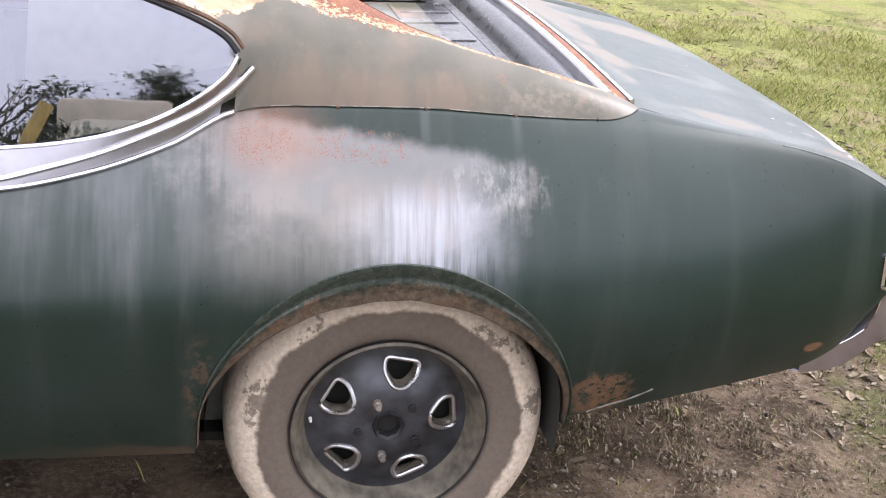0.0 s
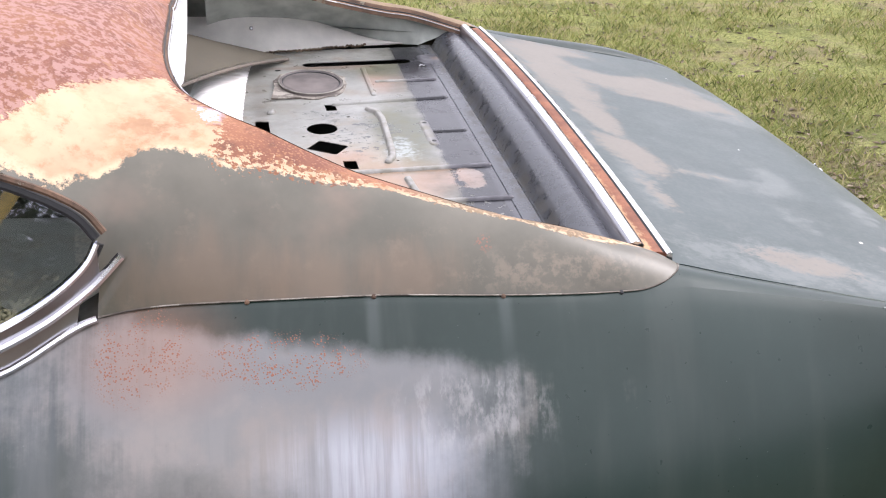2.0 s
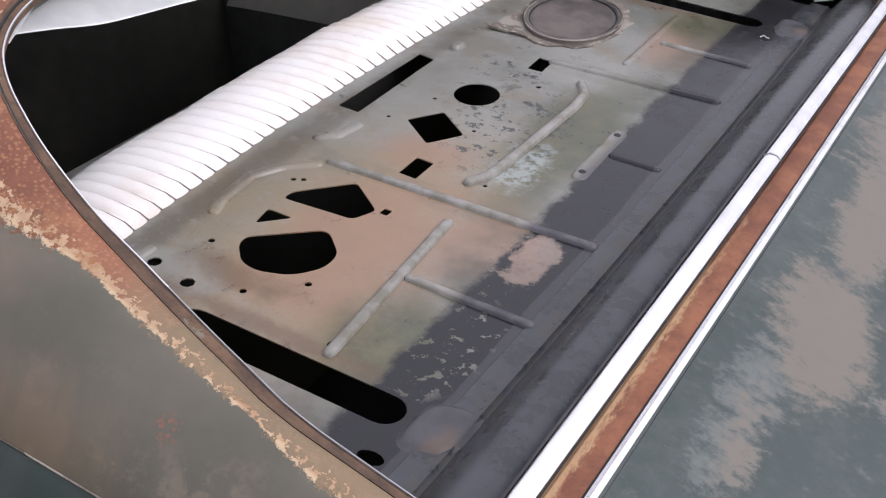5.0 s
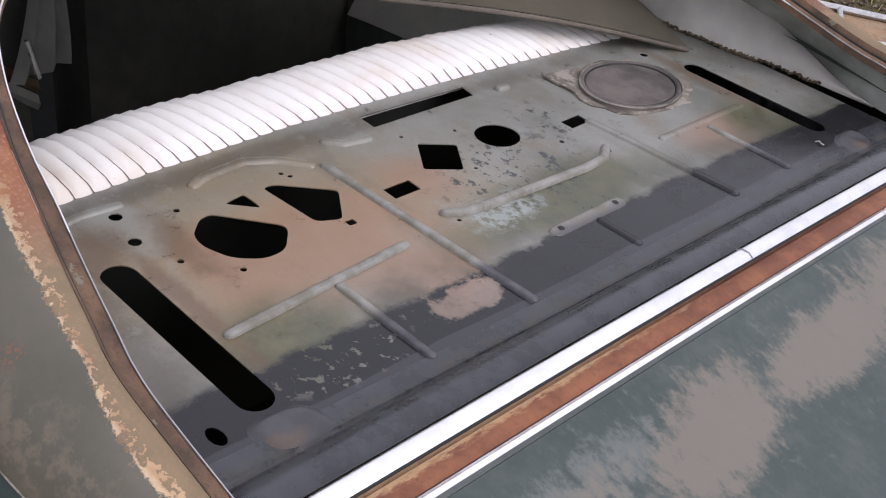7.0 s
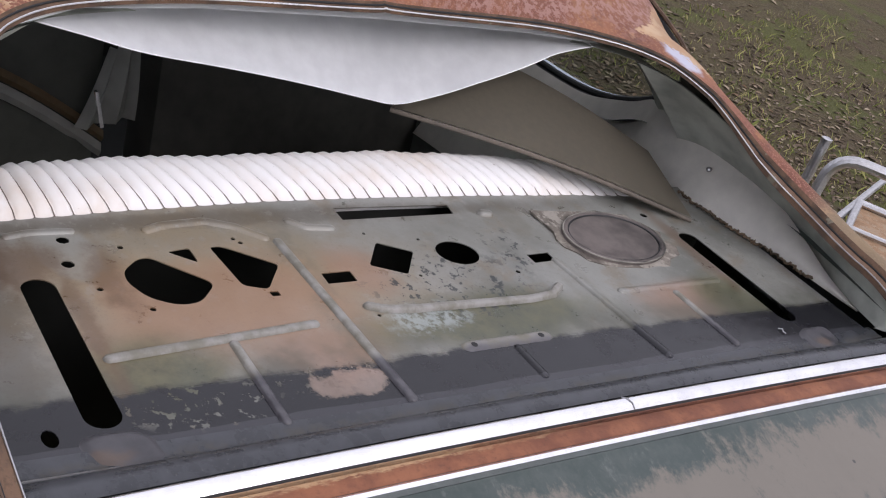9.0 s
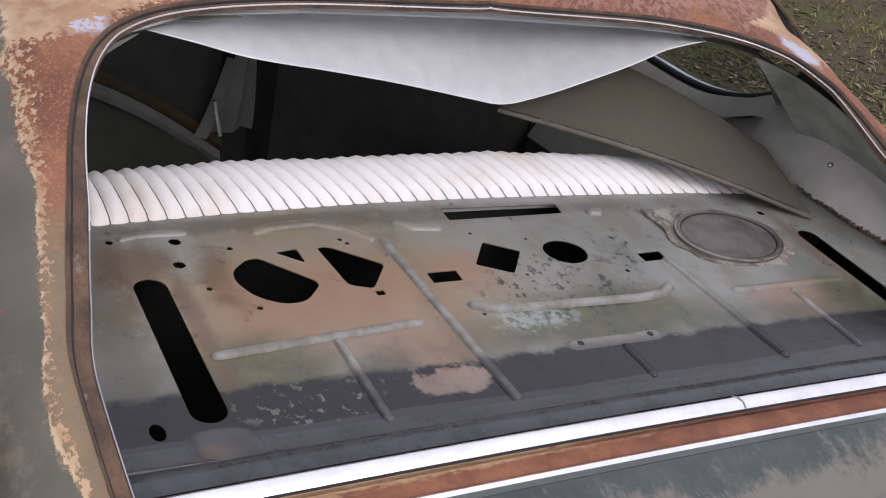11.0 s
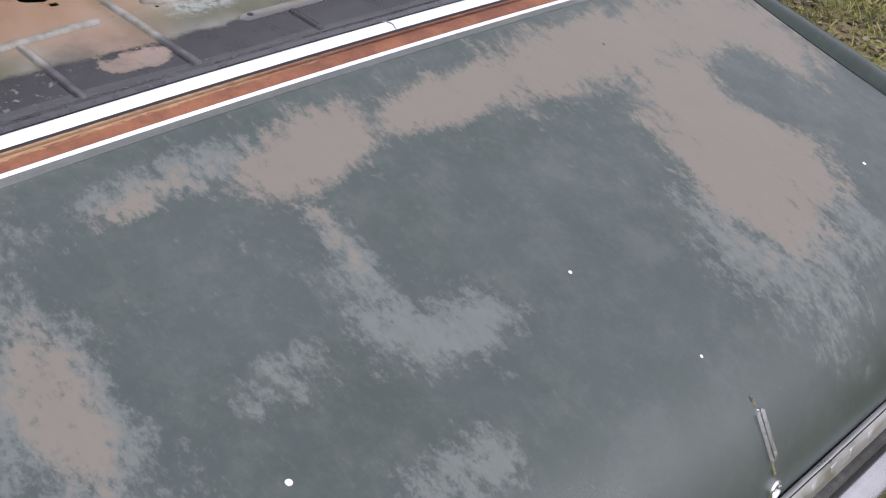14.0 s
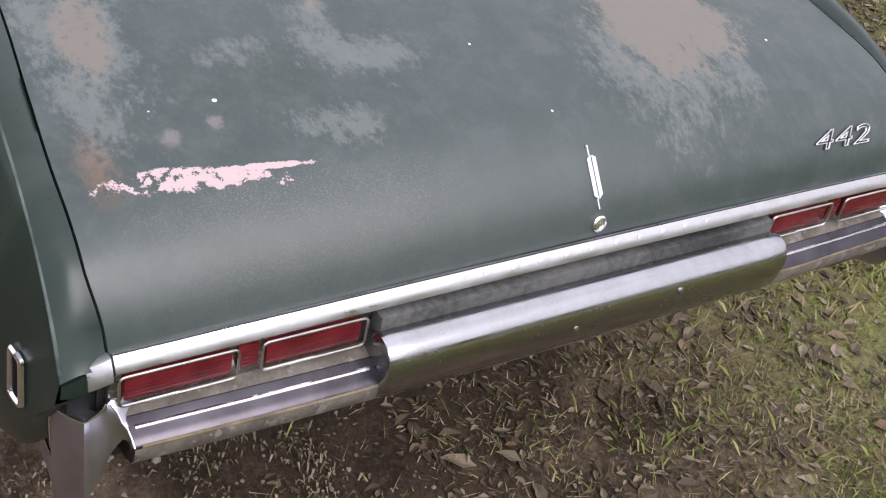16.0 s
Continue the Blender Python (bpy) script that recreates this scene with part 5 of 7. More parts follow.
HOLES = [
    round_poly([(0.012, -0.441), (-0.011, -0.437), (-0.033, -0.413), (-0.036, -0.397), (0.028, -0.336), (0.064, -0.369), (0.066, -0.398), (0.046, -0.428)], 0.014),
    round_poly([(-0.045, -0.371), (-0.051, -0.339), (-0.017, -0.339)], 0.006),
    round_poly([(-0.051, -0.312), (-0.051, -0.295), (-0.002, -0.236), (0.049, -0.274), (0.037, -0.304)], 0.008),
    round_poly([(0.024, -0.188), (0.023, -0.144), (0.047, -0.145), (0.048, -0.189)], 0.002),
    round_poly([(-0.039, -0.068), (-0.011, -0.022), (0.041, -0.062), (0.014, -0.108)], 0.005),
    circle2(-0.001, 0.048, 0.030, 0.034, 28),
    round_poly([(0.016, 0.163), (0.014, 0.206), (0.036, 0.205), (0.038, 0.164)], 0.002),
    round_poly([(-0.131, -0.088), (-0.129, 0.112), (-0.103, 0.108), (-0.099, -0.089)], 0.003),
    stadium(-0.006, 0.253, -0.542, -0.5435, 0.0195),
    stadium(-0.014, 0.240, 0.526, 0.530, 0.0185),
    round_poly([(0.054, -0.276), (0.054, -0.264), (0.064, -0.264), (0.064, -0.276)], 0.002),
    circle2(0.256, -0.601, 0.013, 0.008, 12),
] + [circle2(x, y, r, r, 8) for x, y, r in ((-0.082, -0.487, 0.008), (-0.031, -0.496, 0.008), (-0.072, 0.487, 0.007), (-0.088, -0.565, 0.005), (0.144, -0.496, 0.0050), (0.203, -0.059, 0.0045), (0.201, 0.046, 0.0045), (0.122, -0.155, 0.003), (0.106, 0.160, 0.004),
     (-0.060, -0.424, 0.004), (0.023, -0.476, 0.004), (0.069, -0.430, 0.004), (-0.066, -0.272, 0.0035), (-0.056, -0.266, 0.0035), (0.056, 0.118, 0.004), (0.046, -0.045, 0.003), (-0.040, 0.004, 0.003), (-0.062, -0.075, 0.003),
     (0.122, 0.466, 0.004), (-0.098, -0.352, 0.004), (-0.098, -0.160, 0.004))]


def parcel_shelf():
    bm = bmesh.new()
    outer = [(-0.160, -0.662)] + [(0.285 + BOW * (1 - (y / 0.7) ** 2), y) for y in np.linspace(-0.662, 0.662, 30)] + [(-0.160, 0.662)]
    for loop in [outer] + HOLES:
        vs = [bm.verts.new((x, y, tray_z(x))) for x, y in loop]
        for a, b in zip(vs, vs[1:] + vs[:1]):
            bm.edges.new((a, b))
    bmesh.ops.triangle_fill(bm, use_beauty=True, use_dissolve=False, edges=bm.edges[:], normal=(0, 0, 1))
    top = bm.faces[:]
    got = bmesh.ops.extrude_face_region(bm, geom=top)
    bmesh.ops.translate(bm, vec=(0, 0, -0.0016), verts=[g for g in got["geom"] if isinstance(g, bmesh.types.BMVert)])
    bmesh.ops.recalc_face_normals(bm, faces=bm.faces)
    return part("parcel_shelf", bm, M_TRAY, car, "bare stained steel parcel shelf with cut-outs and stamped ribs", 30)


shelf = parcel_shelf()


def rib(path, width, high, bright=False):
    """A pressed rib with rounded ends that lies on the shelf."""
    pts = [Vector((x, y)) for x, y in path]
    run = [0.0]
    for a, b in zip(pts, pts[1:]):
        run.append(run[-1] + (b - a).length)
    total, half = run[-1], width * 0.42
    px, py = curve(run, [p.x for p in pts]), curve(run, [p.y for p in pts])
    near = [half * f for f in (0.0, 0.06, 0.2, 0.4, 0.7, 1.0, 1.5)]
    stops = near + list(np.linspace(near[-1], total - near[-1], 26))[1:-1] + [total - d for d in near[::-1]]
    rows = []
    for u in stops:
        p = Vector((px(u), py(u)))
        e = min(1.0, min(u, total - u) / half)
        open_w = math.sqrt(max(0.0, 1 - (1 - e) ** 2))
        d = Vector((px(min(u + 0.002, total)) - px(max(u - 0.002, 0)), py(min(u + 0.002, total)) - py(max(u - 0.002, 0)))).normalized()
        n = Vector((-d.y, d.x))
        row = []
        for k in range(9):
            s = -1 + 2 * k / 8
            q = p + n * (s * half * max(open_w, 0.03))
            row.append((q.x, q.y, tray_z(q.x) - 0.0012 + 0.85 * high * open_w * max(0.0, 1 - s**4) ** 0.8))
        rows.append(row)
    bm = bmesh.new()
    rows_mesh(bm, rows)
    bmesh.ops.recalc_face_normals(bm, faces=bm.faces)
    if sum(f.normal.z for f in bm.faces) < 0:
        bmesh.ops.reverse_faces(bm, faces=bm.faces)
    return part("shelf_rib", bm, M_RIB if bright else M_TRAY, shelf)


def chain(*pts, n=8):
    out = []
    for a, b in zip(pts, pts[1:]):
        out += [tuple(np.array(a) + (np.array(b) - np.array(a)) * k / n) for k in range(n)]
    return out + [pts[-1]]


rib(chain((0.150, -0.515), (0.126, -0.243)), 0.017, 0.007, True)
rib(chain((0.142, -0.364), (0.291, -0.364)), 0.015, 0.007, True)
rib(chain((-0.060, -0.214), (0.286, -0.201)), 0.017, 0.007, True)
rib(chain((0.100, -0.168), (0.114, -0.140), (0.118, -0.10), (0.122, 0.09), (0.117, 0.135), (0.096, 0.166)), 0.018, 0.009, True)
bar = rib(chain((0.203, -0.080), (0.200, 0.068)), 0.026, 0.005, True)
for x, y in ((0.203, -0.062), (0.201, 0.049)):
    bm = bmesh.new()
    disc(bm, (x, y, tray_z(x) + 0.0034), (0, 0, 1), [(0.0046, 0.0), (0.0042, 0.0004), (0.0, 0.0002)], 10)
    part("punched_hole", bm, M_RUBBER, bar)
rib(chain((0.210, 0.001), (0.279, 0.002)), 0.015, 0.005)
rib(chain((0.030, 0.204), (0.278, 0.226)), 0.017, 0.006)
rib(chain((0.124, 0.257), (0.122, 0.482)), 0.016, 0.005)
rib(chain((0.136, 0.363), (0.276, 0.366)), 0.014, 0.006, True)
rib(chain((-0.092, -0.385), (-0.104, -0.355), (-0.110, -0.295), (-0.094, -0.260), (-0.058, -0.222)), 0.020, 0.006)
rib(chain((-0.106, -0.180), (-0.084, -0.156), (-0.078, -0.112)), 0.018, 0.006)
rib(chain((-0.100, 0.150), (-0.094, 0.178)), 0.020, 0.009)
rib(chain((-0.093, -0.556), (-0.101, -0.52), (-0.100, -0.466)), 0.016, 0.005)


def corner_boss(sgn):
    """A flat-topped pressing behind the slot, with a steep outer side, in the rear corner of the shelf."""
    cx, cy = 0.286, sgn * 0.540
    bm = bmesh.new()
    rows = []
    for r in (1.0, 0.92, 0.84, 0.76, 0.68, 0.6, 0.4, 0.2, 0.0):
        row = []
        for k in range(32):
            a = 2 * math.pi * k / 32
            ca, sa = math.cos(a), math.sin(a) * sgn
            x, y = cx + 0.029 * r * math.copysign(abs(ca) ** 0.7, ca), cy + 0.040 * r * math.copysign(abs(sa) ** 0.7, sa) + 0.35 * 0.030 * r * ca * -sgn
            h = min(1.0, max(0.0, (1.0 - r) / 0.34))
            row.append((x, y, tray_z(x) - 0.0006 + 0.0052 * (3 * h * h - 2 * h**3) + 0.0008 * noise.noise((x * 60, y * 60, 0))))
        rows.append(row)
    rows_mesh(bm, rows, closed=True)
    bmesh.ops.recalc_face_normals(bm, faces=bm.faces)
    if sum(f.normal.z for f in bm.faces) < 0:
        bmesh.ops.reverse_faces(bm, faces=bm.faces)
    part("shelf_boss", bm, M_BOSS, shelf, "scuffed grey pressing with a rust spot", 60)


for sgn in (-1, 1):
    corner_boss(sgn)


def speaker():
    cx, cy = -0.004, 0.357
    z = tray_z(cx) + 0.001
    bm = bmesh.new()
    pts = []
    rr = random.Random(3)
    for k in range(26):
        a = 2 * math.pi * k / 26
        r = 1.0 + 0.06 * rr.uniform(-1, 1) + {15: 0.22, 16: 0.46, 17: 0.10, 4: 0.12, 5: 0.16, 2: 0.12}.get(k, 0.0)
        pts.append((cx + 0.081 * r * math.cos(a), cy + 0.110 * r * math.sin(a)))
    vs = [bm.verts.new((x, y, z + 0.0008 + 0.0020 * rr.random())) for x, y in pts]
    lo = [bm.verts.new((x, y, z - 0.002)) for x, y in pts]
    bm.faces.new(vs)
    for i in range(26):
        bm.faces.new([lo[i], lo[(i + 1) % 26], vs[(i + 1) % 26], vs[i]])
    bmesh.ops.recalc_face_normals(bm, faces=bm.faces)
    base = part("speaker", bm, M_CARD, car, "oval dusty speaker on a ragged card gasket", 30)
    bm = bmesh.new()
    rows = []
    for r, h in ((1.0, 0.002), (0.99, 0.0070), (0.94, 0.0080), (0.90, 0.0070), (0.88, 0.0045), (0.80, 0.0055), (0.74, 0.0045), (0.45, 0.0040), (0.30, 0.0044), (0.27, 0.0050), (0.10, 0.0052), (0.0, 0.0052)):
        rows.append([(cx + 0.071 * r * math.cos(a), cy + 0.097 * r * math.sin(a), z + h) for a in [2 * math.pi * k / 40 for k in range(40)]])
    rows_mesh(bm, rows, closed=True)
    part("cone", bm, M_SPEAKER, base, "dusty grey oval speaker cone", 50)
    for r, h, rad, mat, nm in ((0.985, 0.0068, 0.0014, M_FOLD, "rim"), (0.885, 0.0052, 0.0016, M_RUBBER, "surround")):
        bm = bmesh.new()
        tube(bm, [(cx + 0.071 * r * math.cos(a), cy + 0.097 * r * math.sin(a), z + h) for a in [2 * math.pi * k / 48 for k in range(50)]], rad, 6, cap=False)
        part(nm, bm, mat, base)


speaker()
bm = bmesh.new()
tube(bm, [(0.253, 0.478, tray_z(0.253) + 0.0015), (0.258, 0.481, tray_z(0.258) + 0.004), (0.262, 0.478, tray_z(0.262) + 0.003), (0.267, 0.480, tray_z(0.267) + 0.002)], 0.0011, 6)
part("bent_clip", bm, M_RING, shelf, "small bent bright clip")

# ---------------------------------------------------------------- rear seat and cabin
def rear_seat():
    prof = [(-0.118, 0.900), (-0.121, 0.916), (-0.132, 0.926), (-0.154, 0.9315), (-0.180, 0.934), (-0.203, 0.933), (-0.224, 0.926), (-0.241, 0.908), (-0.250, 0.870), (-0.262, 0.78), (-0.29, 0.55)]
    n_pleat, per = 50, 8
    rows = []
    for k in range(n_pleat * per + 1):
        y = -0.625 + 1.25 * k / (n_pleat * per)
        ph = (k % per) / per
        sag = 0.006 * noise.noise((y * 3, 0.3, 0)) + 0.004 * noise.noise((y * 14, 2.0, 0))
        lift = abs(math.sin(math.pi * ph)) ** 0.55
        lean = -0.047 * min(max((y + 0.62) / 0.34, 0.0), 1.0)
        bow, rise = -0.034 * (1 - (y / 0.60) ** 2), 0.005 * (1 - (y / 0.60) ** 2)
        row = []
        for i, (x, z) in enumerate(prof):
            w = min(1.0, i / 2.0) * (1.0 if i < 9 else 0.3)
            puff = lift * (0.0045 + 0.0009 * min(i, 6)) - 0.0035
            row.append((x + bow - (puff * 0.6 if i > 6 else 0), y + lean * min(i, 7) / 5, z + (rise + puff + sag) * w * (1 if i < 8 else 0.2)))
        rows.append(row)
    bm = bmesh.new()
    rows_mesh(bm, rows, flip=False)
    bmesh.ops.recalc_face_normals(bm, faces=bm.faces)
    if sum(f.normal.z for f in bm.faces) < 0:
        bmesh.ops.reverse_faces(bm, faces=bm.faces)
    seat = part("rear_seat_back", bm, M_VINYL, car, "white pleated vinyl rear seat back", 70)
    seams = []
    for k in range(0, len(rows), per):
        seams.append([Vector(p) + Vector((0.0007, 0, 0.0012)) for p in rows[k][1:9]])
    bm = bmesh.new()
    for line in seams[1:-1]:
        tube(bm, line, 0.0008, 4, cap=False)
    part("pleat_stitching", bm, M_THREAD, seat, "dirty brown stitching between the pleats")
    bm = bmesh.new()
    box(bm, (0.44, 1.25, 0.22), (-0.56, 0, 0.42), 0.05)
    part("rear_seat_cushion", bm, M_VINYL, car)


rear_seat()


def cabin():
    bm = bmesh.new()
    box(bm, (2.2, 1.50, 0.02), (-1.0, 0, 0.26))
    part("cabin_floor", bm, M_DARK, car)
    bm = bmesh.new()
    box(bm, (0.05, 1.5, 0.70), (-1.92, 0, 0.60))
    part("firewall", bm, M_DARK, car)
    for y0, y1, mat, lab in ((-0.66, -0.115, M_SEATGREY, "grey front seat back with a pale strap"), (-0.015, 0.66, M_SEATBROWN, "dark brown front seat back")):
        bm = bmesh.new()
        box(bm, (0.16, y1 - y0, 0.62), (-0.99, (y0 + y1) / 2, 0.56), 0.05, Matrix.Rotation(radians(-8), 4, "Y"))
        fs = part("front_seat", bm, mat, car, lab)
        if y0 < -0.5:
            a, b = Vector((-0.895, -0.55, 0.765)), Vector((-0.93, -0.11, 0.545))
            for k, (w, mm) in enumerate(((0.016, M_COVER), (0.013, M_LEATHER))):
                bm = bmesh.new()
                rows = []
                for u in np.linspace(0, 1, 14):
                    p = a.lerp(b, u) + Vector((0.012, 0, (0.0 if k == 0 else 0.032) + 0.03 * math.sin(math.pi * u)))
                    rows.append([p + Vector((0, 0, -w)), p + Vector((0.008, 0, 0)), p + Vector((0, 0, w))])
                rows_mesh(bm, rows)
                bmesh.ops.solidify(bm, geom=bm.faces[:], thickness=0.004)
                part("seat_strap", bm, mm, fs, "pale strap" if k == 0 else "brown strap")
    # latch cover hanging between the two front seats
    bm = bmesh.new()
    rows = []
    for u in np.linspace(0, 1, 8):
        z = 0.79 - 0.165 * u
        wd = 0.026 + 0.030 * u
        rows.append([(-0.90 + 0.02 * math.sin(2 * u) + 0.012 * math.sin(7 * v), -0.105 - 0.02 * u + wd * v, z + 0.012 * v) for v in np.linspace(-1, 1, 7)])
    rows_mesh(bm, rows)
    bmesh.ops.solidify(bm, geom=bm.faces[:], thickness=0.004)
    cover = part("latch_cover", bm, M_COVER, car, "pale plastic latch cover between the front seats")
    bm = bmesh.new()
    tube(bm, [(-0.875, -0.155, 0.70), (-0.87, -0.135, 0.625)], 0.005, 8)
    part("latch_bar", bm, M_CHROME, cover)
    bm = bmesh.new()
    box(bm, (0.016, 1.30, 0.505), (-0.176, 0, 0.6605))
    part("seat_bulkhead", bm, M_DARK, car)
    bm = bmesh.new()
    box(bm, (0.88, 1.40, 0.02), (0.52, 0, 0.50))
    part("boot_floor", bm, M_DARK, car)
    for sgn in (-1, 1):
        rows = []
        for x in np.linspace(-1.9, -0.12, 20):
            rows.append([(x, sgn * (TOP_Y(x) - 0.035), TOP_Z(x) - 0.01), (x, sgn * 0.735, TOP_Z(x) - 0.05), (x, sgn * 0.715, 0.70), (x, sgn * 0.72, 0.28)])
        bm = bmesh.new()
        rows_mesh(bm, rows, flip=sgn > 0)
        part("side_trim_panel", bm, M_GREYTRIM, car, "grey vinyl inner side panel")


cabin()


def inner_pillar(sgn):
    """Bare inner metal below the pillar, and the white trim that still hangs on it."""
    rows = []
    for s in np.linspace(0.25, 6.6, 50):
        b = opening(s, sgn) + Vector((0, 0.004, -0.030))
        x = b.x + 0.02 * (s / 7.5)
        foot = Vector((min(x, 0.30) - 0.02, 0.675 + 0.080 * min(1, s / 2.5), tray_z(x) - 0.004))
        row = []
        for v in np.linspace(0, 1, 9):
            p = b.lerp(foot, v)
            p.y += 0.012 * math.sin(math.pi * v) * min(1.0, s / 3)
            row.append((p.x, sgn * p.y, p.z))
        rows.append(row)
    bm = bmesh.new()
    rows_mesh(bm, rows, flip=sgn < 0)
    part("inner_pillar", bm, M_PILLARGREY, car, "grey green bare inner pillar metal", 60)
    ex = curve(range(5), [-0.27, -0.335, -0.340, -0.385, -0.42])
    ey = curve(range(5), [0.715, 0.705, 0.655, 0.610, 0.54])
    ez = curve(range(5), [0.975, 1.002, 1.050, 1.095, 1.125])
    rows = []
    for k in np.linspace(0, 4, 24):
        st = 4.2 + 0.85 * k
        a, b = opening(st, sgn) + Vector((0, 0.004, -0.028)), Vector((ex(k), ey(k), ez(k)))
        rows.append([(p.x, sgn * p.y, p.z) for p in (a.lerp(b, v) + Vector((0, 0.012 * math.sin(math.pi * v), 0)) for v in np.linspace(0, 1, 7))])
    bm = bmesh.new()
    rows_mesh(bm, rows, flip=sgn < 0)
    bmesh.ops.solidify(bm, geom=bm.faces[:], thickness=0.003)
    part("pillar_lining", bm, M_PILLARGREY, car, "dark grey lining over the inner pillar", 60)
    top = curve([-0.90, -0.60, -0.45, -0.37, -0.32, -0.27, -0.17, -0.066, 0.018, 0.088, 0.17, 0.242], [0.854, 0.883, 0.938, 0.985, 0.998, 0.998, 1.000, 1.001, 0.987, 0.968, 0.946, 0.9365])
    ty = curve([-0.90, -0.45, -0.40, -0.36, -0.32, -0.27, -0.17, -0.066, 0.018, 0.088, 0.17, 0.242], [0.772, 0.770, 0.762, 0.742, 0.712, 0.694, 0.694, 0.710, 0.714, 0.710, 0.702, 0.694])
    fy = curve([-0.90, -0.30, -0.14, -0.03, 0.085, 0.16, 0.242], [0.625, 0.628, 0.638, 0.646, 0.674, 0.682, 0.691])
    low = curve([-0.90, -0.30, -0.16, -0.10, 0.242], [0.60, 0.70, 0.86, tray_z(-0.1) + 0.003, tray_z(0.242) + 0.001])
    rows = []
    for x in np.linspace(0.242 if sgn > 0 else -0.16, -0.90, 70):
        rows.append([(x, sgn * (fy(x) + (ty(x) - fy(x)) * v - 0.006 * math.sin(math.pi * v)), low(x) * (1 - v) + top(x) * v + 0.004 * math.sin(math.pi * v)) for v in np.linspace(0, 1, 12)])
    bm = bmesh.new()
    rows_mesh(bm, rows, flip=sgn < 0)
    got = bmesh.ops.solidify(bm, geom=bm.faces[:], thickness=0.004)
    trim = part("pillar_trim", bm, M_PANEL, car, "off-white vinyl side trim curling off", 50)
    if sgn < 0:
        return
    bm = bmesh.new()
    disc(bm, (-0.128, 0.6745, 0.9755), (0, -0.62, 0.78), [(0.0055, 0.0), (0.0050, 0.003), (0.0028, 0.0045), (0.0, 0.005)], 10)
    part("trim_screw", bm, M_DULL, trim)
    bm = bmesh.new()
    rr = random.Random(5)
    pts = [(x, sgn * (fy(x) - 0.003 + 0.0035 * rr.uniform(-1, 1)), tray_z(x) + 0.004 + 0.003 * rr.uniform(-1, 1)) for x in np.linspace(0.150, -0.14, 120)]
    tube(bm, pts, 0.0023, 5)
    part("foam_edge", bm, M_FOAM, trim, "crumbling brown foam edge")


for sgn in (-1, 1):
    inner_pillar(sgn)


def headlining():
    """A sheet of cloth sagging from the top of the window opening."""
    low = curve([-0.52, -0.43, -0.36, -0.23, -0.14, -0.045, 0.01, 0.058, 0.08, 0.104, 0.153, 0.201, 0.25, 0.30, 0.349, 0.48], [1.128, 1.107, 1.089, 1.068, 1.053, 1.036, 1.026, 1.019, 1.021, 1.027, 1.042, 1.060, 1.078, 1.098, 1.120, 1.146])
    lx = curve([-0.52, -0.10, 0.06, 0.48], [-0.255, -0.265, -0.262, -0.27])
    rows = []
    for y in np.linspace(-0.53, 0.42, 110):
        k = np.interp(abs(y), [0, 0.28, 0.45, 0.535], [-0.280, -0.275, -0.25, -0.20])
        zt = np.interp(abs(y), [0, 0.28, 0.45, 0.535], [1.148, 1.146, 1.145, 1.142])
        row = []
        for v in np.linspace(0, 1, 14):
            fold = 0.008 * noise.noise((y * 3.5, v * 1.6, 1)) * v + 0.012 * math.exp(-(((y - 0.10) - 0.28 * (0.75 - v)) / 0.035) ** 2) * v * (1 - v) * 3
            row.append((k + (lx(y) - k) * v - 0.12 * math.sin(math.pi * v ** 0.38) * min(1.0, (0.55 - abs(y)) / 0.3 + 0.15) + fold, y, zt + (min(low(y), zt - 0.01) - zt) * v))
        rows.append(row)
    bm = bmesh.new()
    rows_mesh(bm, rows)
    bmesh.ops.solidify(bm, geom=bm.faces[:], thickness=0.002)
    cloth = part("headlining", bm, M_CLOTH, car, "white headlining cloth sagging from the roof edge", 60)
    bm = bmesh.new()
    tube(bm, [r[-1] for r in rows], 0.0011, 6)
    part("cloth_hem", bm, M_CLOTH, cloth)
    rows = [[(x, y, 1.150 + 0.07 * min(1, (-0.3 - x) / 0.5) - 0.060 * (abs(y) / 0.62) ** 2) for y in np.linspace(-0.62, 0.62, 16)] for x in np.linspace(-0.32, -1.88, 16)]
    bm = bmesh.new()
    rows_mesh(bm, rows)
    part("roof_lining", bm, M_GREYTRIM, car, "grey lining under the roof", 60)


headlining()


def fibreboard():
    corners = [(-0.30, 0.085, 0.994), (-0.046, 0.577, 0.931), (-0.215, 0.604, 0.962), (-0.40, 0.27, 1.062)]
    c = [Vector(p) for p in corners]
    rows = []
    for u in np.linspace(0, 1, 14):
        rows.append([c[0].lerp(c[1], u).lerp(c[3].lerp(c[2], u), v) + Vector((0, 0, 0.012 * math.sin(math.pi * u))) for v in np.linspace(0, 1, 9)])
    bm = bmesh.new()
    rows_mesh(bm, rows)
    bmesh.ops.solidify(bm, geom=bm.faces[:], thickness=0.010)
    bmesh.ops.recalc_face_normals(bm, faces=bm.faces)
    ob = part("fibreboard_panel", bm, M_BOARD, None, "", 40)
    bm = bmesh.new()
    tube(bm, [r[0] + Vector((0.001, -0.001, -0.005)) for r in rows], 0.0040, 8)
    part("frayed_edge", bm, M_BOARDEDGE, ob, "dull frayed board edge")
    tagged(ob, "loose tan fibreboard panel leaning across the parcel shelf", "panel")


fibreboard()

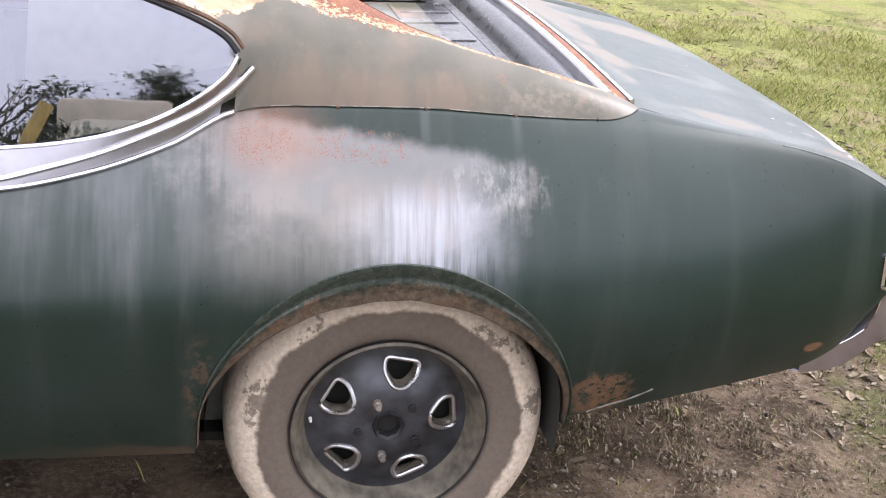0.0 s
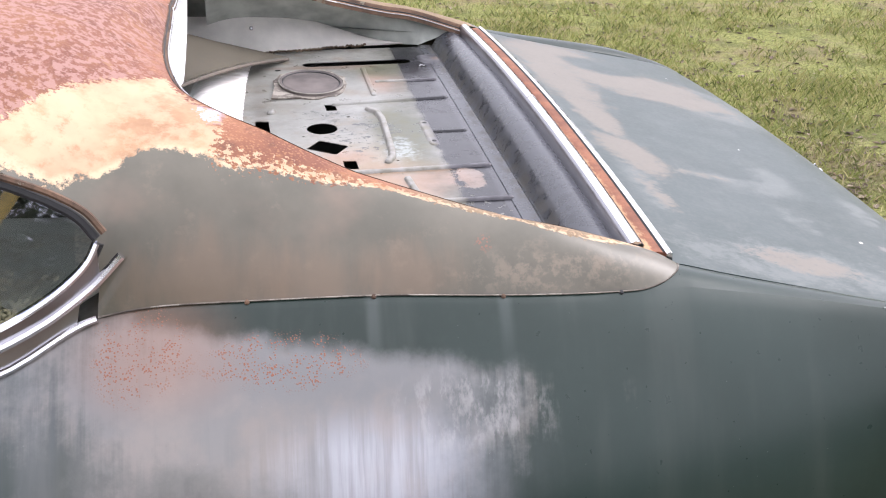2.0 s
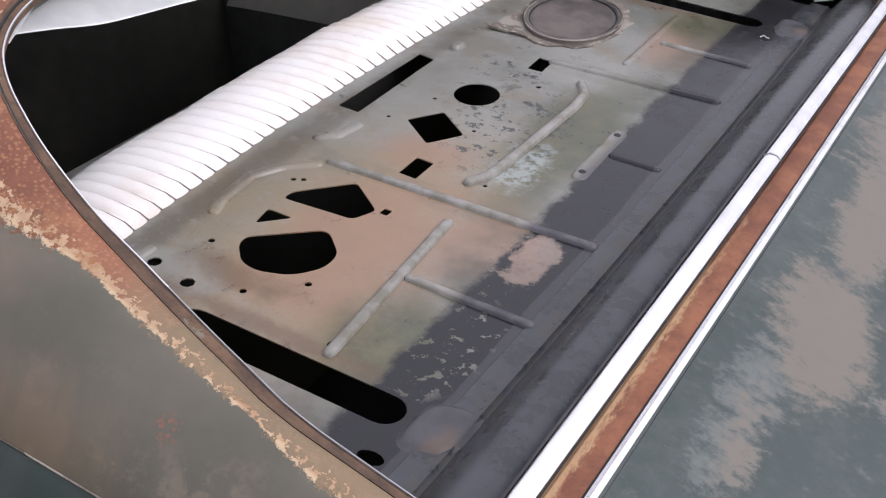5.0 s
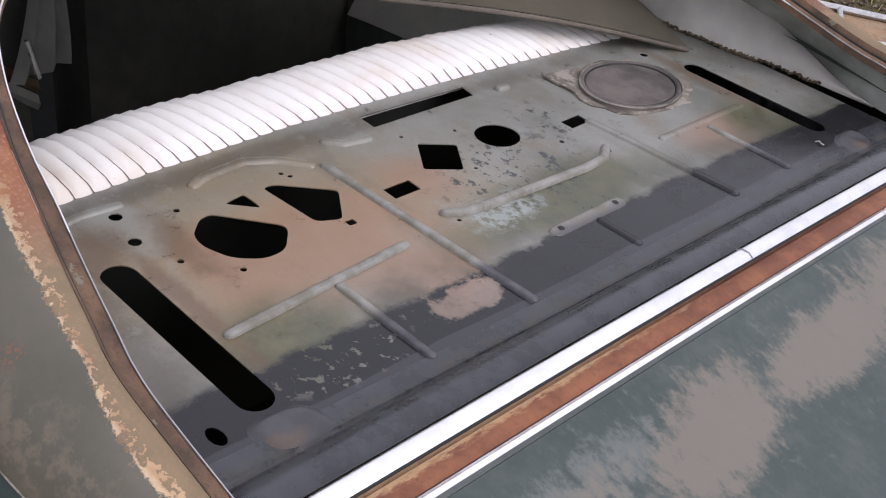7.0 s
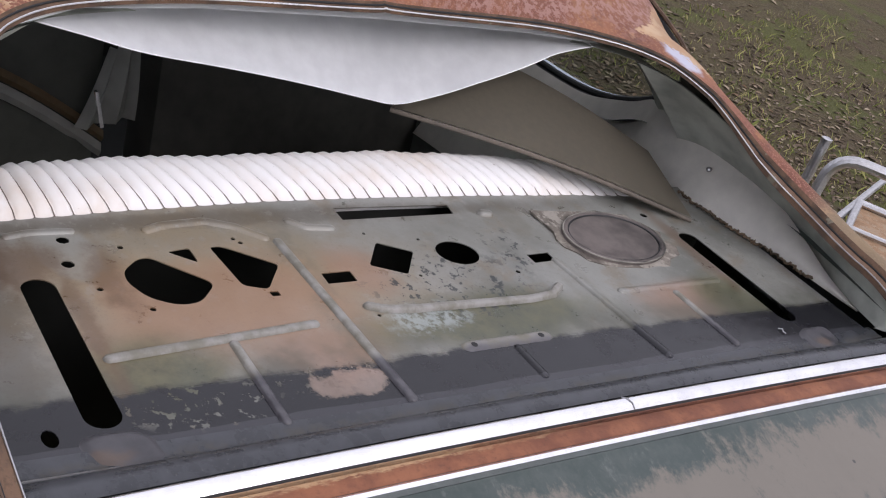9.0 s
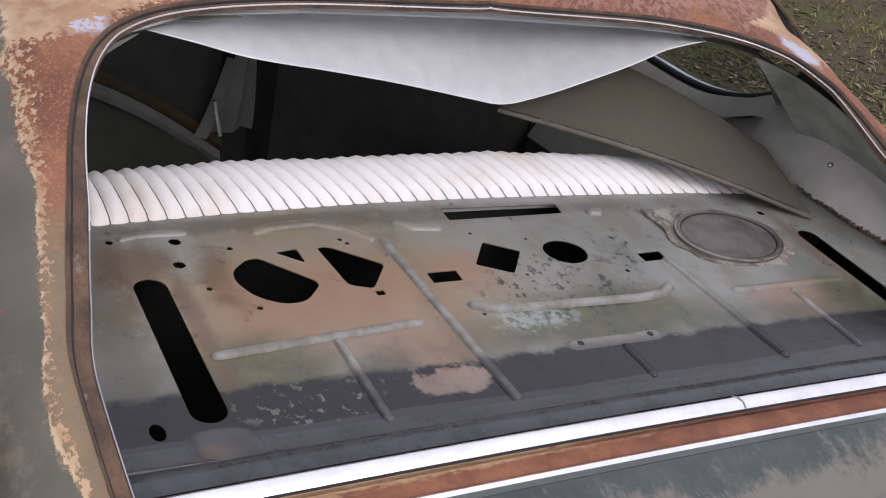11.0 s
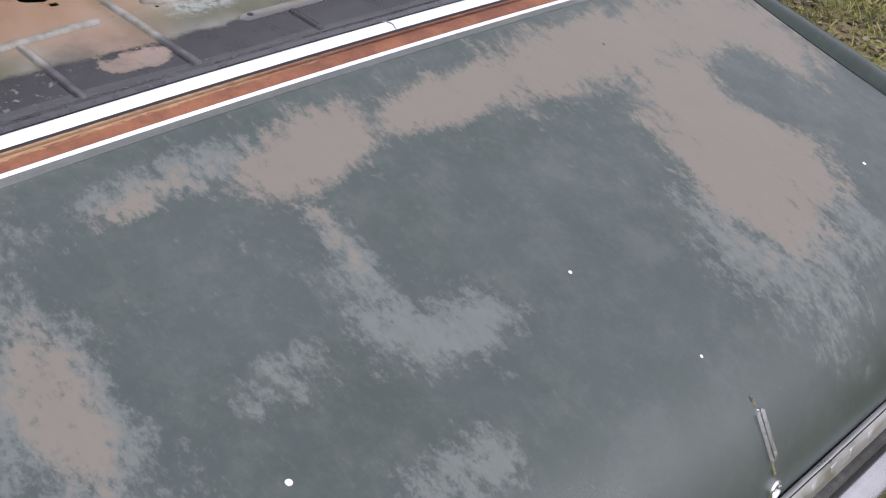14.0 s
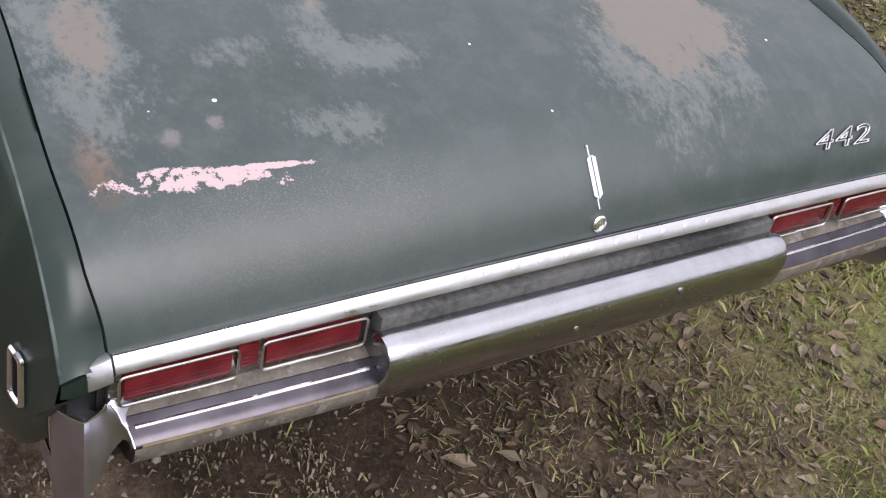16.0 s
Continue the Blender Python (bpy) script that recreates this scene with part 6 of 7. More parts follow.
# ---------------------------------------------------------------- side windows
def quarter_window(sgn):
    lowz = curve([-1.9, -1.0, -0.759, -0.667, -0.573, -0.507, -0.449, -0.401, -0.363, -0.343, -0.334], [0.84, 0.850, 0.871, 0.880, 0.897, 0.918, 0.944, 0.972, 1.002, 1.025, 1.044])
    topz = curve([-1.9, -0.80, -0.574, -0.507, -0.479, -0.432, -0.383, -0.354, -0.334], [1.19, 1.18, 1.152, 1.136, 1.127, 1.111, 1.090, 1.072, 1.048])

    def gy(z):
        return 0.782 - 0.21 * (z - 0.98) - 0.10 * max(0.0, z - 0.98) ** 2
    xs = [-1.9, -1.6, -1.3, -1.0, -0.85] + list(np.linspace(-0.77, -0.40, 18)) + list(np.linspace(-0.39, -0.334, 12))
    rows = []
    for x in xs:
        z0, z1 = lowz(x) - 0.004, topz(x) + 0.004
        rows.append([(x, sgn * (gy(z0 + (z1 - z0) * v) - 0.006), z0 + (z1 - z0) * v) for v in np.linspace(0, 1, 9)])
    bm = bmesh.new()
    rows_mesh(bm, rows, flip=sgn > 0)
    g = part("quarter_window", bm, M_GLASS, car, "smoked quarter window glass", 60)
    g.visible_shadow = False
    low = [(x, lowz(x)) for x in xs]
    bm = bmesh.new()
    tube(bm, [(x, sgn * (gy(z) + 0.001), z + 0.001) for x, z in low], 0.0035, 6)
    part("glass_bead", bm, M_CHROME, g, "thin bright bead below the glass")
    # sill band with its two bright trims
    seam = lambda x: TOP_Z(x)
    rail = curve([-1.9, -0.76, -0.667, -0.573, -0.478, -0.401, -0.343, -0.306], [0.790, 0.823, 0.844, 0.871, 0.909, 0.946, 0.987, 1.027])
    rail_y = lambda x: TOP_Y(x) - 0.004 - 0.010 * min(1.0, max(0.0, (x + 0.40) / 0.09))
    bm = bmesh.new()
    rows = []
    for x, z in low:
        zr = min(rail(x), z - 0.008)
        zb = max(seam(x) + 0.002, zr - 0.05) if x < -0.36 else zr - 0.008
        rows.append([(x, sgn * (gy(z) + 0.003), z - 0.002), (x, sgn * rail_y(x), zr), (x, sgn * (TOP_Y(x) + 0.001 if x < -0.36 else rail_y(x)), zb)])
    rows_mesh(bm, rows, flip=sgn < 0)
    part("window_sill_band", bm, M_BANDGREY, g, "dark painted band below the quarter window", 60)
    bm = bmesh.new()
    tube(bm, [(x, sgn * (rail_y(x) + 0.003), rail(x)) for x in xs[:-8] + list(np.linspace(-0.375, -0.306, 10))], 0.0062, 8)
    part("sill_trim_upper", bm, M_CHROME, g, "bright rounded sill trim")
    bm = bmesh.new()
    tube(bm, [(x, sgn * (TOP_Y(x) + 0.004), seam(x) + 0.001) for x in xs if x < -0.338], 0.0050, 8)
    part("sill_trim_lower", bm, M_CHROME, g, "narrow bright belt trim")
    bm = bmesh.new()
    tube(bm, [(x, sgn * (gy(topz(x)) + 0.001), topz(x) + 0.004) for x in xs], 0.006, 6)
    part("window_seal", bm, M_RUBBER, g, "black seal over the quarter window")
    bm = bmesh.new()
    tube(bm, [(x + 0.010 * min(1, max(0, (x + 0.5) / 0.1)), sgn * (gy(topz(x)) + 0.004), topz(x) + 0.013) for x in xs], 0.0045, 6)
    part("drip_rail", bm, M_LIP, g, "tarnished brown rail over the quarter window")
    bm = bmesh.new()
    tube(bm, [(x, sgn * (gy(z) - 0.012), z - 0.003) for x, z in low if x > -1.4], 0.0075, 8)
    part("inner_seal", bm, M_RUBBER, g, "black inner seal below the glass")


for sgn in (-1, 1):
    quarter_window(sgn)

# seam and clip studs along the foot of each pillar
for sgn in (-1, 1):
    bm = bmesh.new()
    tube(bm, [tuple(skin(s, 0.0, sgn) + Vector((0, sgn * 0.0006, 0.0002))) for s in np.linspace(0.0, 5.0, 90)], 0.0010, 5)
    seam_ob = part("pillar_seam", bm, M_CARD, car, "pale cracked seam at the pillar foot")
    for x in (-0.154, 0.008, 0.181, 0.348):
        bm = bmesh.new()
        disc(bm, (x, sgn * (TOP_Y(x) + 0.0005), TOP_Z(x) - 0.001), (0, sgn * 0.8, 0.6), [(0.0038, 0), (0.0034, 0.002), (0.0014, 0.0035), (0.0, 0.0035)], 10)
        part("clip_stud", bm, M_LIP if x < 0.3 else M_RUBBER, seam_ob, "small rusted trim stud" if x < 0.3 else "empty clip hole")

# ---------------------------------------------------------------- tail
tail_trim = sheet_profile("deck_lip_trim", [(1.084, 0.7425), (1.089, 0.7455), (1.0925, 0.7450), (1.0990, 0.7365), (1.1040, 0.7275), (1.1040, 0.7245), (1.1010, 0.7220), (1.096, 0.7210), (1.085, 0.7205)], -0.722, 0.722, M_LIPTRIM,
                          "long bright trim along the deck lip", 0.008, 50, drop=0.012)
for k in range(10):
    y = -0.203 + 0.0468 * k
    bm = bmesh.new()
    box(bm, (0.008, 0.014, 0.0016), (1.0986 + 0.008 * (1 - (y / 0.7) ** 2), y, 0.7368 - 0.012 * (y / 0.7) ** 2), 0.0006, Matrix.Rotation(radians(56), 4, "Y"))
    part("raised_bar", bm, M_LIPTRIM, tail_trim)
bm = bmesh.new()
tube(bm, [(1.0918 + 0.008 * (1 - (y / 0.7) ** 2), y, 0.7455 - 0.012 * (y / 0.7) ** 2) for y in np.linspace(-0.72, 0.72, 50)], 0.0009, 5)
part("trim_line", bm, M_RUBBER, tail_trim, "fine black line along the trim")
TRIM = [(1.078, 0.7440), (1.089, 0.7455), (1.0925, 0.7450), (1.0990, 0.7365), (1.1040, 0.7275), (1.1040, 0.7245), (1.1010, 0.7220), (1.096, 0.7210), (1.082, 0.7205)]
for sgn in (-1, 1):
    # the trim goes on over the fender's end as a short cap
    bm = bmesh.new()
    rows = [[(x + 0.006 - 0.004 * u * u, sgn * (0.7265 + 0.028 * u), z - 0.0100 - 0.010 * u - (0.006 if z < 0.73 else 0.0)) for x, z in TRIM] for u in np.linspace(0, 1, 7)]
    rows_mesh(bm, rows)
    for row in (rows[0], rows[-1]):
        bm.faces.new([bm.verts.new(p) for p in row])
    bmesh.ops.remove_doubles(bm, verts=bm.verts, dist=0.0001)
    bmesh.ops.recalc_face_normals(bm, faces=bm.faces)
    part("fender_cap", bm, M_LIPTRIM, car, "bright cap at the fender end", 40)
    # closed end of the fender above the bumper corner
    bm = bmesh.new()
    outl = [(0.7275, 0.722), (0.755, 0.716), (0.783, 0.709), (0.7845, 0.690), (0.768, 0.686), (0.750, 0.690), (0.7275, 0.694)]
    fr, bk = ([bm.verts.new((x, sgn * y, z)) for y, z in outl] for x in (1.0985, 1.050))
    bm.faces.new(fr)
    for i in range(len(outl)):
        k = (i + 1) % len(outl)
        bm.faces.new([fr[i], fr[k], bk[k], bk[i]])
    bmesh.ops.recalc_face_normals(bm, faces=bm.faces)
    part("fender_end", bm, M_SIDE, car, "green rear end of the fender", 40)
    # added black block gives the hollow behind the corner its shade
    bm = bmesh.new()
    box(bm, (0.09, 0.066, 0.080), (1.025, sgn * 0.736, 0.650), 0.004)
    part("corner_shade_block", bm, M_RUBBER, car, "black block painting the shaded hollow behind the bumper corner")
    # worn crease along the shoulder, its highlight put into the paler colour
    bm = bmesh.new()
    tube(bm, [(x, sgn * (RIDGE_Y(x) - 0.0012), RIDGE_Z(x) - 0.0010) for x in np.linspace(0.74, 1.094, 40)], 0.0026, 8)
    part("shoulder_crease", bm, M_CREASE, car, "worn shoulder crease with its highlight painted pale")


def tail_lamp(sgn):
    bm = bmesh.new()
    box(bm, (0.02, 0.36, 0.075), (1.083, sgn * 0.548, 0.684), 0.004)
    lamp = part("tail_lamp", bm, M_DULL, car, "red tail lamp in a bright frame")
    for y0, y1, nm in ((0.567, 0.718, "lens"), (0.385, 0.535, "lens")):
        bm = bmesh.new()
        box(bm, (0.016, y1 - y0 - 0.012, 0.040), (1.094, sgn * (y0 + y1) / 2, 0.683), 0.006)
        part(nm, bm, M_LENS, lamp, "dark red ribbed lens")
        bm = bmesh.new()
        z0, z1 = 0.660, 0.706
        ring = bent([(1.1045, sgn * (y0 + y1) / 2, z0), (1.1045, sgn * y0, z0), (1.1045, sgn * y0, z1), (1.1045, sgn * y1, z1), (1.1045, sgn * y1, z0), (1.1045, sgn * (y0 + y1) / 2, z0)], 0.009)
        tube(bm, ring, 0.0021, 6, cap=False)
        part("lens_frame", bm, M_FRAME, lamp, "thin bright lens frame")
    bm = bmesh.new()
    box(bm, (0.012, 0.030, 0.038), (1.092, sgn * 0.551, 0.684), 0.003)
    part("reflector", bm, M_LENS, lamp, "bright red reflector between the lenses")


for sgn in (-1, 1):
    tail_lamp(sgn)


def bumper():
    # ledge below the lamps, rounded edge, face that turns under
    sec = [(1.070, 0.652), (1.090, 0.649), (1.106, 0.642), (1.114, 0.6375), (1.119, 0.6340), (1.128, 0.6285), (1.136, 0.6225), (1.1385, 0.619), (1.1388, 0.610), (1.135, 0.596), (1.125, 0.582), (1.10, 0.572), (1.075, 0.570)]
    rows = []
    for y in np.linspace(-0.709, 0.709, 60):
        bow = 0.012 * (1 - (y / 0.72) ** 2)
        rows.append([(x + bow, y, z) for x, z in sec])
    bm = bmesh.new()
    rows_mesh(bm, rows, flip=True)
    for row in (rows[0], rows[-1]):
        bm.faces.new([bm.verts.new(p) for p in row])
    bmesh.ops.recalc_face_normals(bm, faces=bm.faces)
    bp = part("rear_bumper", bm, M_HAZE, car, "dulled chrome rear bumper with upright corner blades", 40)
    bm = bmesh.new()
    rows = [[(1.088 + o + 0.012 * (1 - (y / 0.72) ** 2), y, z) for o, z in ((-0.004, 0.6530), (0.006, 0.6500), (0.018, 0.6440))] for y in np.linspace(-0.715, 0.715, 40)]
    rows_mesh(bm, rows, flip=True)
    part("bumper_ledge", bm, M_LEDGE, bp, "dirty tan ledge below the lamps")
    for y0, y1 in ((-0.703, -0.386), (0.386, 0.703)):
        bm = bmesh.new()
        tube(bm, [(1.1185 + 0.012 * (1 - (y / 0.72) ** 2), y, 0.6355) for y in np.linspace(y0, y1, 16)], 0.0030, 6)
        part("bumper_edge", bm, M_CHROME, bp, "thin polished line along the bumper edge")
    bm = bmesh.new()
    tube(bm, [(1.1378 + 0.012 * (1 - (y / 0.72) ** 2), y, 0.6195 + 0.0015 * noise.noise((y * 9, 0.5, 0.2))) for y in np.linspace(-0.70, 0.70, 80)], 0.0022, 6)
    face = bm
    bm = bmesh.new()
    rows = [[(x + 0.0008 + 0.012 * (1 - (y / 0.72) ** 2), y, z) for x, z in ((1.1385, 0.6185), (1.1390, 0.610), (1.1354, 0.5955), (1.1254, 0.5815))] for y in np.linspace(-0.7095, 0.7095, 50)]
    rows_mesh(bm, rows, flip=True)
    part("bumper_skirt", bm, M_LEDGE, bp, "dull tan-stained lower face of the bumper", 50)
    bm = face
    part("dirt_line", bm, M_DIRT, bp, "tan line of dried dirt along the bumper")
    for sgn in (-1, 1):
        # upright corner blade with a sharp ridge and a notched top
        plan = [(0.898, 0.754, 0.439, 0.397), (0.904, 0.754, 0.446, 0.397), (0.934, 0.756, 0.454, 0.401), (0.963, 0.759, 0.464, 0.406), (0.996, 0.764, 0.486, 0.422), (1.021, 0.771, 0.512, 0.447), (1.034, 0.777, 0.550, 0.470),
                (1.040, 0.779, 0.605, 0.485), (1.047, 0.7785, 0.632, 0.490), (1.060, 0.7735, 0.634, 0.500), (1.076, 0.7645, 0.635, 0.515), (1.088, 0.7570, 0.637, 0.533), (1.0915, 0.7545, 0.638, 0.538), (1.0925, 0.7525, 0.6385, 0.540),
                (1.0935, 0.7480, 0.642, 0.548), (1.0950, 0.7400, 0.648, 0.565), (1.0960, 0.7325, 0.656, 0.580), (1.0965, 0.7295, 0.664, 0.586), (1.0985, 0.7245, 0.664, 0.596), (1.1050, 0.7190, 0.654, 0.607), (1.1110, 0.7145, 0.640, 0.615), (1.1170, 0.7100, 0.634, 0.612), (1.1290, 0.7090, 0.6285, 0.604), (1.1395, 0.7085, 0.6215, 0.598)]
        rows = []
        for x, y, zt, zb in plan:
            flare = min(1.0, max(0.0, (x - 1.03) / 0.03)) * min(1.0, max(0.0, (y - 0.711) / 0.03))
            rows.append([(x - 0.012, sgn * (y - 0.018), zt - 0.001), (x - 0.003, sgn * (y - 0.005), zt)] +
                        [(x + 0.030 * flare * v ** 0.7, sgn * (y + 0.010 * flare * v ** 0.7 * (1 if y > 0.7525 else 0.6)), zt - 0.004 - (zt - 0.004 - zb) * v) for v in np.linspace(0, 1, 9)] + [(x - 0.02, sgn * (y - 0.02), zb)])
        bm = bmesh.new()
        rows_mesh(bm, rows)
        bmesh.ops.recalc_face_normals(bm, faces=bm.faces)
        bmesh.ops.solidify(bm, geom=bm.faces[:], thickness=0.003)
        corner = part("bumper_corner", bm, M_SATIN, bp, "bright upright bumper corner with a sharp ridge", 28)
        bm = bmesh.new()
        tube(bm, [(x, sgn * (y + 0.001), zt - 0.001) for x, y, zt, zb in plan[1:]], 0.0019, 6)
        part("polished_edge", bm, M_CHROME, corner, "polished top edge of the bumper corner")
    prof = [(1.085, 0.668), (1.118, 0.690), (1.128, 0.694), (1.148, 0.689), (1.160, 0.676), (1.165, 0.655), (1.163, 0.634), (1.158, 0.612), (1.147, 0.594), (1.12, 0.586)]
    bm = bmesh.new()
    rows = []
    for y in np.r_[-0.380, -0.378, np.linspace(-0.368, 0.368, 24), 0.378, 0.380]:
        k = 0.80 if abs(y) > 0.379 else (0.94 if abs(y) > 0.377 else 1.0)
        rows.append([(1.125 + (x - 1.125) * k, y, 0.655 + (z - 0.655) * k) for x, z in prof])
    rows_mesh(bm, rows, flip=True)
    for row in (rows[0], rows[-1]):
        bm.faces.new([bm.verts.new(p) for p in row])
    bmesh.ops.remove_doubles(bm, verts=bm.verts, dist=0.0002)
    bmesh.ops.recalc_face_normals(bm, faces=bm.faces)
    part("bumper_centre", bm, M_CENTRE, bp, "raised bright centre of the bumper", 45)
    bm = bmesh.new()
    box(bm, (0.05, 0.745, 0.05), (1.092, 0, 0.685), 0.004)
    part("step_pad", bm, M_RUNNER, bp, "dark gritty pad behind the bumper centre")
    for y, z in ((-0.06, 0.64), (0.14, 0.66)):
        bm = bmesh.new()
        disc(bm, (1.1635, y, z), (1, 0, 0.2), [(0.006, 0), (0.005, 0.003), (0.0, 0.004)], 10)
        part("bumper_bolt", bm, M_DULL, bp)
    bm = bmesh.new()
    box(bm, (0.03, 1.47, 0.17), (1.062, 0, 0.635))
    part("tail_panel", bm, M_DARK, car)


bumper()

for sgn in (-1, 1):
    bm = bmesh.new()
    pts = [(1.002, 0.700), (1.024, 0.692), (1.028, 0.622), (1.006, 0.630)]
    loop = [Vector((x, sgn * (side_y(x, z) + 0.004), z)) for x, z in pts]
    tube(bm, bent([(loop[0] + loop[1]) / 2, loop[1], loop[2], loop[3], loop[0], (loop[0] + loop[1]) / 2], 0.008), 0.0045, 6, cap=False)
    mk = part("side_marker", bm, M_CHROME, car, "bright side marker lamp bezel")
    bm = bmesh.new()
    vs = [bm.verts.new(p) for p in loop]
    bm.faces.new(vs)
    bmesh.ops.solidify(bm, geom=bm.faces[:], thickness=0.004)
    part("marker_lens", bm, M_RUBBER, mk, "dark empty marker lens", smooth=False)

# emblem, lock and number badge on the deck lid
def on_deck(x, y, up=0.002):
    h = 0.002
    n = Vector((deck_z(x - h, y) - deck_z(x + h, y), deck_z(x, y - h) - deck_z(x, y + h), 2 * h)).normalized()
    return Vector((x, y, deck_z(x, y))) + n * up, n


def emblem():
    p0, n0 = on_deck(1.019, -0.003)
    p1, n1 = on_deck(1.077, 0.001)
    d, n = (p1 - p0), (n0 + n1).normalized()
    side = d.cross(n).normalized()
    bm = bmesh.new()
    tube(bm, [p0, p1], 0.0022, 6)
    e = part("deck_emblem", bm, M_CHROME, deck, "bright upright bar emblem")
    for s in (-1, 1):
        bm = bmesh.new()
        outl = [(0.16, 0.001), (0.20, 0.008), (0.78, 0.008), (0.84, 0.001)]
        rows = [[p0 + d * u + side * s * w + n * h for u, w in outl] for h in (0.0, 0.006)]
        vs = [[bm.verts.new(q) for q in r] for r in rows]
        bm.faces.new(vs[1])
        for i in range(4):
            bm.faces.new([vs[0][i], vs[0][(i + 1) % 4], vs[1][(i + 1) % 4], vs[1][i]])
        bmesh.ops.recalc_face_normals(bm, faces=bm.faces)
        part("emblem_wing", bm, M_CHROME, e, smooth=False)
    p, n = on_deck(1.0835, 0.004, 0.0)
    bm = bmesh.new()
    disc(bm, p, n, [(0.013, 0.0), (0.013, 0.004), (0.010, 0.006), (0.009, 0.003), (0.005, 0.003), (0.0, 0.004)], 20)
    part("deck_lock", bm, M_CHROME, deck, "round bright key lock")
    # number badge
    cu = bpy.data.curves.new("badge", "FONT")
    cu.body, cu.size, cu.align_x, cu.align_y = "442", 0.066, "LEFT", "BOTTOM"
    cu.fill_mode, cu.bevel_depth, cu.space_character = "NONE", 0.0017, 1.12
    cu.shear = 0.25
    tmp = new("badge_curve", cu)
    bpy.context.view_layer.update()
    me = bpy.data.meshes.new_from_object(tmp.evaluated_get(bpy.context.evaluated_depsgraph_get()))
    bpy.data.objects.remove(tmp)
    me.materials.append(M_RING)
    p, n = on_deck(1.070, 0.474, 0.003)
    q, _ = on_deck(1.055, 0.474, 0.003)
    up = (q - p).normalized()
    right = Vector((0, 1, -0.02)).normalized()
    n = right.cross(up).normalized()
    m = Matrix((right, up, n)).transposed().to_4x4()
    m.translation = p
    me.transform(m @ Matrix.Diagonal((1.32, 0.68, 1, 1)))
    ob = new("number_badge", me)
    ob.parent = deck
    tagged(ob, "chrome outlined three-figure badge")


emblem()

# ---------------------------------------------------------------- wheels
def wheel(at, sgn):
    cy = at[1]
    ax = Vector((0, sgn, 0))
    bm = bmesh.new()
    rings = [(0.195, -0.005), (0.205, 0.006), (0.225, 0.012), (0.250, 0.014), (0.280, 0.010), (0.302, 0.000), (0.316, -0.020), (0.324, -0.045), (0.326, -0.10), (0.324, -0.16), (0.300, -0.21), (0.21, -0.21)]
    disc(bm, at, ax, rings, 72)
    for v in bm.verts:
        v.co += 0.0018 * noise.noise(v.co * 22) * ax
    bmesh.ops.recalc_face_normals(bm, faces=bm.faces)
    tyre = part("wheel", bm, M_TYRE, car, "wheel with a mud-caked worn tyre", 60)
    bm = bmesh.new()
    disc(bm, at, ax, [(0.1955, -0.004), (0.196, 0.006), (0.190, 0.010), (0.186, 0.005), (0.181, -0.006), (0.176, -0.012), (0.172, -0.032), (0.166, -0.044), (0.162, -0.050)], 64)
    part("rim", bm, M_RIMDUST, tyre, "dusty grey steel rim", 40)
    bm = bmesh.new()
    disc(bm, at, ax, [(0.1990, 0.0040), (0.1985, 0.0095), (0.1965, 0.0080), (0.1960, 0.0040)], 64)
    part("bead_gap", bm, M_RUBBER, tyre, "dark gap between rim and tyre")
    # wheel disc with five windows
    a0 = 80

    def depth(x, y):
        """Dished disc with a soft raised rib along each spoke."""
        r = math.hypot(x, y)
        spoke = max(0.0, math.cos(5 * (math.atan2(y, x) - radians(a0 + 36)))) ** 3
        return -0.048 + 0.040 * math.exp(-((r - 0.055) / 0.065) ** 2) - 0.004 * math.exp(-(r / 0.03) ** 2) + 0.007 * spoke * math.exp(-((r - 0.105) / 0.035) ** 2)
    bm = bmesh.new()

    def win(k):
        c = radians(a0 + 72 * k)
        out = []
        for da, r in ((-14.5, 0.143), (14.5, 0.143), (17.5, 0.116), (8, 0.085), (-8, 0.085), (-17.5, 0.116)):
            out.append((r * math.cos(c + radians(da)), r * math.sin(c + radians(da))))
        return round_poly(out, 0.012, 3)
    loops = [[(0.166 * math.cos(2 * math.pi * k / 60), 0.166 * math.sin(2 * math.pi * k / 60)) for k in range(60)],
             [(0.023 * math.cos(2 * math.pi * k / 20), 0.023 * math.sin(2 * math.pi * k / 20)) for k in range(20)]]
    wins = [win(k) for k in range(5)]

    def lift(x, y, extra=0.0):
        return Vector((at[0] + x, at[1] + sgn * (depth(x, y) + extra), at[2] + y))
    for lp in loops + [[(p.x, p.y) for p in w] for w in wins]:
        vs = [bm.verts.new((x, y, 0)) for x, y in lp]
        for a, b in zip(vs, vs[1:] + vs[:1]):
            bm.edges.new((a, b))
    bmesh.ops.triangle_fill(bm, use_beauty=True, use_dissolve=False, edges=bm.edges[:], normal=(0, 0, 1))
    for _ in range(2):
        bmesh.ops.subdivide_edges(bm, edges=[e for e in bm.edges if e.calc_length() > 0.014], cuts=1)
        bmesh.ops.triangulate(bm, faces=[f for f in bm.faces if len(f.verts) > 3])
    for v in bm.verts:
        v.co = lift(v.co.x, v.co.y)
    got = bmesh.ops.extrude_face_region(bm, geom=bm.faces[:])
    bmesh.ops.translate(bm, vec=-ax * 0.006, verts=[g for g in got["geom"] if isinstance(g, bmesh.types.BMVert)])
    bmesh.ops.recalc_face_normals(bm, faces=bm.faces)
    hubp = part("wheel_disc", bm, M_WHEEL, tyre, "dark dusty five-spoke wheel disc", 45)
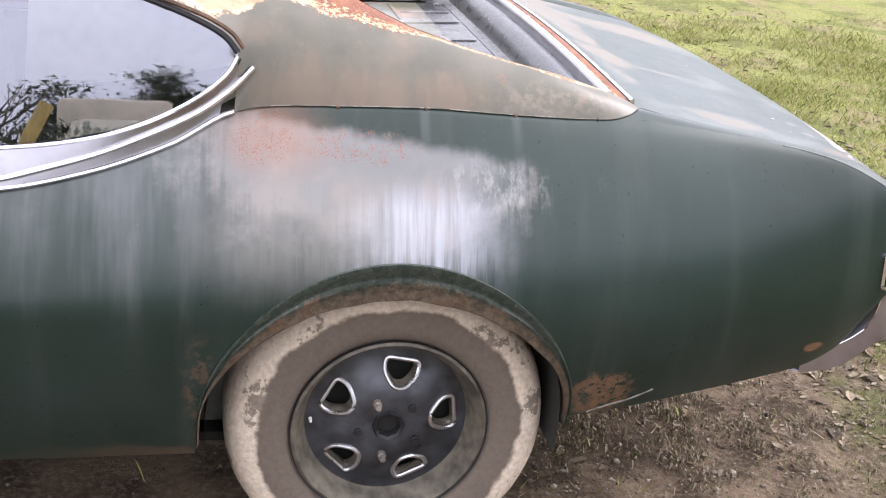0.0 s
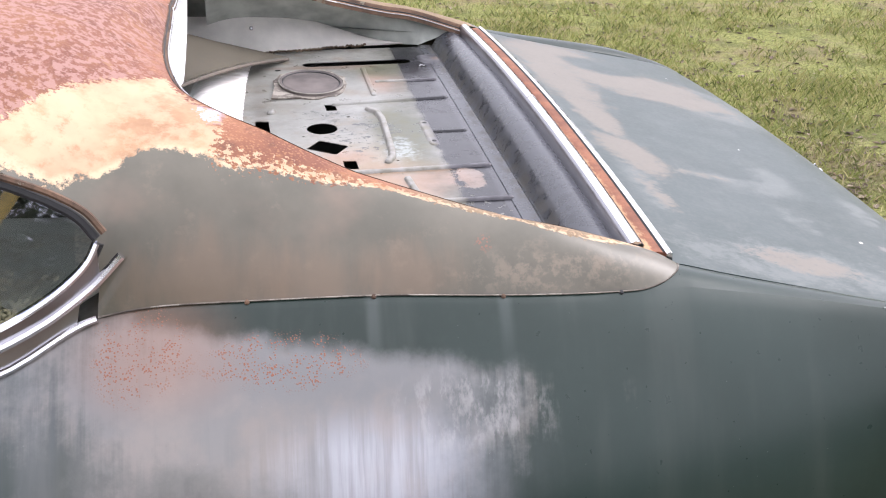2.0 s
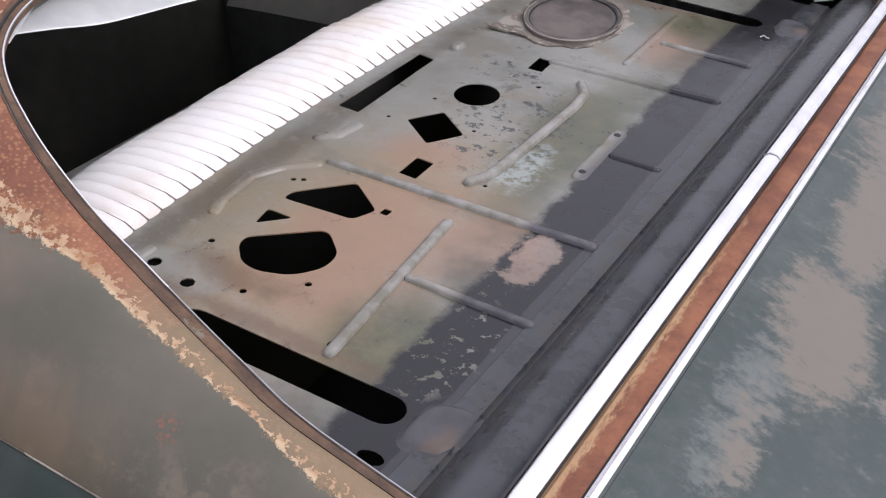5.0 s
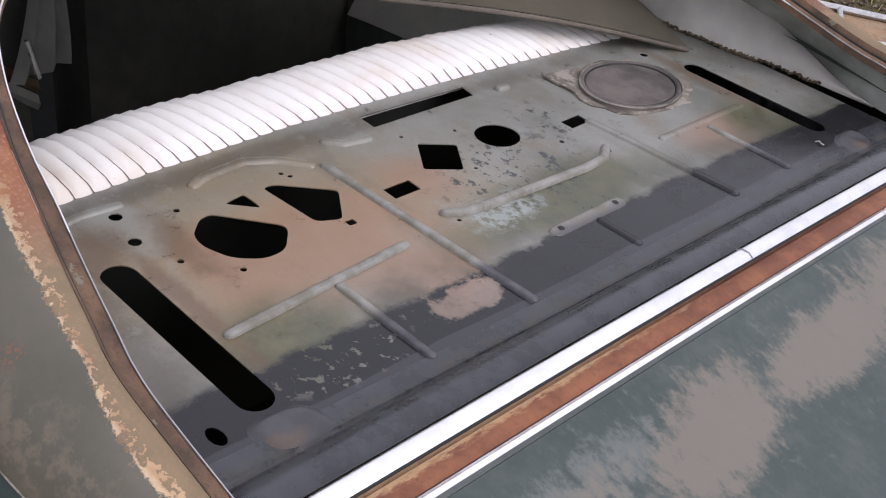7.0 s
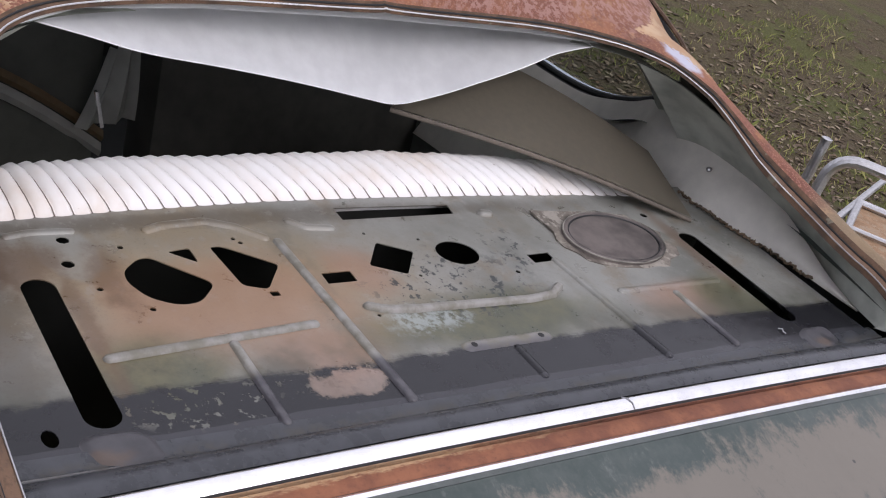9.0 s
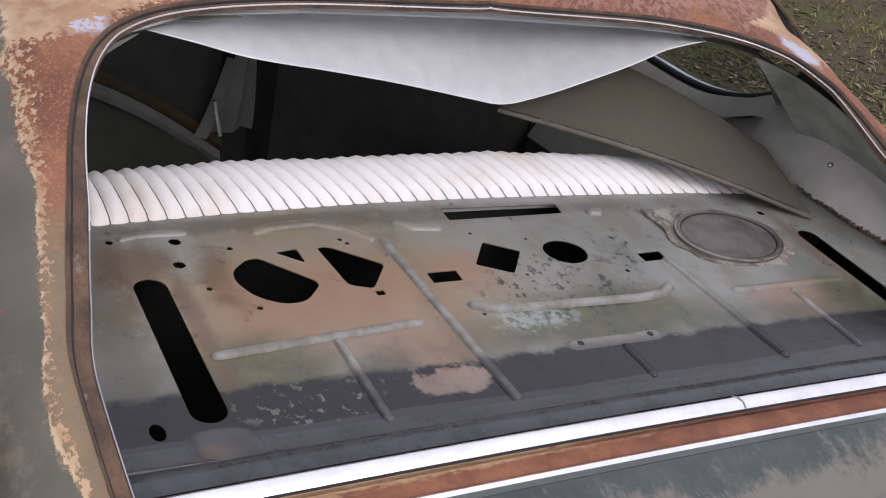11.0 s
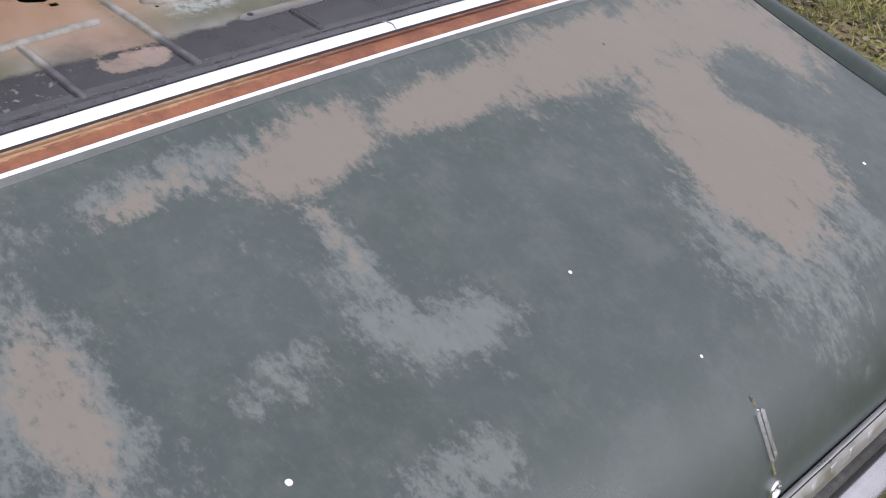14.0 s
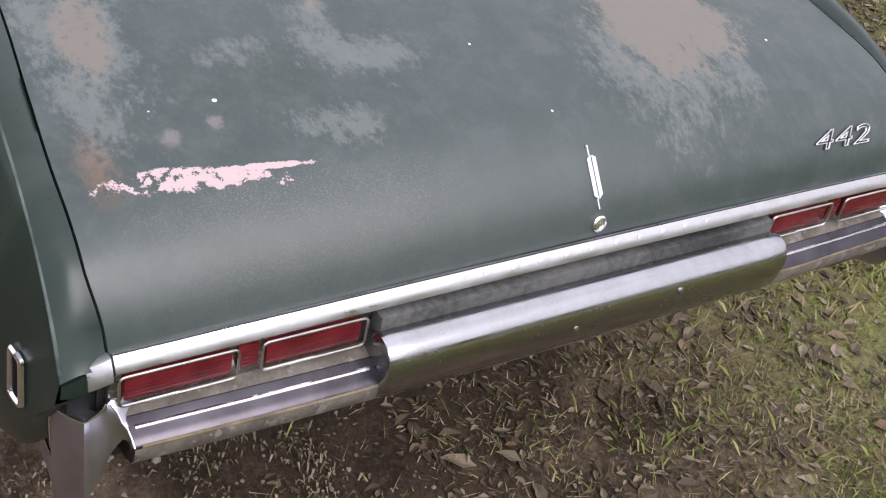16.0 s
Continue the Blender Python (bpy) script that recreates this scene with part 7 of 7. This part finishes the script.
    for w in wins:
        bm = bmesh.new()
        loop = [lift(p.x, p.y, 0.001) for p in w]
        tube(bm, loop + loop[:2], 0.0047, 8, cap=False)
        part("window_ring", bm, M_RING, tyre, "bright ring round a wheel window")
        bm = bmesh.new()
        mid = sum(w, Vector((0, 0))) / len(w)
        inner = [mid + (p - mid) * 0.80 for p in w]
        rows = [[lift(p.x, p.y, 0.002) for p in w], [lift(p.x, p.y, -0.010) for p in inner], [lift(p.x, p.y, -0.026) for p in inner]]
        rows_mesh(bm, [r + r[:1] for r in rows])
        part("window_sleeve", bm, M_RIMDUST, tyre)
    for k in range(5):
        c = radians(a0 + 36 + 72 * k)
        x, y = 0.062 * math.cos(c), 0.062 * math.sin(c)
        bm = bmesh.new()
        long = 0.024 if k in (0, 2) else 0.010
        disc(bm, lift(x, y, 0.0), ax, [(0.009, 0.0), (0.009, long * 0.5), (0.0065, long * 0.6), (0.006, long), (0.0, long)], 8)
        part("lug_nut" if long > 0.01 else "stud_hole", bm, M_NUT if long > 0.01 else M_RUBBER, tyre)
    bm = bmesh.new()
    disc(bm, (at[0], at[1] - sgn * 0.008, at[2]), ax, [(0.033, -0.006), (0.030, 0.000), (0.025, -0.004), (0.022, -0.020), (0.0, -0.020)], 8)
    part("hub_bore", bm, M_RUBBER, tyre)
    bm = bmesh.new()
    disc(bm, (at[0], at[1] - sgn * 0.09, at[2]), ax, [(0.15, 0.0), (0.0, 0.0)], 32)
    part("brake_drum", bm, M_DARK, tyre)
    bm = bmesh.new()
    disc(bm, (at[0] - 0.155, at[1] - sgn * 0.03, at[2] + 0.01), ax, [(0.0036, 0.0), (0.0030, 0.013), (0.0, 0.014)], 8)
    part("valve", bm, M_PANEL, tyre)


wheel((-0.022, -0.848, 0.328), -1)
wheel((-0.022, 0.848, 0.328), 1)

# ---------------------------------------------------------------- cart beside the car
def cart():
    ob = thing("utility_cart", "steel tube cart with an orange-brown plywood deck and hooped rails", "cart")
    z = 0.45
    nr, fr, fl = Vector((0.026, 1.814, z)), Vector((-0.404, 2.554, z)), Vector((-0.723, 2.288, z))
    nl = nr + fl - fr
    bm = bmesh.new()
    lo, hi = Vector((0, 0, -0.016)), Vector((0, 0, 0))
    vs = [[bm.verts.new(p + h) for p in (nl, nr, fr, fl)] for h in (lo, hi)]
    bm.faces.new(vs[1])
    bm.faces.new(vs[0][::-1])
    for i in range(4):
        k = (i + 1) % 4
        bm.faces.new([vs[0][i], vs[0][k], vs[1][k], vs[1][i]])
    bmesh.ops.recalc_face_normals(bm, faces=bm.faces)
    part("cart_deck", bm, M_PLYWOOD, ob, "weathered orange-brown plywood deck", smooth=False)
    up = Vector((0, 0, 0.012))
    for p, q, r in ((nl, fl, 0.012), (fl, fr, 0.012), (fr, nr, 0.012), (nr, nl, 0.012), (nl.lerp(fl, 0.72), nr.lerp(fr, 0.72), 0.008), (nl.lerp(fl, 0.36), nr.lerp(fr, 0.36), 0.012),
                    (fl.lerp(fr, 0.55), nl.lerp(nr, 0.55).lerp(fl.lerp(fr, 0.55), 0.36), 0.009)):
        bm = bmesh.new()
        tube(bm, [p + up, q + up], r, 8)
        part("deck_bar", bm, M_STEEL, ob)
    across = nr - nl
    for p, h, low in ((Vector((-0.508, 1.665, 0)), 0.775, -0.03), (Vector((-1.075, 3.245, 0)), 0.592, -0.03)):
        q, up_h, foot = p + across * 1.15, Vector((0, 0, h)), Vector((0, 0, low))
        bm = bmesh.new()
        tube(bm, bent([p + foot, p + up_h, q + up_h, q + foot], 0.08), 0.016, 10)
        part("hoop_rail", bm, M_STEEL, ob, "bent steel tube hoop rail")
    for x, y, top in ((-0.568, 1.690, 0.785), (-1.125, 3.290, 0.618)):
        bm = bmesh.new()
        tube(bm, [(x, y, -0.03), (x, y, top)], 0.014, 10)
        part("cart_post", bm, M_STEEL, ob)
        bm = bmesh.new()
        disc(bm, (x, y, top), (0, 0, 1), [(0.0148, -0.010), (0.0150, 0.0), (0.0125, 0.0015), (0.012, -0.002), (0.0, -0.004)], 12)
        part("post_cap", bm, M_STEEL, ob, "pale open post end")
    bm = bmesh.new()
    tube(bm, [(-0.615, 1.99, z + 0.006), (-1.125, 3.290, z + 0.004)], 0.012, 8)
    part("draw_bar", bm, M_STEEL, ob, "long side bar running on past the deck")


cart()

# ---------------------------------------------------------------- loose ground cover
def scatter_leaves():
    rr = random.Random(11)
    verts, faces = [], []
    for k in range(26500):
        x, y = (rr.uniform(-5, 6), rr.uniform(-4, 7)) if k < 8000 else ((rr.gauss(-1.6, 1.2), rr.gauss(2.8, 1.1)) if k < 20000 else ((rr.gauss(1.3, 0.6), rr.gauss(0.5, 0.8)) if k < 24000 else (rr.gauss(1.2, 1.2), rr.gauss(2.2, 0.9))))
        if not (-5 < x < 6.5 and -5 < y < 6.5):
            continue
        if -2.0 < x < 0.3 and abs(y) < 0.8 or (x < 1.3 and y < 0.0 and rr.random() < 0.7):
            continue
        s, a, tilt = (rr.uniform(0.006, 0.020) if k < 8000 else rr.uniform(0.005, 0.017)) if k < 20000 else (rr.uniform(0.003, 0.012) if k < 24000 else rr.uniform(0.006, 0.022)), rr.uniform(0, 6.28), rr.uniform(-0.5, 0.5)
        if rr.random() < (0.05 if k > 20000 else 0.012):
            s = rr.uniform(0.016, 0.030)
        z = ground_z(x, y) + 0.003
        n0 = len(verts)
        ca, sa = math.cos(a), math.sin(a)
        for u, v, w in ((-1.3, 0, 0.1), (-0.3, -0.7, 0.35), (0.7, -0.45, 0.3), (1.4, 0, 0.0), (0.6, 0.5, 0.35), (-0.4, 0.65, 0.3), (0, 0, 0.0)):
            verts.append((x + s * (u * ca - v * sa), y + s * (u * sa + v * ca), z + s * (w * rr.uniform(0.5, 1.3) + 0.25 * u * tilt)))
        faces += [(n0 + i, n0 + (i + 1) % 6, n0 + 6) for i in range(6)]
    me = bpy.data.meshes.new("fallen_leaves")
    me.from_pydata(verts, [], faces)
    me.materials.append(M_LEAF)
    tagged(new("fallen_leaves", me), "scattered dry brown fallen leaves on the ground", "leaves", kind="stuff")


def scatter_grass():
    rr = random.Random(12)
    verts, faces = [], []
    n = 0
    while n < 90000:
        x, y = rr.uniform(-3.5, 5.5), rr.uniform(-2.0, 6.5)
        lush = 0.45 + 0.9 * noise.noise((x * 1.6, y * 1.6, 5)) + 0.6 * noise.noise((x * 6, y * 6, 8))
        wob = 0.8 * noise.noise((x * 0.9, y * 0.9, 2))
        far = max(min((y - 0.5 + wob) / 0.9, 1), min((x - 1.4 + wob) / 0.9, 1), 0.03)
        far *= 0.22 + 0.78 * min(max((x + 0.6 + wob) / 1.0, 0), 1)
        far *= min(1, max(0, (5.4 - x - wob) / 1.2)) * min(1, max(0, (6.3 - y - wob) / 1.2))
        if rr.random() > lush * far:
            continue
        n += 1
        z = ground_z(x, y) - 0.004
        h, a, w = rr.uniform(0.015, 0.05), rr.uniform(0, 6.28), rr.uniform(0.0015, 0.003)
        lx, ly = rr.uniform(-1, 1) * h * 0.9, rr.uniform(-1, 1) * h * 0.9
        k = len(verts)
        c, s = math.cos(a) * w, math.sin(a) * w
        verts += [(x - c, y - s, z), (x + c, y + s, z), (x + lx * 0.5 + c * 0.7, y + ly * 0.5 + s * 0.7, z + h * 0.7), (x + lx, y + ly, z + h)]
        faces += [(k, k + 1, k + 2), (k, k + 2, k + 3)]
    me = bpy.data.meshes.new("grass")
    me.from_pydata(verts, [], faces)
    me.materials.append(M_GRASS)
    tagged(new("grass", me), "short patchy yellow-green winter grass", "grass", kind="stuff")


def scatter_straw():
    """Short dead blades and bits of leaf in the rough ground behind and beside the car."""
    rr = random.Random(17)
    verts, faces = [], []
    for _ in range(420000):
        x, y = rr.uniform(0.0, 3.2), rr.uniform(-1.6, 3.0)
        wob = 0.45 * noise.noise((x * 1.7, y * 1.7, 9))
        thick = 0.36 + 1.1 * noise.noise((x * 2.6, y * 2.6, 3)) + 0.7 * noise.noise((x * 9, y * 9, 6))
        edge = min(max((y - 0.2 + wob) / 0.8, (x - 1.42 - 0.25 * min(max(-y, -0.6), 0.6) + wob) / 0.6, 0.0), 1.0) * min(1.0, max((3.0 - x - wob) / 0.7, 0.0), max((2.9 - y - wob) / 0.7, 0.0))
        if rr.random() > thick * (0.045 + 0.60 * edge):
            continue
        z = ground_z(x, y) + 0.001
        h, a, w = rr.uniform(0.006, 0.020), rr.uniform(0, 6.28), rr.uniform(0.0013, 0.0028)
        lx, ly = rr.uniform(-2.2, 2.2) * h, rr.uniform(-2.2, 2.2) * h
        k = len(verts)
        c, s = math.cos(a) * w, math.sin(a) * w
        verts += [(x - c, y - s, z), (x + c, y + s, z), (x + lx + c * 0.6, y + ly + s * 0.6, z + h)]
        faces.append((k, k + 1, k + 2))
    me = bpy.data.meshes.new("dead_grass")
    me.from_pydata(verts, [], faces)
    me.materials.append(M_STRAW)
    tagged(new("dead_grass", me), "short dead straw and green blades on rough ground", "grass", kind="stuff")


scatter_straw()


def scatter_pebbles():
    rr = random.Random(13)
    bm = bmesh.new()
    bmesh.ops.create_icosphere(bm, subdivisions=1, radius=1.0)
    bm.verts.index_update()
    base = [tuple(v.co) for v in bm.verts]
    tri = [tuple(v.index for v in f.verts) for f in bm.faces]
    verts, faces = [], []
    for _ in range(4200):
        x, y = rr.gauss(0.6, 0.8), rr.gauss(-0.9, 0.5) if rr.random() < 0.6 else rr.uniform(-1, 1.6)
        s = rr.uniform(0.0012, 0.0058) * (1.9 if rr.random() < 0.12 else 1.0)
        z = ground_z(x, y)
        k = len(verts)
        verts += [(x + s * p[0] * rr.uniform(0.7, 1.3), y + s * p[1] * rr.uniform(0.7, 1.3), z + s * 0.3 + s * 0.6 * p[2]) for p in base]
        faces += [tuple(k + i for i in f) for f in tri]
    me = bpy.data.meshes.new("pebbles")
    me.from_pydata(verts, [], faces)
    me.materials.append(M_PEBBLE)
    bm.free()
    tagged(new("pebbles", me), "small pale pebbles in the dirt", "pebbles", kind="stuff")


def scatter_weeds():
    """Low tufts of withered weed in the bare earth beside the car, grey-tan with a few green shoots."""
    rr = random.Random(23)
    verts, faces = [], []
    for k in range(95):
        x0, y0 = (rr.gauss(0.80, 0.24), rr.gauss(-0.40, 0.16)) if k < 60 else (rr.uniform(0.45, 1.7), rr.uniform(-0.9, 0.1))
        for _ in range(rr.randint(10, 40)):
            x, y = x0 + rr.gauss(0, 0.026), y0 + rr.gauss(0, 0.026)
            z = ground_z(x, y) - 0.002
            h, a, w = rr.uniform(0.006, 0.022), rr.uniform(0, 6.28), rr.uniform(0.0012, 0.0032)
            lx, ly = math.cos(a) * h * rr.uniform(0.3, 1.2), math.sin(a) * h * rr.uniform(0.3, 1.2)
            cx, cy = -math.sin(a) * w, math.cos(a) * w
            n = len(verts)
            verts += [(x - cx * 0.4, y - cy * 0.4, z), (x + cx * 0.4, y + cy * 0.4, z), (x + lx * 0.6 + cx, y + ly * 0.6 + cy, z + h), (x + lx * 0.6 - cx, y + ly * 0.6 - cy, z + h * 0.9), (x + lx * 1.2, y + ly * 1.2, z + h * 0.55)]
            faces += [(n, n + 1, n + 2, n + 3), (n + 3, n + 2, n + 4)]
    me = bpy.data.meshes.new("withered_weeds")
    me.from_pydata(verts, [], faces)
    me.materials.append(M_WEED)
    tagged(new("withered_weeds", me), "low withered grey-tan weeds in bare earth", "weeds", kind="stuff")


scatter_weeds()
scatter_leaves()
scatter_grass()
scatter_pebbles()

# ---------------------------------------------------------------- trees and wall, mirrored in the quarter window
def limb(bm, p, d, length, r, depth, rr, tips):
    pts = [p]
    for k in range(5):
        d = (d + Vector((rr.uniform(-1, 1), rr.uniform(-1, 1), rr.uniform(-0.4, 0.7))) * 0.16).normalized()
        pts.append(pts[-1] + d * length / 5)
    rows = []
    for i, q in enumerate(pts):
        ra = r * (1 - 0.55 * i / 5)
        a = d.orthogonal().normalized()
        b = d.cross(a)
        rows.append([q + ra * (math.cos(t) * a + math.sin(t) * b) for t in [2 * math.pi * k / 6 for k in range(6)]])
    rows_mesh(bm, rows, closed=True)
    tips.append(pts[-1])
    if depth:
        for k in range(4 if depth > 1 else 3):
            q = pts[2 + k % 4]
            nd = (d + Vector((rr.uniform(-1, 1), rr.uniform(-1, 1), rr.uniform(-0.2, 0.8)))).normalized()
            limb(bm, q, nd, length * rr.uniform(0.5, 0.75), r * 0.5, depth - 1, rr, tips)


def bare_tree(at, high, seed):
    rr = random.Random(seed)
    ob = thing("bare_tree", "leafless winter tree with thin spreading branches", "tree", at)
    bm = bmesh.new()
    tips = []
    limb(bm, Vector(), Vector((0, 0, 1)), high * 0.5, 0.16, 4, rr, tips)
    part("trunk", bm, M_BARK, ob)


def evergreen(at, high, wide, seed):
    rr = random.Random(seed)
    ob = thing("evergreen_tree", "dark spreading evergreen tree with ragged outline", "tree", at)
    bm = bmesh.new()
    tips = []
    limb(bm, Vector(), Vector((0.05, 0, 1)), high * 0.7, 0.18, 3, rr, tips)
    part("trunk", bm, M_BARK, ob)
    verts, faces = [], []
    for _ in range(14000):
        t = rr.choice(tips)
        c = t + Vector((rr.gauss(0, wide * 0.07), rr.gauss(0, wide * 0.07), rr.gauss(0, high * 0.035)))
        s = rr.uniform(0.04, 0.10)
        k = len(verts)
        for _j in range(3):
            verts.append(c + Vector((rr.uniform(-s, s), rr.uniform(-s, s), rr.uniform(-s, s) * 0.6)))
        faces.append((k, k + 1, k + 2))
    me = bpy.data.meshes.new("crown")
    me.from_pydata(verts, [], faces)
    me.materials.append(M_NEEDLE)
    cr = new("crown", me)
    cr.parent = ob


evergreen((-2.1, -19.0, 0), 3.2, 3.4, 4)
evergreen((-8.5, -24.0, 0), 3.6, 5.0, 8)
bare_tree((0.9, -18.0, 0), 6.0, 5)
bare_tree((-6.0, -26.0, 0), 6.0, 6)


def unseen_woods():
    """An unseen dark tree belt, added to darken low reflections; taller behind the tail."""
    rr = random.Random(21)
    verts, faces = [], []
    for _ in range(26000):
        a = rr.uniform(-0.52, 2.2) * math.pi
        deg = math.degrees(a) % 360
        tall = 3.4 if 200 < deg < 275 else (9.5 if 275 <= deg < 350 else 5.0)
        tall *= 0.75 + 0.35 * noise.noise((math.cos(a) * 9, math.sin(a) * 9, 1.0))
        r = rr.uniform(30, 38)
        c = Vector((r * math.cos(a), r * math.sin(a), tall * rr.random() ** 0.8))
        s = rr.uniform(0.25, 0.75)
        k = len(verts)
        for _j in range(3):
            verts.append(c + Vector((rr.uniform(-s, s), rr.uniform(-s, s), rr.uniform(-s, s))))
        faces.append((k, k + 1, k + 2))
    me = bpy.data.meshes.new("woodland")
    me.from_pydata(verts, [], faces)
    me.materials.append(M_NEEDLE)
    tagged(new("woodland", me), "unseen dark tree belt, added to darken low reflections", "woods", kind="stuff")


unseen_woods()


def hedge():
    """A dense dark hedge across the grass."""
    rr = random.Random(31)
    verts, faces = [], []
    for _ in range(26000):
        x = rr.uniform(-5.0, 2.5)
        tall = 2.35 + 0.18 * noise.noise((x * 1.3, 0.0, 4.0))
        c = Vector((x, rr.uniform(-12.9, -12.2), tall * rr.random() ** 0.8))
        r = rr.uniform(0.02, 0.07)
        k = len(verts)
        for _j in range(3):
            verts.append(c + Vector((rr.uniform(-r, r), rr.uniform(-r, r), rr.uniform(-r, r))))
        faces.append((k, k + 1, k + 2))
    me = bpy.data.meshes.new("hedge")
    me.from_pydata(verts, [], faces)
    me.materials.append(M_NEEDLE)
    tagged(new("hedge", me), "dense dark hedge across the grass", "hedge", kind="stuff")


hedge()
bm = bmesh.new()
box(bm, (1.45, 2.5, 2.95), (-1.5, -15.2, 1.475), 0.12)
tagged(part("outbuilding", bm, M_TANWALL), "pale tan rendered outbuilding behind a hedge", "outbuilding")
bm = bmesh.new()
tube(bm, bent([(-1.28, -4.4, -0.05), (-1.24, -4.4, 1.22), (-1.12, -4.42, 1.47)], 0.2), 0.035, 10)
tagged(part("bent_post", bm, M_POST), "weathered yellow bent post in the grass", "post")
